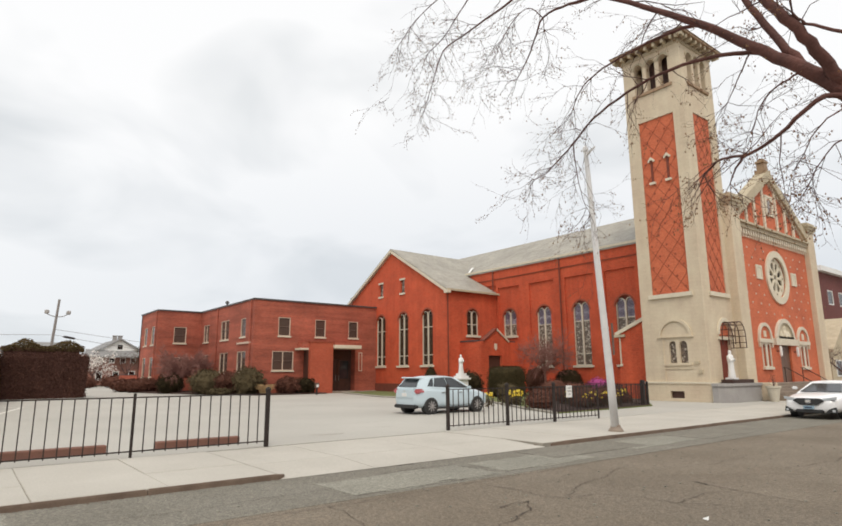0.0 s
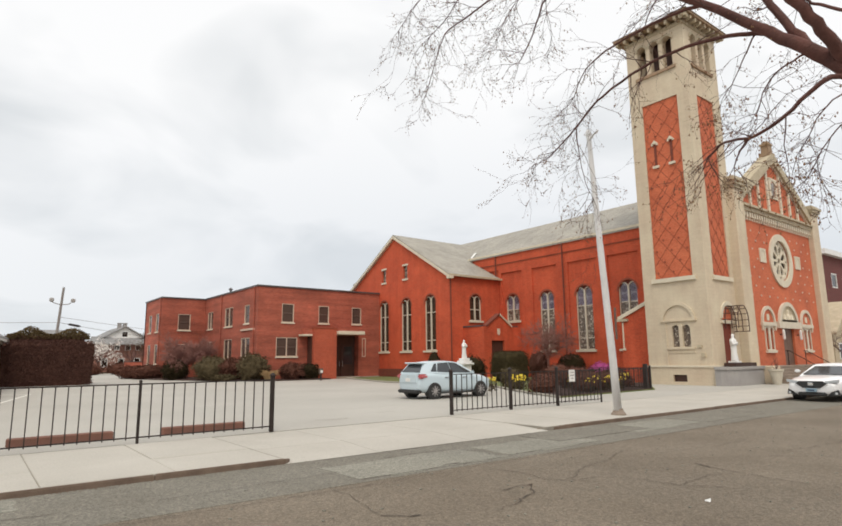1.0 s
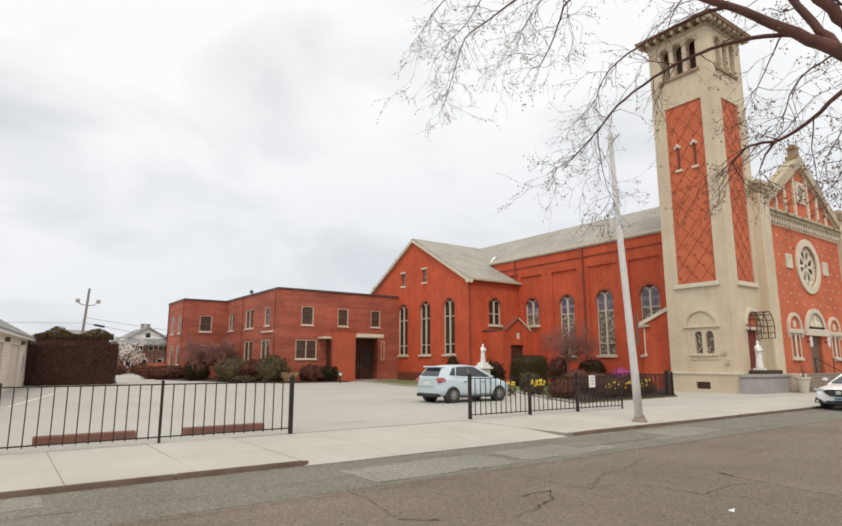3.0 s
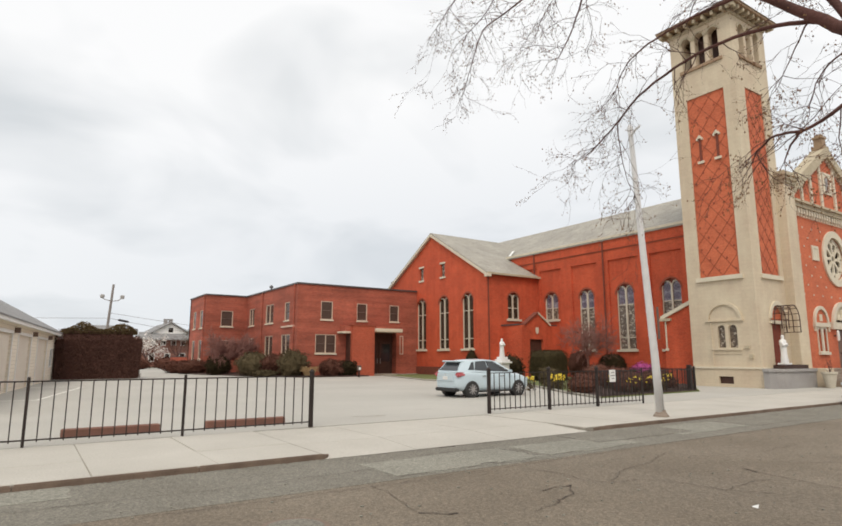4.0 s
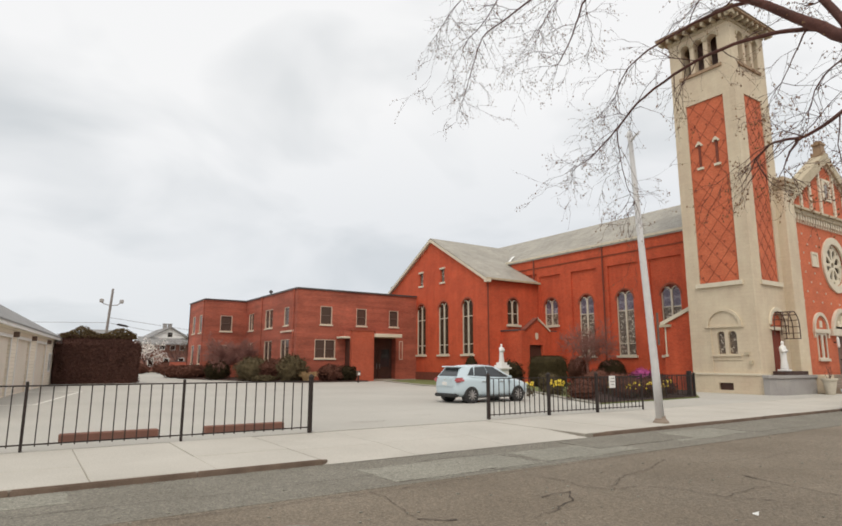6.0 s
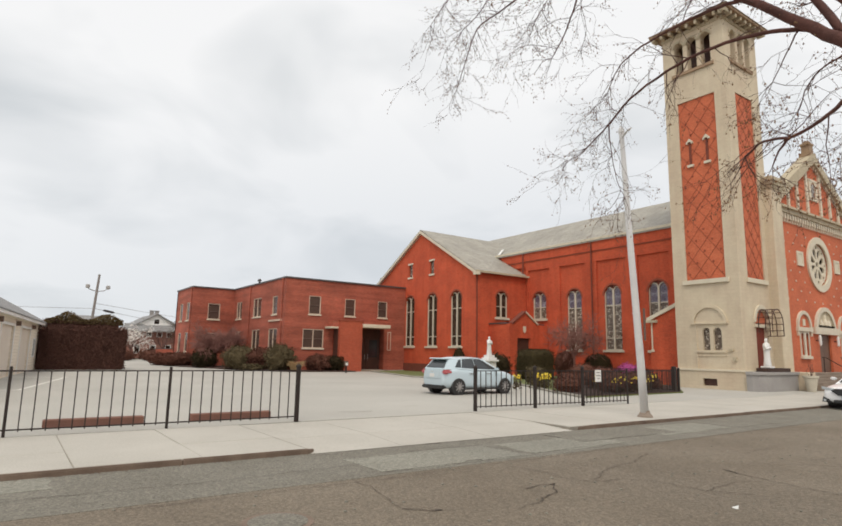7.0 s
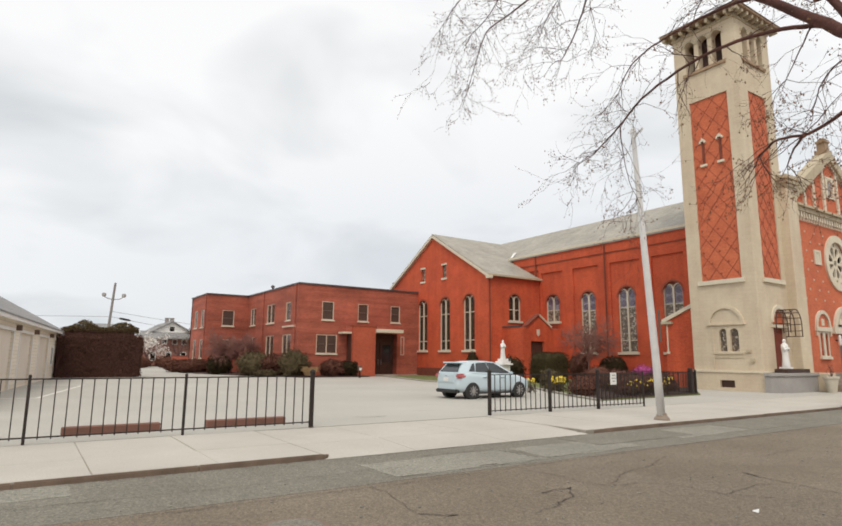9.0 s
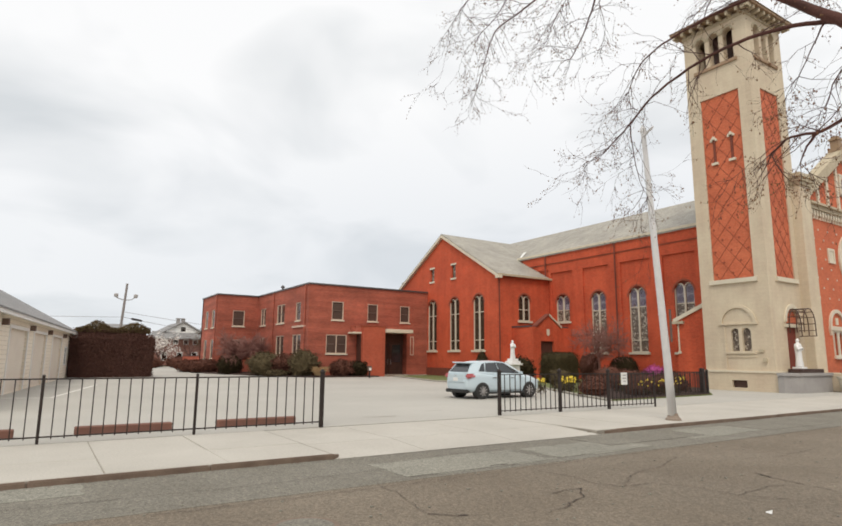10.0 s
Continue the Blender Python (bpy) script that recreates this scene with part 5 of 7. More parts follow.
def picket_mesh(h, w):
    if (h, w) not in PICKET:
        bm = boxes((-w, w, -w, w, 0, h))
        me = bpy.data.meshes.new("picket")
        bm.to_mesh(me)
        bm.free()
        me.materials.append(M["iron"])
        PICKET[(h, w)] = me
    return PICKET[(h, w)]


def fence(label, posts, h, spacing, thick=(), picket_w=0.010, over=0.0):
    f = thing("fence", (*posts[0], 0), label, "fence")
    for k, (x, y) in enumerate(posts):
        r = 0.044 if k in thick else 0.026
        bm = soft_box(x - r, x + r, y - r, y + r, 0, h + 0.06, 0.008)
        p = part("post", bm, "iron", f)
        if k in thick:
            part("post_cap", lathe(bmesh.new(), [(0.07, h + 0.06), (0.07, h + 0.09), (0.02, h + 0.14)], x, y, 8), "iron", p)
    for (xa, ya), (xb, yb) in zip(posts, posts[1:]):
        for z in (h - 0.02, 0.12):
            part("rail", tube(bmesh.new(), [(xa, ya, z), (xb, yb, z)], 0.018, 4), "iron", f)
        n = int(math.hypot(xb - xa, yb - ya) / spacing)
        for k in range(1, n):
            t = k / n
            ob = new("picket", picket_mesh(h + over - 0.1, picket_w))
            ob.parent = f
            ob.location = (xa + (xb - xa) * t - posts[0][0], ya + (yb - ya) * t - posts[0][1], 0.08)
    return f


fence("black iron picket fence between sidewalk and parking lot", [(5.67, 13.05), (2.83, 13.05), (0.09, 13.06), (-2.7, 13.06), (-5.5, 13.06), (-8.3, 13.06)], 1.19, 0.205, thick=(0,))
sidewalk_fence = fence("black iron picket fence beside the driveway entrance", [(11.27, 13.2), (13.72, 13.18), (15.9, 13.1), (18.2, 13.0)], 1.17, 0.19, thick=(0, 1, 2))
fence("dark iron fence round the planted church garden", [(18.9, 15.6), (21.4, 15.8), (24.0, 15.9), (26.5, 16.05)], 1.05, 0.13, thick=(3,), over=0.06)
fence("dark iron fence round the planted church garden", [(26.55, 16.45), (26.75, 18.6), (27.0, 21.0)], 1.05, 0.13, over=0.06)
gp = thing("gate_post", (26.2, 16.1, 0), "stout dark iron garden gate post", "post")
part("post", soft_box(26.1, 26.28, 16.0, 16.18, 0, 1.25, 0.02), "iron", gp)
sign = thing("fence_sign", (16.6, 13.06, 0.8), "small white notice hung on the iron fence", "sign")
part("board", soft_box(16.45, 16.76, 13.0, 13.02, 0.78, 1.18, 0.005), "white", sign)
for k, (a, b) in enumerate(((16.53, 16.69), (16.5, 16.71), (16.55, 16.67))):
    part("text_bar", boxes((a, b, 12.994, 13.0, 1.08 - k * 0.1, 1.105 - k * 0.1)), "wood_pole", sign)

# ---- street lamp pole ----
PX, PY = 14.63, 9.9
pole = thing("street_lamp", (PX, PY, 0), "tall leaning pale grey steel street lamp pole on the sidewalk", "street lamp")
part("shaft", tube(bmesh.new(), [(PX - 0.04, PY, 0.05), (14.5, PY, 1.52), (14.38, PY, 3.04), (14.25, PY, 4.6), (14.01, PY, 8.0), (14.0, PY, 8.15)], [0.115, 0.105, 0.098, 0.09, 0.068, 0.066], 14), "pole", pole, smooth=True)
part("base", lathe(bmesh.new(), [(0.21, 0.0), (0.2, 0.04), (0.165, 0.08), (0.135, 0.13), (0.125, 0.18)], PX - 0.02, PY, 14), "step", pole, "rusty cast base")
part("top_cap", lathe(bmesh.new(), [(0.075, 8.08), (0.09, 8.12), (0.09, 8.2), (0.04, 8.28)], 14.0, PY, 10), "pole", pole)
part("arm", tube(bmesh.new(), [(14.01, PY, 7.95), (13.85, 9.6, 8.03), (13.6, 9.3, 7.97)], [0.035, 0.03, 0.026], 8), "pole", pole)
part("sign_plate", boxes((14.49, 14.57, PY - 0.16, PY - 0.14, 2.1, 3.0)), "sash_rail", pole, "narrow sign seen edge-on")
for z in (2.2, 2.85):
    xx = 14.63 - 0.083 * z
    part("strap", lathe(bmesh.new(), [(0.108, z), (0.108, z + 0.03)], xx, PY, 12), "pole", pole)

# ---- cars ----


def lpart(name, bm, mat, parent, label="", smooth=False):
    """As part(), for a bmesh given in the thing's own places."""
    bm.transform(PLACE[parent])
    return part(name, bm, mat, parent, label, smooth)


def loft(sections):
    """A skin over mirrored half sections of (y, z) along x, closed at the ends."""
    bm = bmesh.new()
    rings = []
    for x, half in sections:
        ring = [bm.verts.new((x, y, z)) for y, z in half] + [bm.verts.new((x, -y, z)) for y, z in reversed(half) if y > 1e-6]
        rings.append(ring)
    n = len(rings[0])
    for a, b in zip(rings, rings[1:]):
        for j in range(n):
            bm.faces.new((a[j], a[(j + 1) % n], b[(j + 1) % n], b[j]))
    bm.faces.new(rings[0][::-1])
    bm.faces.new(rings[-1])
    bmesh.ops.recalc_face_normals(bm, faces=bm.faces[:])
    return bm


def car(name, at, turn, label, paint, body, glass, roof, wheels, r, half, quarter=()):
    """A car, nose to +x. body: (x, low, shoulder, top, width); glass, roof: (x, z, width) of sill and roof corners."""
    c = thing(name, at, label, "car")
    m = pose(*at, 0, 0, turn)
    c.matrix_basis = m
    PLACE[c] = m
    secs = []
    for x, lo, sh, top, w in body:
        secs.append((x, [(0.0, lo), (w * 0.84, lo), (w * 0.97, lo + 0.14), (w, (lo + sh) * 0.5), (w * 0.975, sh - 0.06), (w * 0.93, sh), (w * 0.6, top), (0.0, top + 0.015)]))
    bm = loft(secs)
    shell = lpart("body", bm, paint, c, smooth=True)
    md = shell.modifiers.new("round", "SUBSURF")
    md.levels = md.render_levels = 2
    # cabin: painted hull with a pane of tinted glass let into each side of it
    bm = bmesh.new()
    low = [bm.verts.new((x, q * w, z - 0.03)) for q in (1, -1) for x, z, w in (glass if q == 1 else glass[::-1])]
    top = [bm.verts.new((x, q * w, z)) for q in (1, -1) for x, z, w in (roof if q == 1 else roof[::-1])]
    n = len(low)
    for j in range(n):
        bm.faces.new((low[j], low[(j + 1) % n], top[(j + 1) % n], top[j]))
    bm.faces.new(top)
    bm.faces.new(low[::-1])
    bmesh.ops.recalc_face_normals(bm, faces=bm.faces[:])
    lpart("cabin", bm, paint, c)

    def let_in(nm, a, b, ra, rb, shape):
        """A thin pane on the cabin side between sills a, b and roof corners ra, rb."""
        a, b, ra, rb = (Vector(q) for q in (a, b, ra, rb))
        nor = (b - a).cross(ra - a).normalized()
        if nor.dot((a + b + ra + rb) / 4 - Vector((1.7, 0, 0.9))) < 0:
            nor = -nor
        pb = bmesh.new()
        face = [(1 - v) * ((1 - u) * a + u * b) + v * ((1 - u) * ra + u * rb) for u, v in shape]
        outer = [pb.verts.new(q + nor * 0.012) for q in face]
        inner = [pb.verts.new(q - nor * 0.02) for q in face]
        pb.faces.new(outer)
        pb.faces.new(inner[::-1])
        for k in range(len(face)):
            m2 = (k + 1) % len(face)
            pb.faces.new((outer[k], inner[k], inner[m2], outer[m2]))
        bmesh.ops.recalc_face_normals(pb, faces=pb.faces[:])
        lpart(nm, pb, "car_glass", c, "dark tinted glass")

    def at3(p, q):
        return (p[0], q * p[2], p[1])

    last = len(glass) - 1
    for q in (1, -1):
        for k, shape in ((0, quarter), (1, [(0.05, 0.1), (0.97, 0.1), (0.97, 0.9), (0.12, 0.86)]), (2, [(0.03, 0.1), (0.98, 0.1), (0.98, 0.9), (0.03, 0.9)]), (3, [(0.0, 0.1), (0.66, 0.1), (0.0, 0.88)])):
            if shape:
                let_in("side_window", at3(glass[k], q), at3(glass[k + 1], q), at3(roof[k], q), at3(roof[k + 1], q), shape)
    rim_shape = [(0.06, 0.1), (0.94, 0.1), (0.9, 0.9), (0.1, 0.9)]
    let_in("windscreen", at3(glass[last], 1), at3(glass[last], -1), at3(roof[last], 1), at3(roof[last], -1), rim_shape)
    let_in("rear_window", at3(glass[0], 1), at3(glass[0], -1), at3(roof[0], 1), at3(roof[0], -1), rim_shape)
    # roof skin, a little domed
    bm = bmesh.new()
    rows = []
    for x, z, w in roof:
        rows.append([bm.verts.new((x, w * 1.03 * k / 4, z + 0.05 * (1 - (k / 4) ** 2) - 0.01)) for k in range(-4, 5)])
    for a, b in zip(rows, rows[1:]):
        for j in range(8):
            bm.faces.new((a[j], a[j + 1], b[j + 1], b[j]))
    ext = bmesh.ops.extrude_face_region(bm, geom=bm.faces[:])
    bmesh.ops.translate(bm, verts=[g for g in ext["geom"] if isinstance(g, bmesh.types.BMVert)], vec=(0, 0, -0.05))
    bmesh.ops.recalc_face_normals(bm, faces=bm.faces[:])
    lpart("roof", bm, paint, c, smooth=True)
    for x in wheels:
        for s in (1, -1):
            y = s * (half - 0.02)
            arch_bm = tube(bmesh.new(), [(x, y - s * 0.25, r), (x, y + s * 0.012, r)], r * 1.07, 24)
            lpart("wheel_arch", arch_bm, "black_plastic", c)
            bm = tube(bmesh.new(), [(x, y - s * 0.2, r), (x, y - s * 0.19, r), (x, y + s * 0.005, r), (x, y + s * 0.03, r)], [r * 0.93, r, r, r * 0.92], 24)
            wh = lpart("wheel", bm, "rubber", c, "black tyre")
            bm = tube(bmesh.new(), [(x, y, r), (x, y + s * 0.034, r)], r * 0.68, 20)
            lpart("rim_well", bm, "black_plastic", wh)
            bm = tube(bmesh.new(), [(x, y, r), (x, y + s * 0.045, r)], r * 0.14, 10)
            for k in range(9):
                a = 2 * math.pi * k / 9 + 0.3
                tube(bm, [(x, y + s * 0.04, r), (x + r * 0.64 * math.cos(a), y + s * 0.036, r + r * 0.64 * math.sin(a))], [0.026, 0.022], 4)
            lpart("rim", bm, "alloy", wh)
    return c


hatch = car("hatchback_car", (14.33, 19.48, 0), 0, "silver-blue hatchback car parked on the lot", "silver",
            [(0.0, 0.36, 0.74, 0.8, 0.62), (0.05, 0.28, 0.95, 1.04, 0.74), (0.4, 0.23, 1.03, 1.1, 0.83), (0.72, 0.22, 1.03, 1.09, 0.86), (1.4, 0.2, 1.0, 1.05, 0.86), (2.5, 0.2, 0.96, 1.0, 0.86), (3.0, 0.2, 0.94, 1.0, 0.86), (3.45, 0.21, 0.88, 0.96, 0.85), (3.8, 0.23, 0.76, 0.84, 0.78), (3.96, 0.27, 0.66, 0.7, 0.66), (4.02, 0.34, 0.58, 0.6, 0.54)],
            [(0.1, 1.04, 0.70), (0.85, 1.05, 0.81), (1.66, 1.0, 0.83), (2.5, 0.97, 0.82), (3.1, 0.97, 0.72)],
            [(0.42, 1.42, 0.54), (0.98, 1.48, 0.59), (1.58, 1.5, 0.60), (1.95, 1.48, 0.59), (2.25, 1.43, 0.55)],
            (0.72, 3.24), 0.32, 0.86, [(0.62, 0.14), (1.0, 0.11), (1.0, 0.86), (0.8, 0.8)])
for s in (1, -1):
    lpart("tail_light", soft_box(0.0, 0.42, s * 0.71 - 0.10, s * 0.71 + 0.10, 0.82, 1.0, 0.05, 2), "tail_red", hatch, "red tail light")
    lpart("headlight", soft_box(3.62, 3.92, s * 0.66 - 0.1, s * 0.66 + 0.1, 0.62, 0.76, 0.04, 2), "lamp_clear", hatch, "clear headlight")
    lpart("mirror", soft_box(2.62, 2.78, s * 0.93 - 0.09, s * 0.93 + 0.09, 0.97, 1.09, 0.04, 2), "silver", hatch)
    for x in (1.35, 2.3):
        lpart("door_handle", soft_box(x - 0.1, x + 0.1, s * 0.86 - 0.02, s * 0.86 + 0.02, 0.83, 0.86, 0.008), "chrome", hatch)
    for x in (1.5, 2.72):
        lpart("door_seam", boxes((x - 0.005, x + 0.005, s * 0.855 - 0.012, s * 0.855 + 0.012, 0.34, 0.94)), "black_plastic", hatch)
    lpart("sill_strip", soft_box(0.95, 2.95, s * 0.83 - 0.03, s * 0.83 + 0.03, 0.2, 0.27, 0.01), "black_plastic", hatch)
lpart("rear_bumper", soft_box(-0.05, 0.2, -0.7, 0.7, 0.24, 0.38, 0.04, 2), "black_plastic", hatch, "black lower bumper")
lpart("spoiler", soft_box(0.22, 0.6, -0.56, 0.56, 1.41, 1.47, 0.025), "silver", hatch)
lpart("number_plate", soft_box(-0.03, 0.0, -0.16, 0.16, 0.70, 0.84, 0.004), "white", hatch, "plain plate")
lpart("hatch_panel", soft_box(-0.02, 0.16, -0.6, 0.6, 0.6, 1.02, 0.06, 2), "silver", hatch)
lpart("rear_badge", soft_box(-0.028, 0.0, -0.06, 0.06, 0.90, 0.94, 0.01), "chrome", hatch)

sedan = car("sedan_car", (29.2, 8.4, -0.085), 180, "white sedan car parked at the kerb", "car_white",
            [(0.0, 0.4, 0.78, 0.82, 0.74), (0.1, 0.28, 0.9, 0.96, 0.86), (0.9, 0.2, 0.94, 0.98, 0.92), (2.0, 0.2, 0.92, 0.95, 0.93), (3.2, 0.2, 0.89, 0.93, 0.93), (3.7, 0.2, 0.86, 0.92, 0.92), (4.4, 0.2, 0.78, 0.86, 0.89), (4.75, 0.22, 0.68, 0.75, 0.8), (4.85, 0.3, 0.6, 0.66, 0.66)],
            [(0.7, 0.95, 0.78), (1.2, 0.95, 0.84), (2.1, 0.93, 0.87), (2.9, 0.91, 0.87), (3.6, 0.91, 0.80)],
            [(1.25, 1.26, 0.6), (1.5, 1.3, 0.63), (2.0, 1.32, 0.65), (2.3, 1.31, 0.64), (2.65, 1.27, 0.6)],
            (0.98, 3.78), 0.335, 0.93, [(0.45, 0.15), (0.95, 0.12), (0.95, 0.85), (0.75, 0.8)])
for s in (1, -1):
    bm = bmesh.new()
    plate(bm, lambda u, v, d: (d - abs(u) * 0.22, u, v), [(s * 0.42, 0.66), (s * 0.82, 0.70), (s * 0.84, 0.80), (s * 0.44, 0.74)], [], 4.93, 4.82)
    lpart("headlight", bm, "lamp_clear", sedan, "slim clear headlight")
    bm = bmesh.new()
    plate(bm, lambda u, v, d: (d - abs(u) * 0.2, u, v), [(s * 0.5, 0.24), (s * 0.84, 0.26), (s * 0.8, 0.44), (s * 0.62, 0.38)], [], 4.93, 4.82)
    lpart("air_intake", bm, "black_plastic", sedan, "black bumper intake")
    lpart("fog_lamp", lathe(bmesh.new(), [(0.05, 0.28), (0.05, 0.36)], 4.77, s * 0.74, 8), "lamp_clear", sedan)
    lpart("mirror", soft_box(3.0, 3.15, s * 1.02 - 0.1, s * 1.02 + 0.1, 1.0, 1.12, 0.04, 2), "car_white", sedan)
bm = bmesh.new()
plate(bm, lambda u, v, d: (d - abs(u) * 0.06, u, v), [(-0.5, 0.66), (-0.28, 0.5), (0.28, 0.5), (0.5, 0.66), (0.36, 0.74), (-0.36, 0.74)], [], 4.9, 4.8)
lpart("grille", bm, "black_plastic", sedan, "black five-sided grille")
lpart("badge", soft_box(4.88, 4.92, -0.1, 0.1, 0.57, 0.7, 0.03), "chrome", sedan)
lpart("number_plate", soft_box(4.86, 4.905, -0.17, 0.17, 0.36, 0.48, 0.005), "plate", sedan, "blue-grey plate")
lpart("plate_mark", boxes((4.905, 4.909, -0.11, 0.11, 0.39, 0.45)), "plate_bar", sedan)
lpart("lower_grille", soft_box(4.76, 4.87, -0.45, 0.45, 0.22, 0.35, 0.03), "black_plastic", sedan)

# ---- planting ----


def leaves(rnd, n, inside, size, flat=0.0):
    """Loose small leaf blades at random places of a body."""
    verts, faces = [], []
    for _ in range(n):
        p = Vector(inside(rnd))
        a = Vector((rnd.gauss(0, 1), rnd.gauss(0, 1), rnd.gauss(0, 1) * (1 - flat))).normalized()
        b = a.orthogonal().normalized()
        b.rotate(Matrix.Rotation(rnd.uniform(0, 6.28), 3, a))
        s = size * rnd.uniform(0.6, 1.4)
        k = len(verts)
        verts += [p - a * s, p + b * s * 0.45, p + a * s, p - b * s * 0.45]
        faces.append((k, k + 1, k + 2, k + 3))
    return verts, faces


def blob(cx, cy, cz, rx, ry, rz, seed, lumps=0.18, power=2.0):
    """A dense uneven core: a ball pushed in and out by noise; a higher power squares it."""
    bm = bmesh.new()
    bmesh.ops.create_icosphere(bm, subdivisions=3, radius=1.0)
    for v in bm.verts:
        d = v.co.normalized()
        q = (abs(d.x) ** power + abs(d.y) ** power + abs(d.z) ** power) ** (-1 / power)
        k = q * (1 + lumps * noise.noise(d * 2.2 + Vector((seed * 3.1, seed, 0))))
        v.co = (cx + d.x * k * rx, cy + d.y * k * ry, max(0.0, cz + d.z * k * rz))
    return bm


def shell(cx, cy, cz, rx, ry, rz, power=2.0, lumps=0.18, seed=0, fuzz=1.15):
    def pick(rnd):
        d = Vector((rnd.gauss(0, 1), rnd.gauss(0, 1), rnd.gauss(0, 1))).normalized()
        q = (abs(d.x) ** power + abs(d.y) ** power + abs(d.z) ** power) ** (-1 / power)
        k = q * rnd.uniform(0.93, fuzz) * (1 + lumps * noise.noise(d * 2.2 + Vector((seed * 3.1, seed, 0))))
        return (cx + d.x * k * rx, cy + d.y * k * ry, max(0.02, cz + d.z * k * rz))
    return pick


def shrub(label, x, y, rx, ry, h, mat, seed, n=900, size=0.07, power=2.0, name="shrub", lift=0.5, lumps=0.3, fuzz=1.15):
    s = thing(name, (x, y, 0), label, "shrub")
    cz, rz = h * lift, h * (1 - lift)
    if lift == 0.5:
        rz = h / 2
    part("core", blob(x, y, cz, rx * 0.93, ry * 0.93, rz * 0.95, seed, lumps, power), mat, s)
    v, f = leaves(random.Random(seed), int(n * 1.7), shell(x, y, cz, rx, ry, rz, power, lumps, seed, fuzz), size)
    mesh_of("foliage", v, f, mat, s)
    return s


def grow(rnd, start, way, length, radius, depth, out, tips, droop=0.0, wild=0.35, kids=(3, 5), shrink=0.6, least=0.0022):
    """A bare branch that wanders, thins and forks."""
    pts, radii = [Vector(start)], [radius]
    d = Vector(way).normalized()
    n = max(3, int(4 + length * 2)) if depth else 4
    for k in range(n):
        d = (d + Vector((rnd.gauss(0, wild), rnd.gauss(0, wild), rnd.gauss(0, wild) - droop)) * 0.4).normalized()
        pts.append(pts[-1] + d * (length / n))
        radii.append(radius * (1 - 0.75 * (k + 1) / n))
    out.append((pts, radii))
    if depth == 0:
        tips.extend(pts[1:])
        return
    for _ in range(rnd.randint(*kids)):
        k = rnd.randint(1, len(pts) - 1)
        side = Vector((rnd.gauss(0, 1), rnd.gauss(0, 1), rnd.gauss(0, 1)))
        w = (pts[k] - pts[k - 1]).normalized() + side.normalized() * 0.85
        grow(rnd, pts[k], w, length * shrink * rnd.uniform(0.7, 1.2), max(radii[k] * 0.7, least), depth - 1, out, tips, droop, wild, kids, shrink, least)


def branches(out, sides):
    bm = bmesh.new()
    for pts, radii in out:
        tube(bm, pts, radii, sides, cap=False)
    return bm


def bare_tree(label, x, y, h, spread, seed, mat="twig", depth=4, r=0.09, kids=(3, 4), fork=0.3, limbs=6, least=0.009):
    t = thing("bare_tree", (x, y, 0), label, "tree")
    rnd = random.Random(seed)
    fz = h * fork
    part("trunk", tube(bmesh.new(), [(x, y, 0), (x + 0.05, y, fz * 0.6), (x, y + 0.04, fz * 1.05)], [r * 1.25, r, r * 0.85], 8), mat, t)
    out, tips = [], []
    for k in range(limbs):
        a = 2 * math.pi * k / limbs + rnd.uniform(-0.3, 0.3)
        grow(rnd, (x, y, fz * rnd.uniform(0.8, 1.05)), (math.cos(a) * spread, math.sin(a) * spread, (h - fz) * 0.55), (h - fz) * 0.62, r * 0.55, depth - 1, out, tips, 0.0, 0.3, kids, 0.62, least)
    ob = part("crown", branches(out, 3), mat, t)
    return t, tips


# church garden: lawn, mulch beds and edging
garden = [(18.9, 15.5), (26.6, 15.9), (32.0, 19.5), (33.0, 21.8), (36.4, 22), (36.4, 33.4), (32.0, 33.4), (30.5, 36), (30.5, 46.1), (26.0, 44.4), (23.2, 34.0), (24.2, 25.0), (20.2, 18.2)]
bm = plate(bmesh.new(), lambda u, v, d: (u, v, d), garden, [], 0.0, 0.05)
setting("lawn", bm, "lawn", "short spring grass of the church garden", "lawn")
lawn_edge = thing("lawn_kerb", (21, 20, 0), "low pale kerb round the church lawn", "kerb", kind="structure")
for (xa, ya), (xb, yb) in zip(garden[8:], garden[9:] + garden[:1]):
    part("edging", tube(bmesh.new(), [(xa, ya, 0.03), (xb, yb, 0.03)], 0.08, 6), "joint", lawn_edge)
bm = plate(bmesh.new(), lambda u, v, d: (u, v, d), [(19.1, 15.55), (26.5, 15.95), (31.6, 19.5), (30, 22.2), (24.5, 21.0), (20.6, 18.2)], [], 0.05, 0.085)
setting("mulch_bed", bm, "mulch", "dark mulch bed inside the garden fence", "flower bed")
bm = plate(bmesh.new(), lambda u, v, d: (u, v, d), [(13.2, 58), (15, 52), (17.2, 46), (18.3, 44.2), (24.2, 43.8), (24, 46), (18.7, 46.3), (18.7, 59.5), (14.3, 60), (14.2, 66), (12.6, 66)], [], 0.0, 0.1)
setting("annex_bed", bm, "mulch", "planted mulch bed along the brick wing", "flower bed")

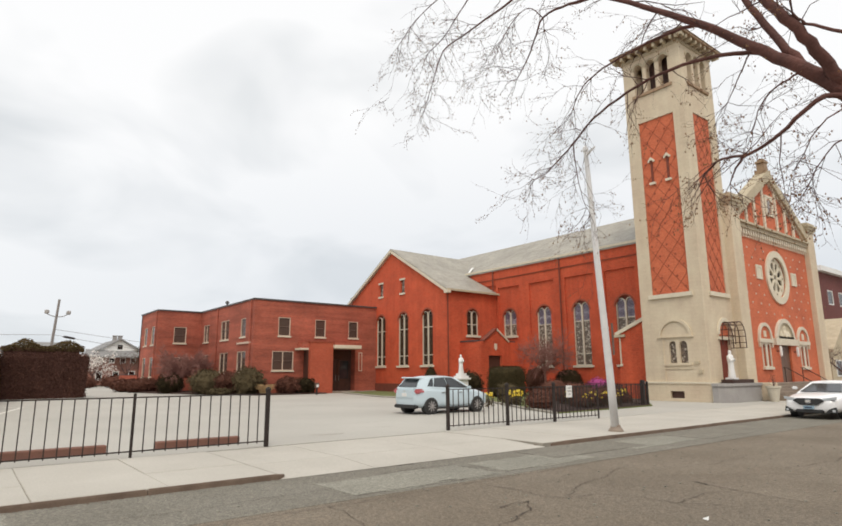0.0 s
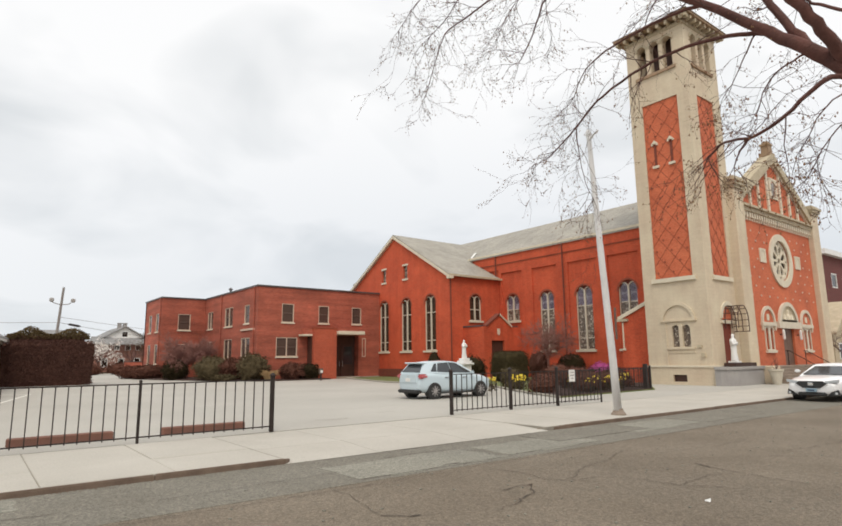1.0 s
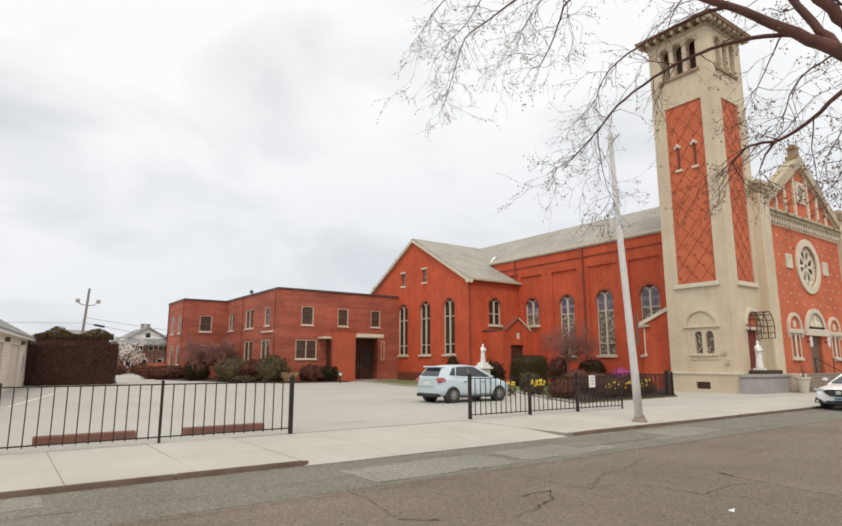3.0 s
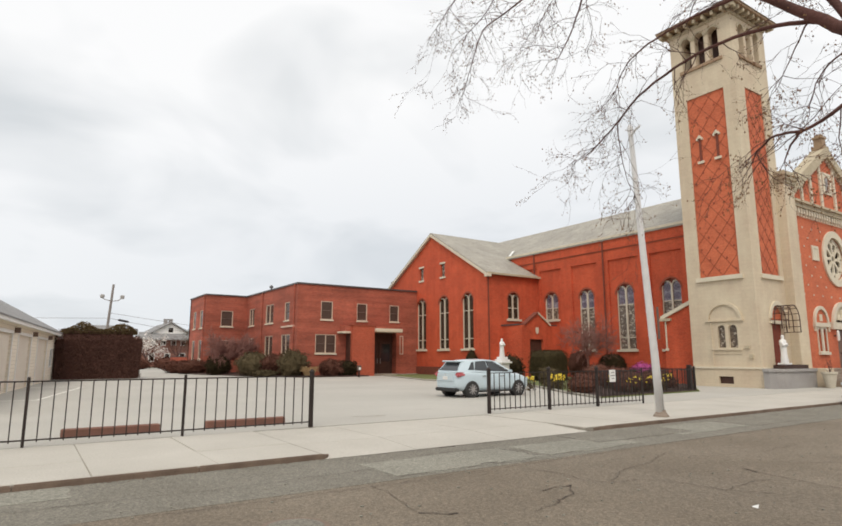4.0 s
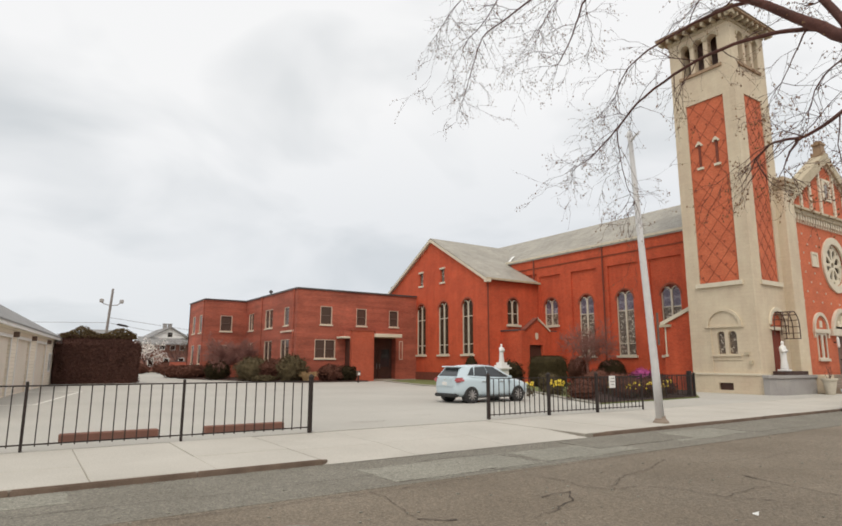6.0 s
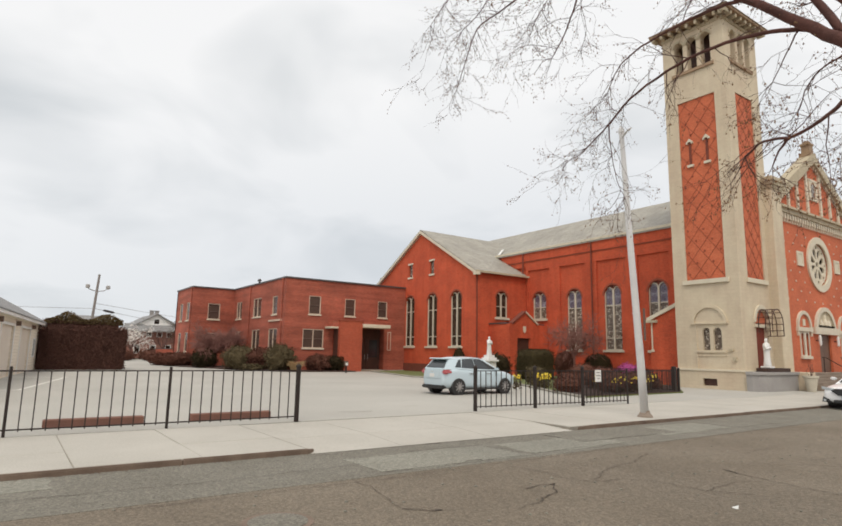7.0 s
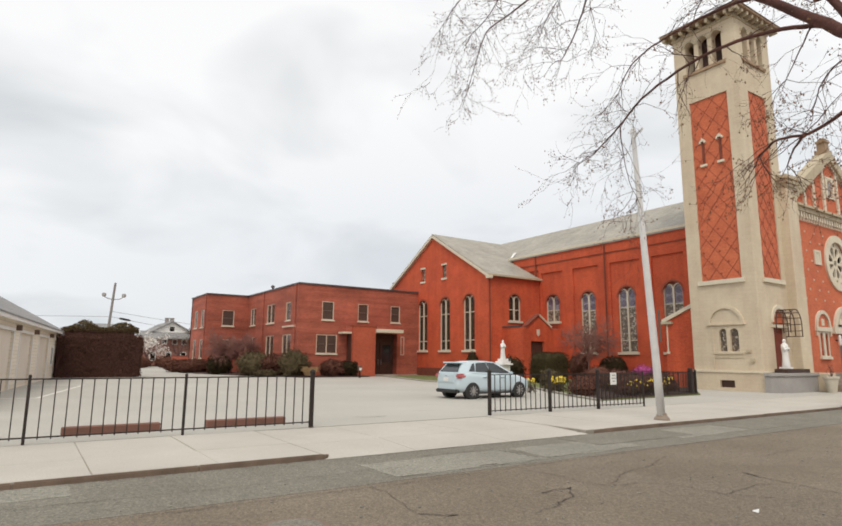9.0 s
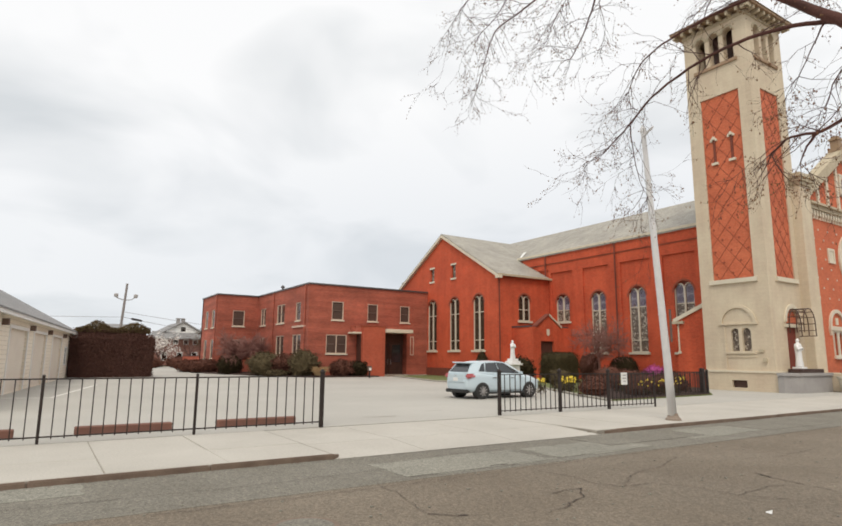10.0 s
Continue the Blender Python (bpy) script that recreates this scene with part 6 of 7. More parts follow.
shrub("broad clipped box shrub in the church garden", 29.2, 28.0, 1.15, 1.0, 2.05, "shrub_box", 1, 3000, 0.045, 6.0, lumps=0.05, fuzz=1.03)
shrub("round clipped evergreen against the church wall", 34.9, 27.3, 1.0, 1.0, 1.85, "shrub", 2, 1500, 0.05, lumps=0.08, fuzz=1.04)
shrub("dark evergreen shrub beside the bare tree", 33.3, 29.0, 0.75, 0.75, 2.0, "shrub_red", 3, 1000, 0.05, lumps=0.15, fuzz=1.06)
shrub("pink azalea in full flower", 33.2, 23.6, 0.85, 0.85, 1.15, "pink", 4, 900, 0.06)
shrub("small cone-shaped evergreen by the transept", 30.0, 37.2, 0.62, 0.62, 2.2, "shrub", 5, 900, 0.05, 1.5, lumps=0.1, fuzz=1.05)
shrub("dark rounded shrub behind the statue", 28.6, 31.0, 0.95, 0.8, 1.65, "shrub", 6, 900, 0.06)
shrub("olive shrub beside the garden lawn", 23.6, 22.6, 0.55, 0.5, 1.05, "shrub_olive", 7, 700, 0.05)
for k, (x, y, r, h) in enumerate(((20.4, 17.6, 0.55, 0.7), (21.6, 18.6, 0.6, 0.85), (23.3, 17.2, 0.75, 0.95), (24.4, 18.9, 0.9, 1.1), (25.6, 17.6, 0.7, 0.9), (22.3, 16.7, 0.5, 0.6), (28.6, 19.4, 0.8, 0.9), (27.4, 18.2, 0.5, 0.6), (26.2, 21.5, 0.9, 1.2))):
    shrub("low reddish-brown shrub in the mulch bed", x, y, r, r, h, "shrub_red", 20 + k, 600, 0.05)


def daffodils(x, y, n, spread, seed):
    d = thing("daffodil_clump", (x, y, 0.08), "clump of yellow daffodils in the garden bed", "flowers", "daffodil clumps in the garden")
    rnd = random.Random(seed)
    bm, heads = bmesh.new(), bmesh.new()
    for k in range(n):
        a, q = rnd.uniform(0, 6.28), spread * math.sqrt(rnd.random())
        px, py, h = x + q * math.cos(a), y + q * math.sin(a) * 0.6, rnd.uniform(0.45, 0.75)
        tube(bm, [(px, py, 0.05), (px + rnd.uniform(-0.05, 0.05), py, h)], 0.006, 3)
        tube(heads, [(px, py, h), (px - 0.03, py - 0.04, h + 0.02), (px - 0.05, py - 0.07, h + 0.02)], [0.015, 0.045, 0.035], 6)
    tagged(part("stem_growth", bm, "shrub_olive", d), kind="stuff")
    tagged(part("bloom_heads", heads, "yellow", d), kind="stuff")
    v, f = leaves(rnd, n * 4, lambda r: (x + r.gauss(0, spread * 0.5), y + r.gauss(0, spread * 0.3), r.uniform(0.08, 0.4)), 0.09)
    tagged(mesh_of("blade_growth", v, f, "shrub_olive", d), kind="stuff")


daffodils(21.75, 20.4, 46, 0.55, 1)
daffodils(19.9, 20.3, 12, 0.25, 2)
for k, (x, y, n) in enumerate(((22.2, 16.3, 9), (23.4, 16.5, 10), (24.3, 16.7, 9), (25.2, 16.9, 12), (25.9, 17.3, 8), (28.0, 18.6, 12), (29.2, 19.2, 9), (23.0, 17.9, 12), (24.2, 18.2, 10))):
    daffodils(x, y, n, 0.4, 10 + k)
bare_tree("small bare spreading tree against the church wall", 33.0, 27.9, 4.9, 1.7, 5, "twig_red", depth=4, r=0.08, kids=(6, 8), fork=0.42, limbs=9, least=0.010)

# beds along the annex
for k, (lab, x, y, r, h, mt) in enumerate((
        ("dark green rounded shrub along the brick wing", 16.3, 50.0, 1.35, 2.0, "shrub_olive"),
        ("dark reddish shrub along the brick wing", 17.6, 48.2, 1.1, 1.8, "shrub_red"),
        ("tall olive shrub at the corner of the brick wing", 18.3, 46.0, 1.15, 2.1, "shrub_olive"),
        ("low dark shrub under the annex window", 21.2, 44.9, 0.95, 1.35, "shrub_red"),
        ("low dark shrub under the annex window", 22.6, 44.9, 0.9, 1.25, "shrub"),
        ("low barberry bush at the far end of the wing", 13.6, 60.0, 1.4, 1.3, "shrub_red"),
        ("low barberry bush at the far end of the wing", 12.9, 63.5, 1.3, 1.2, "shrub_red"),
        ("dark shrub behind the bare red tree", 14.6, 54.5, 1.0, 1.6, "shrub"),
        ("low creeping juniper at the bed edge", 16.5, 47.5, 0.9, 0.5, "shrub_olive"),
)):
    shrub(lab, x, y, r, r * 0.9, h, mt, 40 + k, 1100, 0.085)
tuft = thing("grass_tuft", (19.1, 44.6, 0), "dry straw-coloured ornamental grass tuft", "grass")
rnd = random.Random(8)
bm = bmesh.new()
for k in range(260):
    a, q = rnd.uniform(0, 6.28), rnd.uniform(0.0, 0.35)
    l = rnd.uniform(0.45, 0.85)
    tube(bm, [(19.1 + q * math.cos(a), 44.6 + q * math.sin(a), 0.05), (19.1 + (q + 0.25) * math.cos(a), 44.6 + (q + 0.25) * math.sin(a), l), (19.1 + (q + 0.5) * math.cos(a), 44.6 + (q + 0.5) * math.sin(a), l * 1.0)], [0.016, 0.012, 0.004], 3)
part("blades", bm, "dry_grass", tuft)
bare_tree("bare reddish tree with dense fine twigs", 15.8, 55.5, 4.3, 2.4, 9, "twig_red", depth=4, r=0.13, kids=(7, 9), fork=0.36, limbs=11, least=0.017)

# tall hedge beside the garage
hedge = thing("hedge", (4.6, 50.6, 0), "tall dense brown-green clipped hedge with ragged top growth", "hedge")
bm = soft_box(1.7, 7.35, 49.6, 51.6, -0.6, 3.45, 0.55, 3)
bmesh.ops.subdivide_edges(bm, edges=bm.edges[:], cuts=4, use_grid_fill=True)
for v in bm.verts:
    v.co += Vector((0.12, 0.12, 0.1)) * noise.noise(v.co * 0.9)
part("core", bm, "hedge", hedge)


def hedge_face(rnd):
    k = rnd.random()
    if k < 0.72:
        p = (rnd.uniform(1.7, 7.2), 49.55, rnd.uniform(0.05, 3.2))
    elif k < 0.86:
        p = (7.36, rnd.uniform(49.9, 51.4), rnd.uniform(0.05, 3.0))
    else:
        p = (rnd.uniform(1.9, 6.9), rnd.uniform(49.9, 51.4), 3.47)
    v = Vector(p)
    return v + Vector((0.12, 0.12, 0.1)) * noise.noise(v * 0.9) + Vector((rnd.gauss(0, 0.05), rnd.gauss(0, 0.05), rnd.gauss(0, 0.05)))


v, f = leaves(random.Random(4), 22000, hedge_face, 0.055)
mesh_of("foliage", v, f, "hedge", hedge)


def hedge_top(rnd):
    x = rnd.uniform(2.0, 7.1)
    # two shaggy humps rise from the clipped top
    rise = 0.18 + 0.62 * math.exp(-((x - 3.4) / 0.75) ** 2) + 0.55 * math.exp(-((x - 6.0) / 0.8) ** 2)
    return (x, rnd.uniform(49.8, 51.4), 3.35 + rnd.random() ** 1.3 * (rise + 0.1))


v, f = leaves(random.Random(5), 6500, hedge_top, 0.07)
mesh_of("top_growth", v, f, "hedge_top", hedge)

# ---- statues and urn ----


def robed_figure(bm, x, y, z, h, n=14):
    """A plain draped standing form with a bowed veiled head and joined front folds."""
    prof = ((0.0, 0.145), (0.05, 0.15), (0.3, 0.12), (0.55, 0.115), (0.68, 0.13), (0.78, 0.125), (0.83, 0.07), (0.86, 0.05), (0.9, 0.062), (0.95, 0.06), (0.99, 0.03))
    rings = []
    for t, r in prof:
        ring = []
        for j in range(n):
            a = 2 * math.pi * j / n
            fold = 1 + (0.07 * math.sin(a * 5 + t * 3) if t < 0.8 else 0)
            ring.append(bm.verts.new((x + h * r * fold * math.cos(a) * 1.05, y + h * r * fold * 0.8 * math.sin(a), z + h * t)))
        rings.append(ring)
    for a, b in zip(rings, rings[1:]):
        for j in range(n):
            bm.faces.new((a[j], a[(j + 1) % n], b[(j + 1) % n], b[j]))
    bm.faces.new(rings[0][::-1])
    bm.faces.new(rings[-1])
    for s in (-1, 1):
        tube(bm, [(x + s * 0.12 * h, y, z + 0.76 * h), (x + s * 0.14 * h, y - 0.06 * h, z + 0.6 * h), (x + s * 0.02 * h, y - 0.13 * h, z + 0.66 * h)], [0.045 * h, 0.045 * h, 0.03 * h], 8)
    return bm


def plain_mesh(name, bm, mat, at, label, category):
    ob = part(name, bm, mat, None)
    ob.data.transform(Matrix.Translation(-Vector(at)))
    ob.location = at
    ob.data.polygons.foreach_set("use_smooth", [True] * len(ob.data.polygons))
    return tagged(ob, label, category)


SX, SY = 26.0, 29.05
plain_mesh("statue", robed_figure(bmesh.new(), SX, SY, 1.62, 1.22), "statue", (SX, SY, 1.62), "white draped garden statue on a stepped pedestal", "statue")
ped = thing("pedestal", (SX, SY, 0), "white stepped stone pedestal in the church garden", "pedestal")
for r, a, b in ((0.5, 0.04, 0.3), (0.33, 0.3, 1.2), (0.46, 1.2, 1.32), (0.36, 1.32, 1.45), (0.26, 1.45, 1.62)):
    part("tier", soft_box(SX - r, SX + r, SY - r, SY + r, a, b, 0.02), "statue", ped)
# planter in front of the tower niche, with its statue
planter = thing("stone_planter", (33.8, 15.0, 0), "grey stone planter with rounded corners before the tower", "planter")
pts = [(35.65, 15.4), (35.65, 14.55), (32.6, 14.55), (32.2, 14.62), (31.85, 14.82), (31.7, 15.1), (31.7, 15.4)]
part("body", plate(bmesh.new(), lambda u, v, d: (u, v, d), pts, [], 0.0, 0.86), "grey_stone", planter)
pts = [(35.72, 15.4), (35.72, 14.48), (32.58, 14.48), (32.15, 14.55), (31.78, 14.78), (31.63, 15.08), (31.63, 15.4)]
part("rim", plate(bmesh.new(), lambda u, v, d: (u, v, d), pts, [], 0.86, 1.0), "grey_stone", planter)
part("soil", boxes((32.7, 35.3, 14.75, 15.35, 1.0, 1.2)), "mulch", planter)
plain_mesh("statue", robed_figure(bmesh.new(), 33.45, 15.1, 1.3, 1.5), "statue", (33.45, 15.1, 1.3), "white draped statue standing on the planter", "statue")
part("plinth", soft_box(33.18, 33.72, 14.85, 15.35, 1.2, 1.3, 0.02), "statue", planter)
trellis = thing("iron_trellis", (35.0, 14.9, 2.9), "rusty arched iron trellis over the statue", "trellis")
for y in (14.75, 15.1, 15.45):
    pts = [(33.55, y, 3.1)] + [(34.2 + 0.65 * math.cos(math.pi - math.pi * k / 10), y, 3.6 + 0.8 * math.sin(math.pi * k / 10)) for k in range(11)] + [(34.85, y, 2.95)]
    part("hoop", tube(bmesh.new(), pts, 0.028, 5), "dark_wood", trellis)
for k in range(8):
    a = math.pi * k / 7
    x, z = 34.2 + 0.65 * math.cos(a), 3.6 + 0.8 * math.sin(a)
    part("crossbar", tube(bmesh.new(), [(x, 14.72, z), (x, 15.6, z)], 0.022, 5), "dark_wood", trellis)
for z in (2.95, 3.25):
    part("crossbar", tube(bmesh.new(), [(34.85, 14.72, z), (34.85, 15.6, z)], 0.022, 5), "dark_wood", trellis)
urn = thing("stone_urn", (35.2, 13.75, 0), "tapered pale stone plant urn by the steps", "urn")
part("bowl", lathe(bmesh.new(), [(0.2, 0.0), (0.22, 0.08), (0.33, 0.7), (0.38, 0.74), (0.38, 0.84), (0.3, 0.84), (0.28, 0.7)], 35.2, 13.75, 16), "pot", urn)
bm = bmesh.new()
rnd = random.Random(2)
for k in range(7):
    tube(bm, [(35.2, 13.75, 0.7), (35.2 + rnd.uniform(-0.25, 0.45), 13.75 + rnd.uniform(-0.2, 0.2), 1.1), (35.2 + rnd.uniform(-0.3, 0.6), 13.75, 1.45)], [0.015, 0.01, 0.004], 4)
part("bare_stem", bm, "twig", urn)
marker = thing("ground_sign", (22.3, 42.0, 0), "small dark sign box with a white panel by the lawn", "sign")
part("post", tube(bmesh.new(), [(22.3, 42.0, 0), (22.3, 42.0, 0.7)], 0.07, 6), "iron", marker)
part("box", soft_box(22.14, 22.46, 41.9, 42.1, 0.55, 0.95, 0.02), "sash_rail", marker)

part("panel", boxes((22.2, 22.4, 41.885, 41.898, 0.6, 0.8)), "white", marker)

# ---- garage row ----
garage = thing("garage", (-4, 38, 0), "low pale garage row with white doors and a grey roof", "garage")
GA, GL, GW = math.atan2(0.1357, 1), 32.0, 8.0
GM = Matrix.Translation((1.86, 51.4, 0)) @ Matrix.Rotation(-GA, 4, "Z")  # far east corner; the wall runs towards -y


def gpart(name, bm, mat, parent=None, label=""):
    bm.transform(GM)
    return part(name, bm, mat, parent or garage, label)


GE = lambda u, v, d: (-d, -u, v)
doors = [(5.8, 10.0), (12.6, 16.6), (18.4, 22.4), (24.6, 28.6)]
small = (2.6, 3.9)
gpart("wall", plate(bmesh.new(), GE, rect(0, GL, 0, 3.2), [rect(a, b, 0.02, 2.7) for a, b in doors] + [rect(*small, 0.9, 2.2)], 0, 0.2), "siding")
gpart("wall", boxes((-GW, -0.2, -0.2, 0, 0, 3.2), (-GW, -0.2, -GL, -GL + 0.2, 0, 3.2), (-GW, -GW + 0.2, -GL + 0.2, -0.2, 0, 3.2)), "siding")
for a, b in doors:
    d = gpart("garage_door", boxes((-0.16, -0.1, -b, -a, 0.02, 2.7)), "garage_door", label="pale panelled garage door")
    for r in range(4):
        gpart("door_panel", boxes((-0.1, -0.085, -b + 0.12, -a - 0.12, 0.12 + r * 0.65, 0.62 + r * 0.65)), "garage_door", d)
    gpart("door_frame", boxes((-0.02, 0.04, -a, -a + 0.14, 0, 2.84), (-0.02, 0.04, -b - 0.14, -b, 0, 2.84), (-0.02, 0.04, -b, -a, 2.7, 2.84)), "white", d)
    gpart("wall_lamp", boxes((0.0, 0.22, -a + 0.55, -a + 0.8, 2.75, 3.0)), "sash_rail", label="small brown wall lamp")
gpart("window", plate(bmesh.new(), GE, rect(*small, 0.9, 2.2), [rect(small[0] + 0.1, small[1] - 0.1, 1.0, 2.1)], -0.03, 0.1), "white")
gpart("pane", plate(bmesh.new(), GE, rect(small[0] + 0.1, small[1] - 0.1, 1.0, 2.1), [], 0.04, 0.05), "glass")
gpart("fascia", boxes((0.35, 0.42, -GL - 0.4, 0.42, 3.1, 3.32), (-GW - 0.4, 0.35, 0.35, 0.42, 3.1, 3.32)), "white")
gpart("soffit", boxes((-GW, 0.35, -GL - 0.4, 0.35, 3.2, 3.24)), "white")
rz = 3.3 + 2.6
c = [(0.45, 0.45, 3.32), (0.45, -GL - 0.45, 3.32), (-GW / 2, -GL - 0.45, rz), (-GW / 2, -GW / 2 + 0.4, rz), (-GW - 0.45, -GL - 0.45, 3.32), (-GW - 0.45, 0.45, 3.32)]
gpart("roof", slab([c[0], c[3], c[2], c[1]], 0.08), "shingle")
gpart("roof", slab([c[5], c[3], c[0]], 0.08), "shingle")
gpart("roof", slab([c[4], c[2], c[3], c[5]], 0.08), "shingle")

# ---- distance ----
up = thing("utility_pole", (7.3, 75, 0), "leaning grey wooden utility pole with two floodlights", "utility pole")
part("mast", tube(bmesh.new(), [(7.15, 75, 0), (7.7, 75, 9.9)], [0.17, 0.12], 8), "wood_pole", up)
part("crossarm", tube(bmesh.new(), [(6.7, 75, 8.25), (7.0, 75, 8.1), (7.6, 75, 7.95), (8.3, 75, 8.05), (8.6, 75, 8.3)], 0.045, 6), "wood_pole", up)
for x in (6.65, 8.7):
    part("floodlight", soft_box(x - 0.22, x + 0.22, 74.8, 75.15, 8.25, 8.7, 0.1), "grey_stone", up, "weathered grey floodlight")
for x0, y0, z0, x1, y1, z1, sag in ((-40, 75, 5.4, 7.52, 75, 6.0, 0.25), (7.52, 75, 6.6, 60, 95, 4.0, 0.8), (7.5, 75, 6.0, 40, 105, 4.6, 0.6)):
    w = thing("overhead_wire", (x0, y0, z0), "thin dark overhead wire strung from the pole", "wire", "overhead wires")
    pts = [(x0 + (x1 - x0) * t, y0 + (y1 - y0) * t, z0 + (z1 - z0) * t - sag * 4 * t * (1 - t)) for t in (q / 12 for q in range(13))]
    part("wire", tube(bmesh.new(), pts, 0.025, 4), "wood_pole", w)
tf = thing("cable_box", (9.6, 76.5, 5.9), "dark splice case hanging on the wire", "cable box")
part("case", tube(bmesh.new(), [(8.5, 75.9, 5.88), (8.7, 76, 5.87), (9.7, 77, 5.76), (9.9, 77.2, 5.74)], [0.04, 0.13, 0.13, 0.04], 8), "iron", tf)

house = thing("far_house", (20, 115, 0), "distant brick house with a white gable and grey roof", "house")
HF = on("S", 110)
part("wall", plate(bmesh.new(), HF, rect(14.5, 29, 0, 4.9), [rect(a, a + 0.9, 3.6, 4.5) for a in (17.6, 19.3, 21.0, 22.6)] + [rect(a, a + 1.0, 0.8, 2.3) for a in (17.5, 20, 22.5)], 0, 0.3), "brick_far", house)
part("wall", boxes((14.5, 14.8, 110.3, 124, 0, 4.9), (14.8, 29, 123.7, 124, 0, 4.9), (28.7, 29, 110.3, 123.7, 0, 4.9)), "brick_far", house)
for a in (17.6, 19.3, 21.0, 22.6):
    w = part("window", plate(bmesh.new(), HF, rect(a, a + 0.9, 3.6, 4.5), [rect(a + 0.1, a + 0.8, 3.7, 4.4)], -0.05, 0.1), "white", house)
    part("pane", plate(bmesh.new(), HF, rect(a + 0.1, a + 0.8, 3.7, 4.4), [], 0.04, 0.06), "glass", w)
for a in (17.5, 20, 22.5):
    w = part("window", plate(bmesh.new(), HF, rect(a, a + 1.0, 0.8, 2.3), [rect(a + 0.1, a + 0.9, 0.9, 2.2)], -0.05, 0.1), "white", house)
    part("pane", plate(bmesh.new(), HF, rect(a + 0.1, a + 0.9, 0.9, 2.2), [], 0.04, 0.06), "glass", w)
part("porch_roof", slab([(15.8, 108.6, 4.7), (25.5, 108.6, 4.7), (25.5, 110.5, 5.9), (15.8, 110.5, 5.9)], 0.2), "shingle", house)
part("gable", plate(bmesh.new(), on("S", 110.2), [(16.4, 4.9), (25.6, 4.9), (20.9, 7.5)], [rect(20.5, 21.3, 5.9, 6.7)], 0, 0.3), "white", house, "white boarded gable")
part("gable_window", plate(bmesh.new(), on("S", 110.2), rect(20.5, 21.3, 5.9, 6.7), [], 0.1, 0.14), "glass", house)
part("roof", slab([(15.7, 109.8, 4.75), (20.9, 109.8, 7.75), (20.9, 124, 7.75), (15.7, 124, 4.75)], 0.2), "shingle", house)
part("roof", slab([(20.9, 109.8, 7.75), (26.2, 109.8, 4.75), (26.2, 124, 4.75), (20.9, 124, 7.75)], 0.2), "shingle", house)
for x in (20.5, 21.35):
    part("chimney", boxes((x - 0.3, x + 0.3, 113, 113.6, 7.0, 8.3), (x - 0.36, x + 0.36, 112.9, 113.7, 8.3, 8.42)), "grey_stone", house)
wing = thing("far_house", (12, 118, 0), "distant grey-roofed brick house", "house")
part("wall", boxes((8, 14.3, 113, 122, 0, 5.2)), "brick_far", wing)
part("roof", slab([(7.6, 112.6, 5.2), (14.4, 112.6, 5.2), (14.4, 117.5, 7.2), (7.6, 117.5, 7.2)], 0.2), "shingle", wing)
part("roof", slab([(7.6, 117.5, 7.2), (14.4, 117.5, 7.2), (14.4, 122.4, 5.2), (7.6, 122.4, 5.2)], 0.2), "shingle", wing)
bt, tips = bare_tree("small tree covered in white spring blossom", 14.0, 90, 5.2, 1.6, 14, depth=4, r=0.12, kids=(3, 5), fork=0.3, limbs=7)
rnd = random.Random(6)
v, f = leaves(rnd, 1500, lambda r: tips[r.randrange(len(tips))] + Vector((r.gauss(0, 0.12), r.gauss(0, 0.12), r.gauss(0, 0.12))), 0.11)
mesh_of("blossom", v, f, "blossom", bt)
bare_tree("bare street tree before the far houses", 19.2, 95, 6.0, 1.2, 15, depth=4, r=0.14, kids=(3, 4))
t2, tips = bare_tree("young tree with first pale green leaves", 23.0, 98, 6.5, 1.3, 16, depth=4, r=0.14, kids=(3, 4))
v, f = leaves(rnd, 900, lambda r: tips[r.randrange(len(tips))] + Vector((r.gauss(0, 0.15), r.gauss(0, 0.15), r.gauss(0, 0.15))), 0.12)
mesh_of("young_leaves", v, f, "shrub_olive", t2)
for k, (x, y, r, h) in enumerate(((9.5, 84, 1.8, 2.0), (16, 86, 1.6, 1.5), (18.5, 82, 1.3, 1.2), (12.5, 86, 1.4, 1.3))):
    shrub("low brown hedge along the far edge of the lot", x, y, r, 1.0, h, "shrub_red", 80 + k, 500, 0.12)
lowwall = thing("brick_wall", (14.2, 80, 0), "low red brick wall by the far drive", "wall")
part("wall", boxes((15.4, 19.5, 80, 80.35, 0, 1.6)), "brick_annex", lowwall)
part("coping", boxes((15.3, 19.6, 79.95, 80.4, 1.6, 1.7)), "coping", lowwall)
# tree-line and roofs that close the far horizon
far = thing("far_woods", (0, 260, 0), "low grey-brown band of distant trees", "trees", kind="stuff")


def far_pick(rnd):
    x = rnd.uniform(-260, 420)
    h = 7 + 5 * noise.noise(Vector((x * 0.03, 0, 0)))
    return (x, 260 + rnd.uniform(-8, 8) - 0.35 * abs(x), rnd.random() * max(3, h))


v, f = leaves(random.Random(7), 9000, far_pick, 1.3)
mesh_of("foliage", v, f, "shrub_red", far)

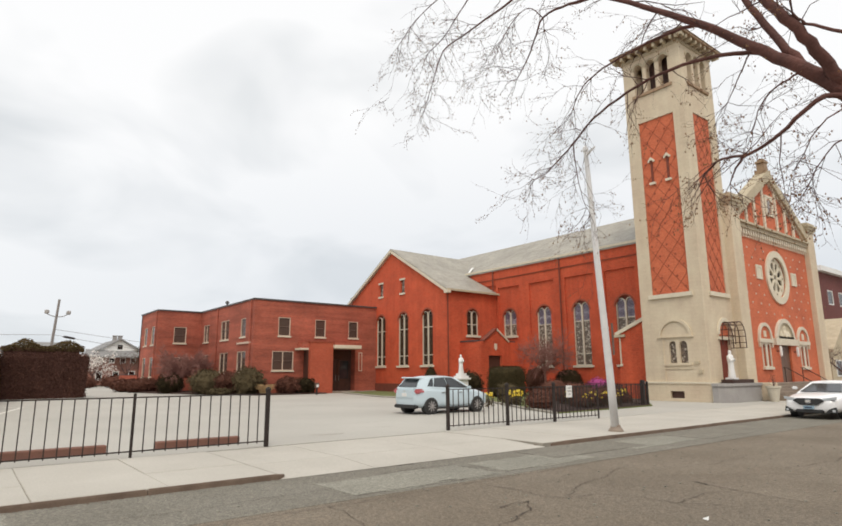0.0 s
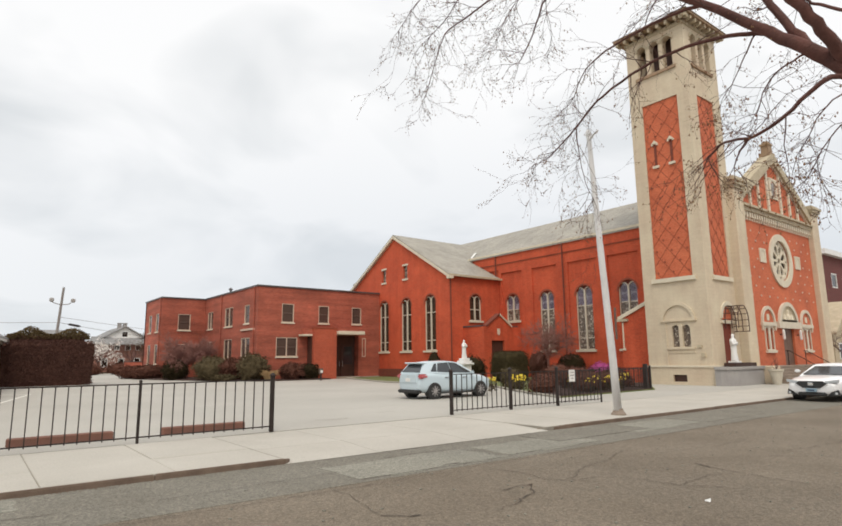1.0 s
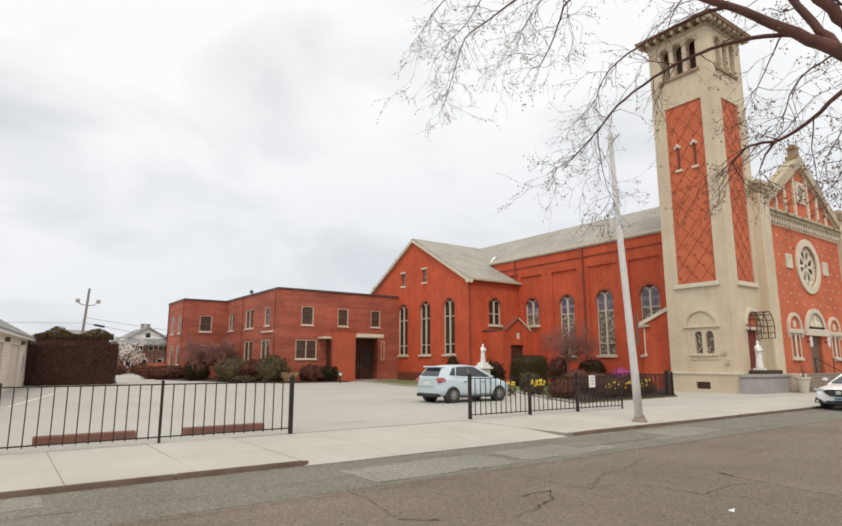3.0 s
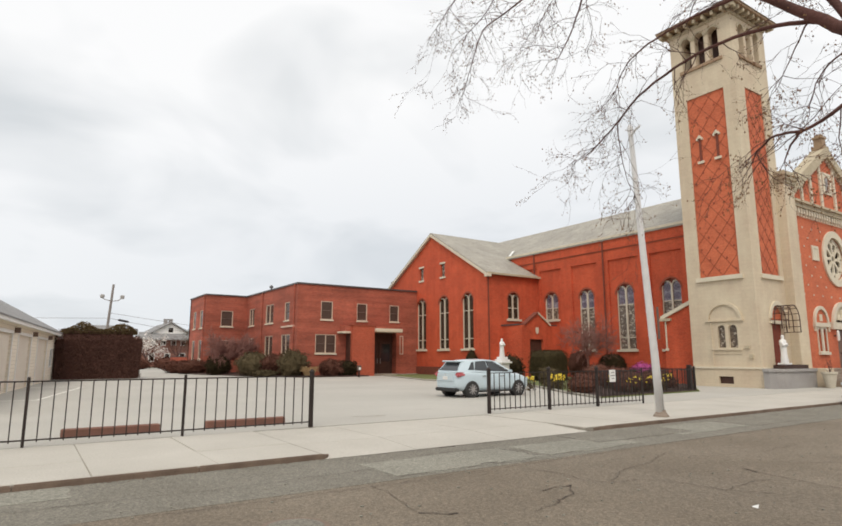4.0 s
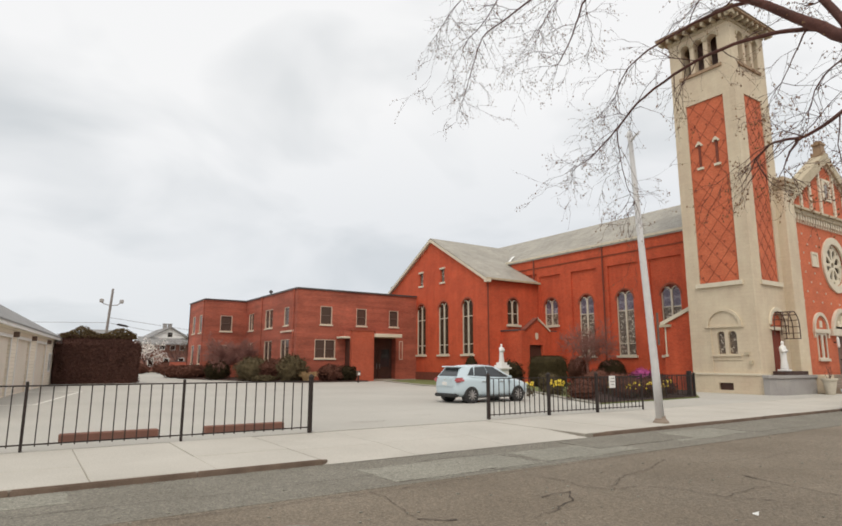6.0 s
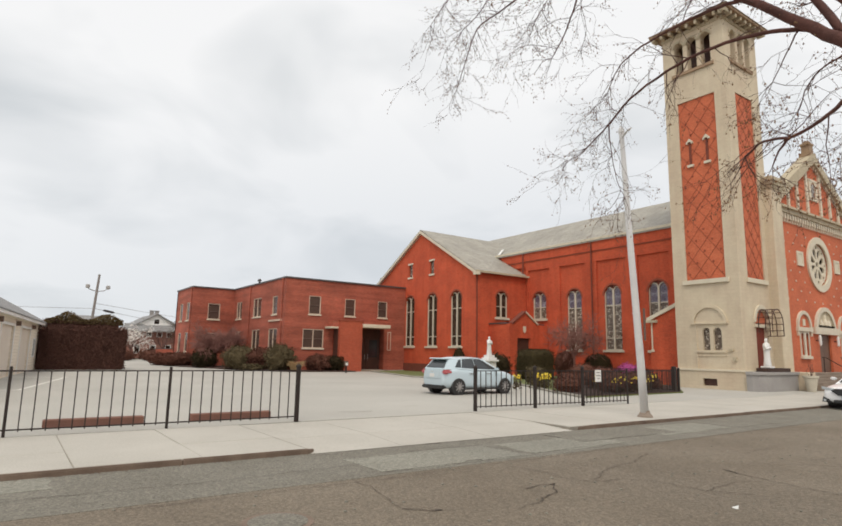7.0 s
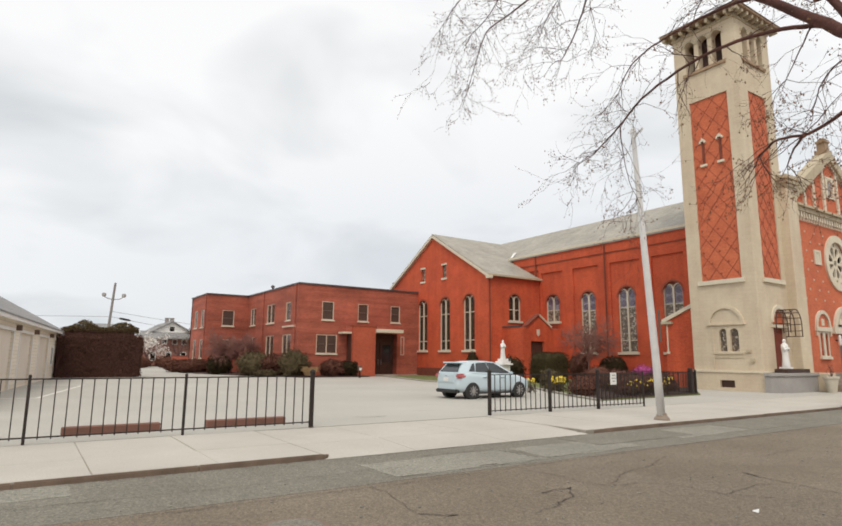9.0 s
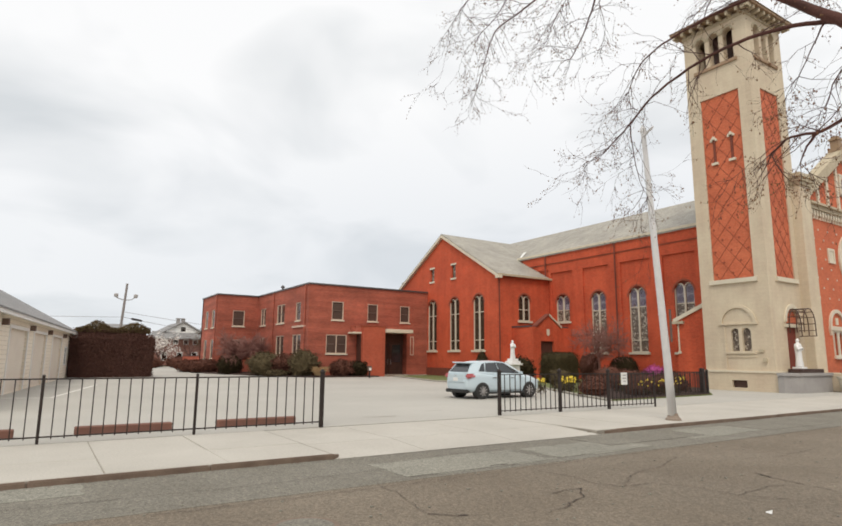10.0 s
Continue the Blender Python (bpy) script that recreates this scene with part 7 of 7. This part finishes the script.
block = thing("apartment_block", (78, 26, 0), "dark red brick apartment block with white bands", "building")
BFc, BWc = on("S", 20.5), on("W", 66.0)
bws = [(u, u + 1.4, z, z + 1.5) for u in (22.0, 25.0, 28.0) for z in (2.0, 5.0, 8.2)]
sws = [(u, u + 1.6, z, z + 1.5) for u in (68.0, 71.2, 74.4, 77.6, 80.8) for z in (2.0, 5.0, 8.2)]
part("wall", plate(bmesh.new(), BFc, rect(66.0, 95, 0, 12.0), [rect(*w) for w in sws], 0, 0.4), "brick_maroon", block)
part("wall", plate(bmesh.new(), BWc, rect(20.9, 45, 0, 12.0), [rect(*w) for w in bws], 0, 0.4), "brick_maroon", block)
part("wall", boxes((66.4, 95, 44.6, 45, 0, 12), (94.6, 95, 20.9, 44.6, 0, 12)), "brick_maroon", block)
for f2, ws in ((BFc, sws), (BWc, bws)):
    for w in ws:
        p = part("window", plate(bmesh.new(), f2, rect(*w), [rect(w[0] + 0.12, w[1] - 0.12, w[2] + 0.12, w[3] - 0.12)], 0.02, 0.15), "white", block)
        part("pane", plate(bmesh.new(), f2, rect(w[0] + 0.12, w[1] - 0.12, w[2] + 0.12, w[3] - 0.12), [], 0.08, 0.1), "glass", p)
part("roof_band", boxes((65.5, 95.4, 20.0, 20.5, 11.4, 11.9), (65.5, 66, 20.5, 45, 11.4, 11.9)), "white", block)
part("flat_roof", boxes((66.4, 94.6, 20.9, 44.6, 11.5, 11.8)), "coping", block)
part("stair_head", boxes((66.5, 69.5, 22, 26, 12, 13.4)), "brick_maroon", block)
tan = thing("tan_house", (56, 18, 0), "low tan house with a pale gable roof", "house")
part("wall", boxes((53.5, 60, 16.5, 24, 0, 3.4)), "tan_stone", tan)
part("gable", plate(bmesh.new(), on("S", 16.5), [(53.5, 3.4), (60, 3.4), (56.7, 5.6)], [], 0, 0.3), "tan_stone", tan)
part("roof", slab([(53.1, 16.1, 3.3), (56.7, 16.1, 5.9), (56.7, 24.3, 5.9), (53.1, 24.3, 3.3)], 0.2), "trim_grey", tan)
part("roof", slab([(56.7, 16.1, 5.9), (60.4, 16.1, 3.3), (60.4, 24.3, 3.3), (56.7, 24.3, 5.9)], 0.2), "trim_grey", tan)
part("window", plate(bmesh.new(), on("S", 16.5), rect(54.4, 55.8, 1.2, 2.5), [rect(54.5, 55.7, 1.3, 2.4)], -0.05, 0), "white", tan)
part("pane", plate(bmesh.new(), on("S", 16.5), rect(54.5, 55.7, 1.3, 2.4), [], -0.02, -0.005), "glass", tan)
bare_tree("bare bush with pale twigs beyond the church", 51.5, 15.0, 4.2, 1.2, 17, depth=4, r=0.1, kids=(3, 5))
parked = car("dark_car", (52.0, 12.2, 0), 10, "dark red car parked beyond the church", "dark_wood",
             [(0.0, 0.4, 0.8, 0.86, 0.74), (0.1, 0.28, 0.95, 1.02, 0.86), (0.9, 0.2, 1.0, 1.06, 0.92), (2.0, 0.2, 0.99, 1.02, 0.93), (3.2, 0.2, 0.96, 1.0, 0.93), (3.9, 0.2, 0.88, 0.96, 0.9), (4.6, 0.22, 0.70, 0.78, 0.8), (4.7, 0.3, 0.6, 0.66, 0.66)],
             [(0.7, 1.02, 0.78), (1.2, 1.02, 0.84), (2.1, 1.0, 0.87), (2.9, 0.98, 0.87), (3.5, 0.98, 0.80)],
             [(1.2, 1.42, 0.6), (1.5, 1.47, 0.63), (2.0, 1.48, 0.65), (2.3, 1.46, 0.64), (2.6, 1.42, 0.6)],
             (0.98, 3.7), 0.335, 0.93)

# unseen buildings added behind the camera, near side, so that glass has something to mirror
rear = thing("row_house", (0, -22, 0), "plain brick row houses across the street", "house")
part("wall", boxes((-45, 55, -30, -18, 0, 8.5)), "brick_maroon", rear)
part("coping", boxes((-45.2, 55.2, -30.2, -17.8, 8.5, 8.8)), "coping", rear)

# ---- street tree that reaches over the road ----
tree = thing("street_tree", (7.9, 0.1, 0), "bare plane tree with spreading limbs and opening buds", "tree")
rnd = random.Random(21)
part("trunk", tube(bmesh.new(), [(7.95, 0.0, -0.05), (7.9, 0.05, 0.4), (7.8, 0.12, 1.4), (7.4, 0.4, 2.4), (6.8, 0.8, 3.2), (6.3, 1.1, 3.65), (5.98, 1.42, 4.03)], [0.42, 0.33, 0.29, 0.24, 0.19, 0.155, 0.12], 14), "bark", tree, smooth=True)


def smooth_path(pts, n=3):
    """More points between the given ones, on a smooth curve with a slight crook."""
    p = [Vector(q) for q in pts]
    p = [2 * p[0] - p[1]] + p + [2 * p[-1] - p[-2]]
    out = []
    for k in range(1, len(p) - 2):
        for j in range(n):
            t = j / n
            a, b, c, d = p[k - 1 : k + 3]
            out.append(0.5 * ((2 * b) + (c - a) * t + (2 * a - 5 * b + 4 * c - d) * t * t + (3 * b - a - 3 * c + d) * t ** 3))
    out.append(p[-2])
    return out


twigs, tips = [], []


def bough(pts, r0, r1, bare=0.3, dense=1.0):
    """A limb through a few places, with crooked side shoots that thicken towards its tip."""
    path = smooth_path(pts, 4)
    n = len(path)
    radii = [r0 + (r1 - r0) * (j / (n - 1)) ** 0.55 for j in range(n)]
    path = [q + Vector((rnd.gauss(0, 0.22), rnd.gauss(0, 0.22), rnd.gauss(0, 0.22))) * min(0.022, radii[j] * 0.5 + 0.01) for j, q in enumerate(path)]
    part("limb", tube(bmesh.new(), path, radii, 10), "bark", tree, smooth=True)
    for j in range(2, n):
        f = j / n
        if f < bare:
            continue
        for _ in range(2):
            if rnd.random() > dense * (0.12 + 0.42 * f):
                continue
            d = (path[j] - path[j - 1]).normalized()
            side = Vector((rnd.gauss(0, 0.8), rnd.gauss(0, 1), rnd.gauss(-0.3, 0.9))).normalized()
            grow(rnd, path[j], d * 0.5 + side, rnd.uniform(0.3, 0.85), max(0.0035, min(0.008, radii[j] * 0.4)), 2, twigs, tips, 0.14, 0.62, (2, 4), 0.6, 0.0019)
    for _ in range(3):
        d = (path[-1] - path[-2]).normalized()
        grow(rnd, path[-1], d + Vector((rnd.gauss(0, 0.6), rnd.gauss(0, 0.6), rnd.gauss(-0.15, 0.6))), rnd.uniform(0.25, 0.55), max(0.0035, r1 * 0.7), 2, twigs, tips, 0.15, 0.62, (2, 4), 0.62, 0.0019)


# the main limb over the road and its two uprights
bough([(6.1, 1.26, 3.81), (5.94, 1.47, 4.1), (5.84, 1.74, 4.4), (5.78, 2.1, 4.76), (5.62, 2.51, 5.16), (5.49, 3.01, 5.57), (5.32, 3.63, 6.02), (5.0, 4.43, 6.55)], 0.118, 0.011, 0.35, 0.7)
bough([(5.93, 1.45, 4.12), (5.72, 1.52, 4.35), (5.54, 1.63, 4.61), (5.45, 1.78, 4.89), (5.37, 1.96, 5.3), (5.2, 2.2, 6.0)], 0.064, 0.038, 0.5, 0.6)
bough([(5.87, 1.68, 4.33), (5.87, 1.87, 4.72), (5.87, 2.03, 5.06), (5.86, 2.17, 5.39), (5.87, 2.4, 6.0)], 0.048, 0.028, 0.4, 0.6)
# drooping limbs before the tower
bough([(5.82, 1.85, 4.5), (5.88, 2.14, 4.75), (5.82, 2.48, 4.84), (5.74, 2.9, 4.86), (5.73, 3.43, 4.8), (5.75, 3.93, 4.66), (5.84, 4.31, 4.49), (5.9, 4.69, 4.31)], 0.033, 0.008, 0.35)
bough([(5.62, 2.52, 5.16), (5.65, 2.88, 5.23), (5.65, 3.37, 5.22), (5.68, 3.8, 5.18), (5.7, 4.06, 5.07), (5.79, 4.27, 4.88)], 0.023, 0.005, 0.3)
bough([(5.84, 4.31, 4.49), (5.93, 4.36, 4.22), (6.07, 4.38, 3.82), (6.17, 4.35, 3.61)], 0.009, 0.003, 0.2)
bough([(5.9, 4.69, 4.31), (5.89, 4.92, 4.22), (5.86, 5.05, 4.2)], 0.007, 0.003, 0.2, 0.6)
# fine limbs over the open sky
bough([(5.37, 3.5, 5.93), (5.38, 3.92, 6.06), (5.37, 4.31, 6.08), (5.46, 4.55, 5.91), (5.55, 4.78, 5.74), (5.6, 5.01, 5.6)], 0.022, 0.006, 0.3)
bough([(5.36, 4.31, 6.08), (5.2, 4.4, 6.19), (5.18, 4.66, 6.13), (5.23, 4.96, 5.95)], 0.009, 0.003, 0.3)
bough([(5.12, 4.2, 6.4), (5.03, 4.85, 6.29), (4.95, 5.34, 6.2), (4.91, 5.75, 6.12), (4.98, 6.06, 5.83), (5.05, 6.37, 5.5)], 0.02, 0.004, 0.25)
bough([(4.98, 4.5, 6.55), (4.76, 4.87, 6.54), (4.8, 5.28, 6.43), (4.81, 5.58, 6.26), (4.75, 5.9, 6.1)], 0.014, 0.004, 0.3)
bough([(5.0, 4.43, 6.55), (4.7, 5.3, 6.75), (4.55, 5.9, 6.55), (4.5, 6.3, 6.3)], 0.012, 0.004, 0.3)
# the low limb towards the church front
bough([(6.0, 1.35, 3.95), (5.83, 1.52, 4.03), (5.72, 1.68, 3.94), (5.71, 1.92, 3.77), (5.75, 2.23, 3.67), (5.75, 2.48, 3.7), (5.8, 2.7, 3.61)], 0.034, 0.010, 0.45, 0.8)
bough([(5.75, 2.26, 3.67), (5.84, 2.4, 3.6), (5.92, 2.5, 3.48)], 0.018, 0.005, 0.2)
bough([(5.86, 1.75, 4.36), (5.74, 1.92, 4.24), (5.75, 2.07, 4.12), (5.79, 2.19, 3.9)], 0.012, 0.004, 0.3)
bough([(5.88, 2.15, 4.76), (5.83, 2.26, 4.54), (5.87, 2.42, 4.32)], 0.01, 0.004, 0.3)
bough([(5.68, 1.09, 4.36), (5.59, 1.32, 4.45), (5.54, 1.56, 4.64), (5.46, 1.63, 4.74)], 0.022, 0.01, 0.4, 0.6)
bough([(5.95, 1.4, 4.0), (5.5, 1.12, 3.75), (5.45, 1.37, 3.72), (5.44, 1.57, 3.6), (5.56, 1.75, 3.42)], 0.012, 0.004, 0.4)
bough([(5.6, 1.05, 3.7), (5.38, 1.09, 3.48), (5.34, 1.37, 3.43), (5.43, 1.56, 3.33), (5.54, 1.71, 3.18)], 0.01, 0.004, 0.4)
ob = part("twig_growth", branches(twigs, 4), "twig", tree, "fine drooping twigs")
tagged(ob, kind="stuff")
verts, faces = [], []
for p in tips:
    if rnd.random() > 0.45:
        continue
    s = rnd.uniform(0.004, 0.010)
    q = p + Vector((rnd.gauss(0, 0.015), rnd.gauss(0, 0.015), rnd.gauss(0, 0.015)))
    k = len(verts)
    verts += [q + Vector((s, 0, 0)), q + Vector((-s, 0, 0)), q + Vector((0, s, 0)), q + Vector((0, -s, 0)), q + Vector((0, 0, s * 1.7)), q + Vector((0, 0, -s * 1.3))]
    faces += [(k, k + 2, k + 4), (k + 2, k + 1, k + 4), (k + 1, k + 3, k + 4), (k + 3, k, k + 4), (k + 2, k, k + 5), (k + 1, k + 2, k + 5), (k + 3, k + 1, k + 5), (k, k + 3, k + 5)]
ob = mesh_of("bud_growth", verts, faces, "bud", tree, "small opening spring buds")
tagged(ob, kind="stuff")

# ---- sidewalk flags, each a slab of its own ----
FLAG = {}


def flag(w, d):
    if (w, d) not in FLAG:
        bm = boxes((0.007, w - 0.007, 0.007, d - 0.007, -0.1, 0.0))
        bmesh.ops.bevel(bm, geom=[e for e in bm.edges if all(v.co.z > -0.01 for v in e.verts)], offset=0.008, segments=1, affect="EDGES")
        me = bpy.data.meshes.new("flagstone")
        bm.to_mesh(me)
        bm.free()
        me.materials.append(M["walk"])
        FLAG[(w, d)] = me
    return FLAG[(w, d)]


rnd = random.Random(12)


def flags(x0, x1, w):
    k = 0
    while x0 + (k + 1) * w < x1 + 0.01:
        x = x0 + k * w
        for y, d in ((KERB + 0.07, 1.43), (KERB + 1.5, 2.18)):
            ob = new("flagstone", flag(w, d))
            ob.parent = bed
            ob.location = (x, y, rnd.uniform(-0.004, 0.003))
        k += 1


flags(-17.8, 4.3, 1.7)
flags(10.98, 64, 1.742)
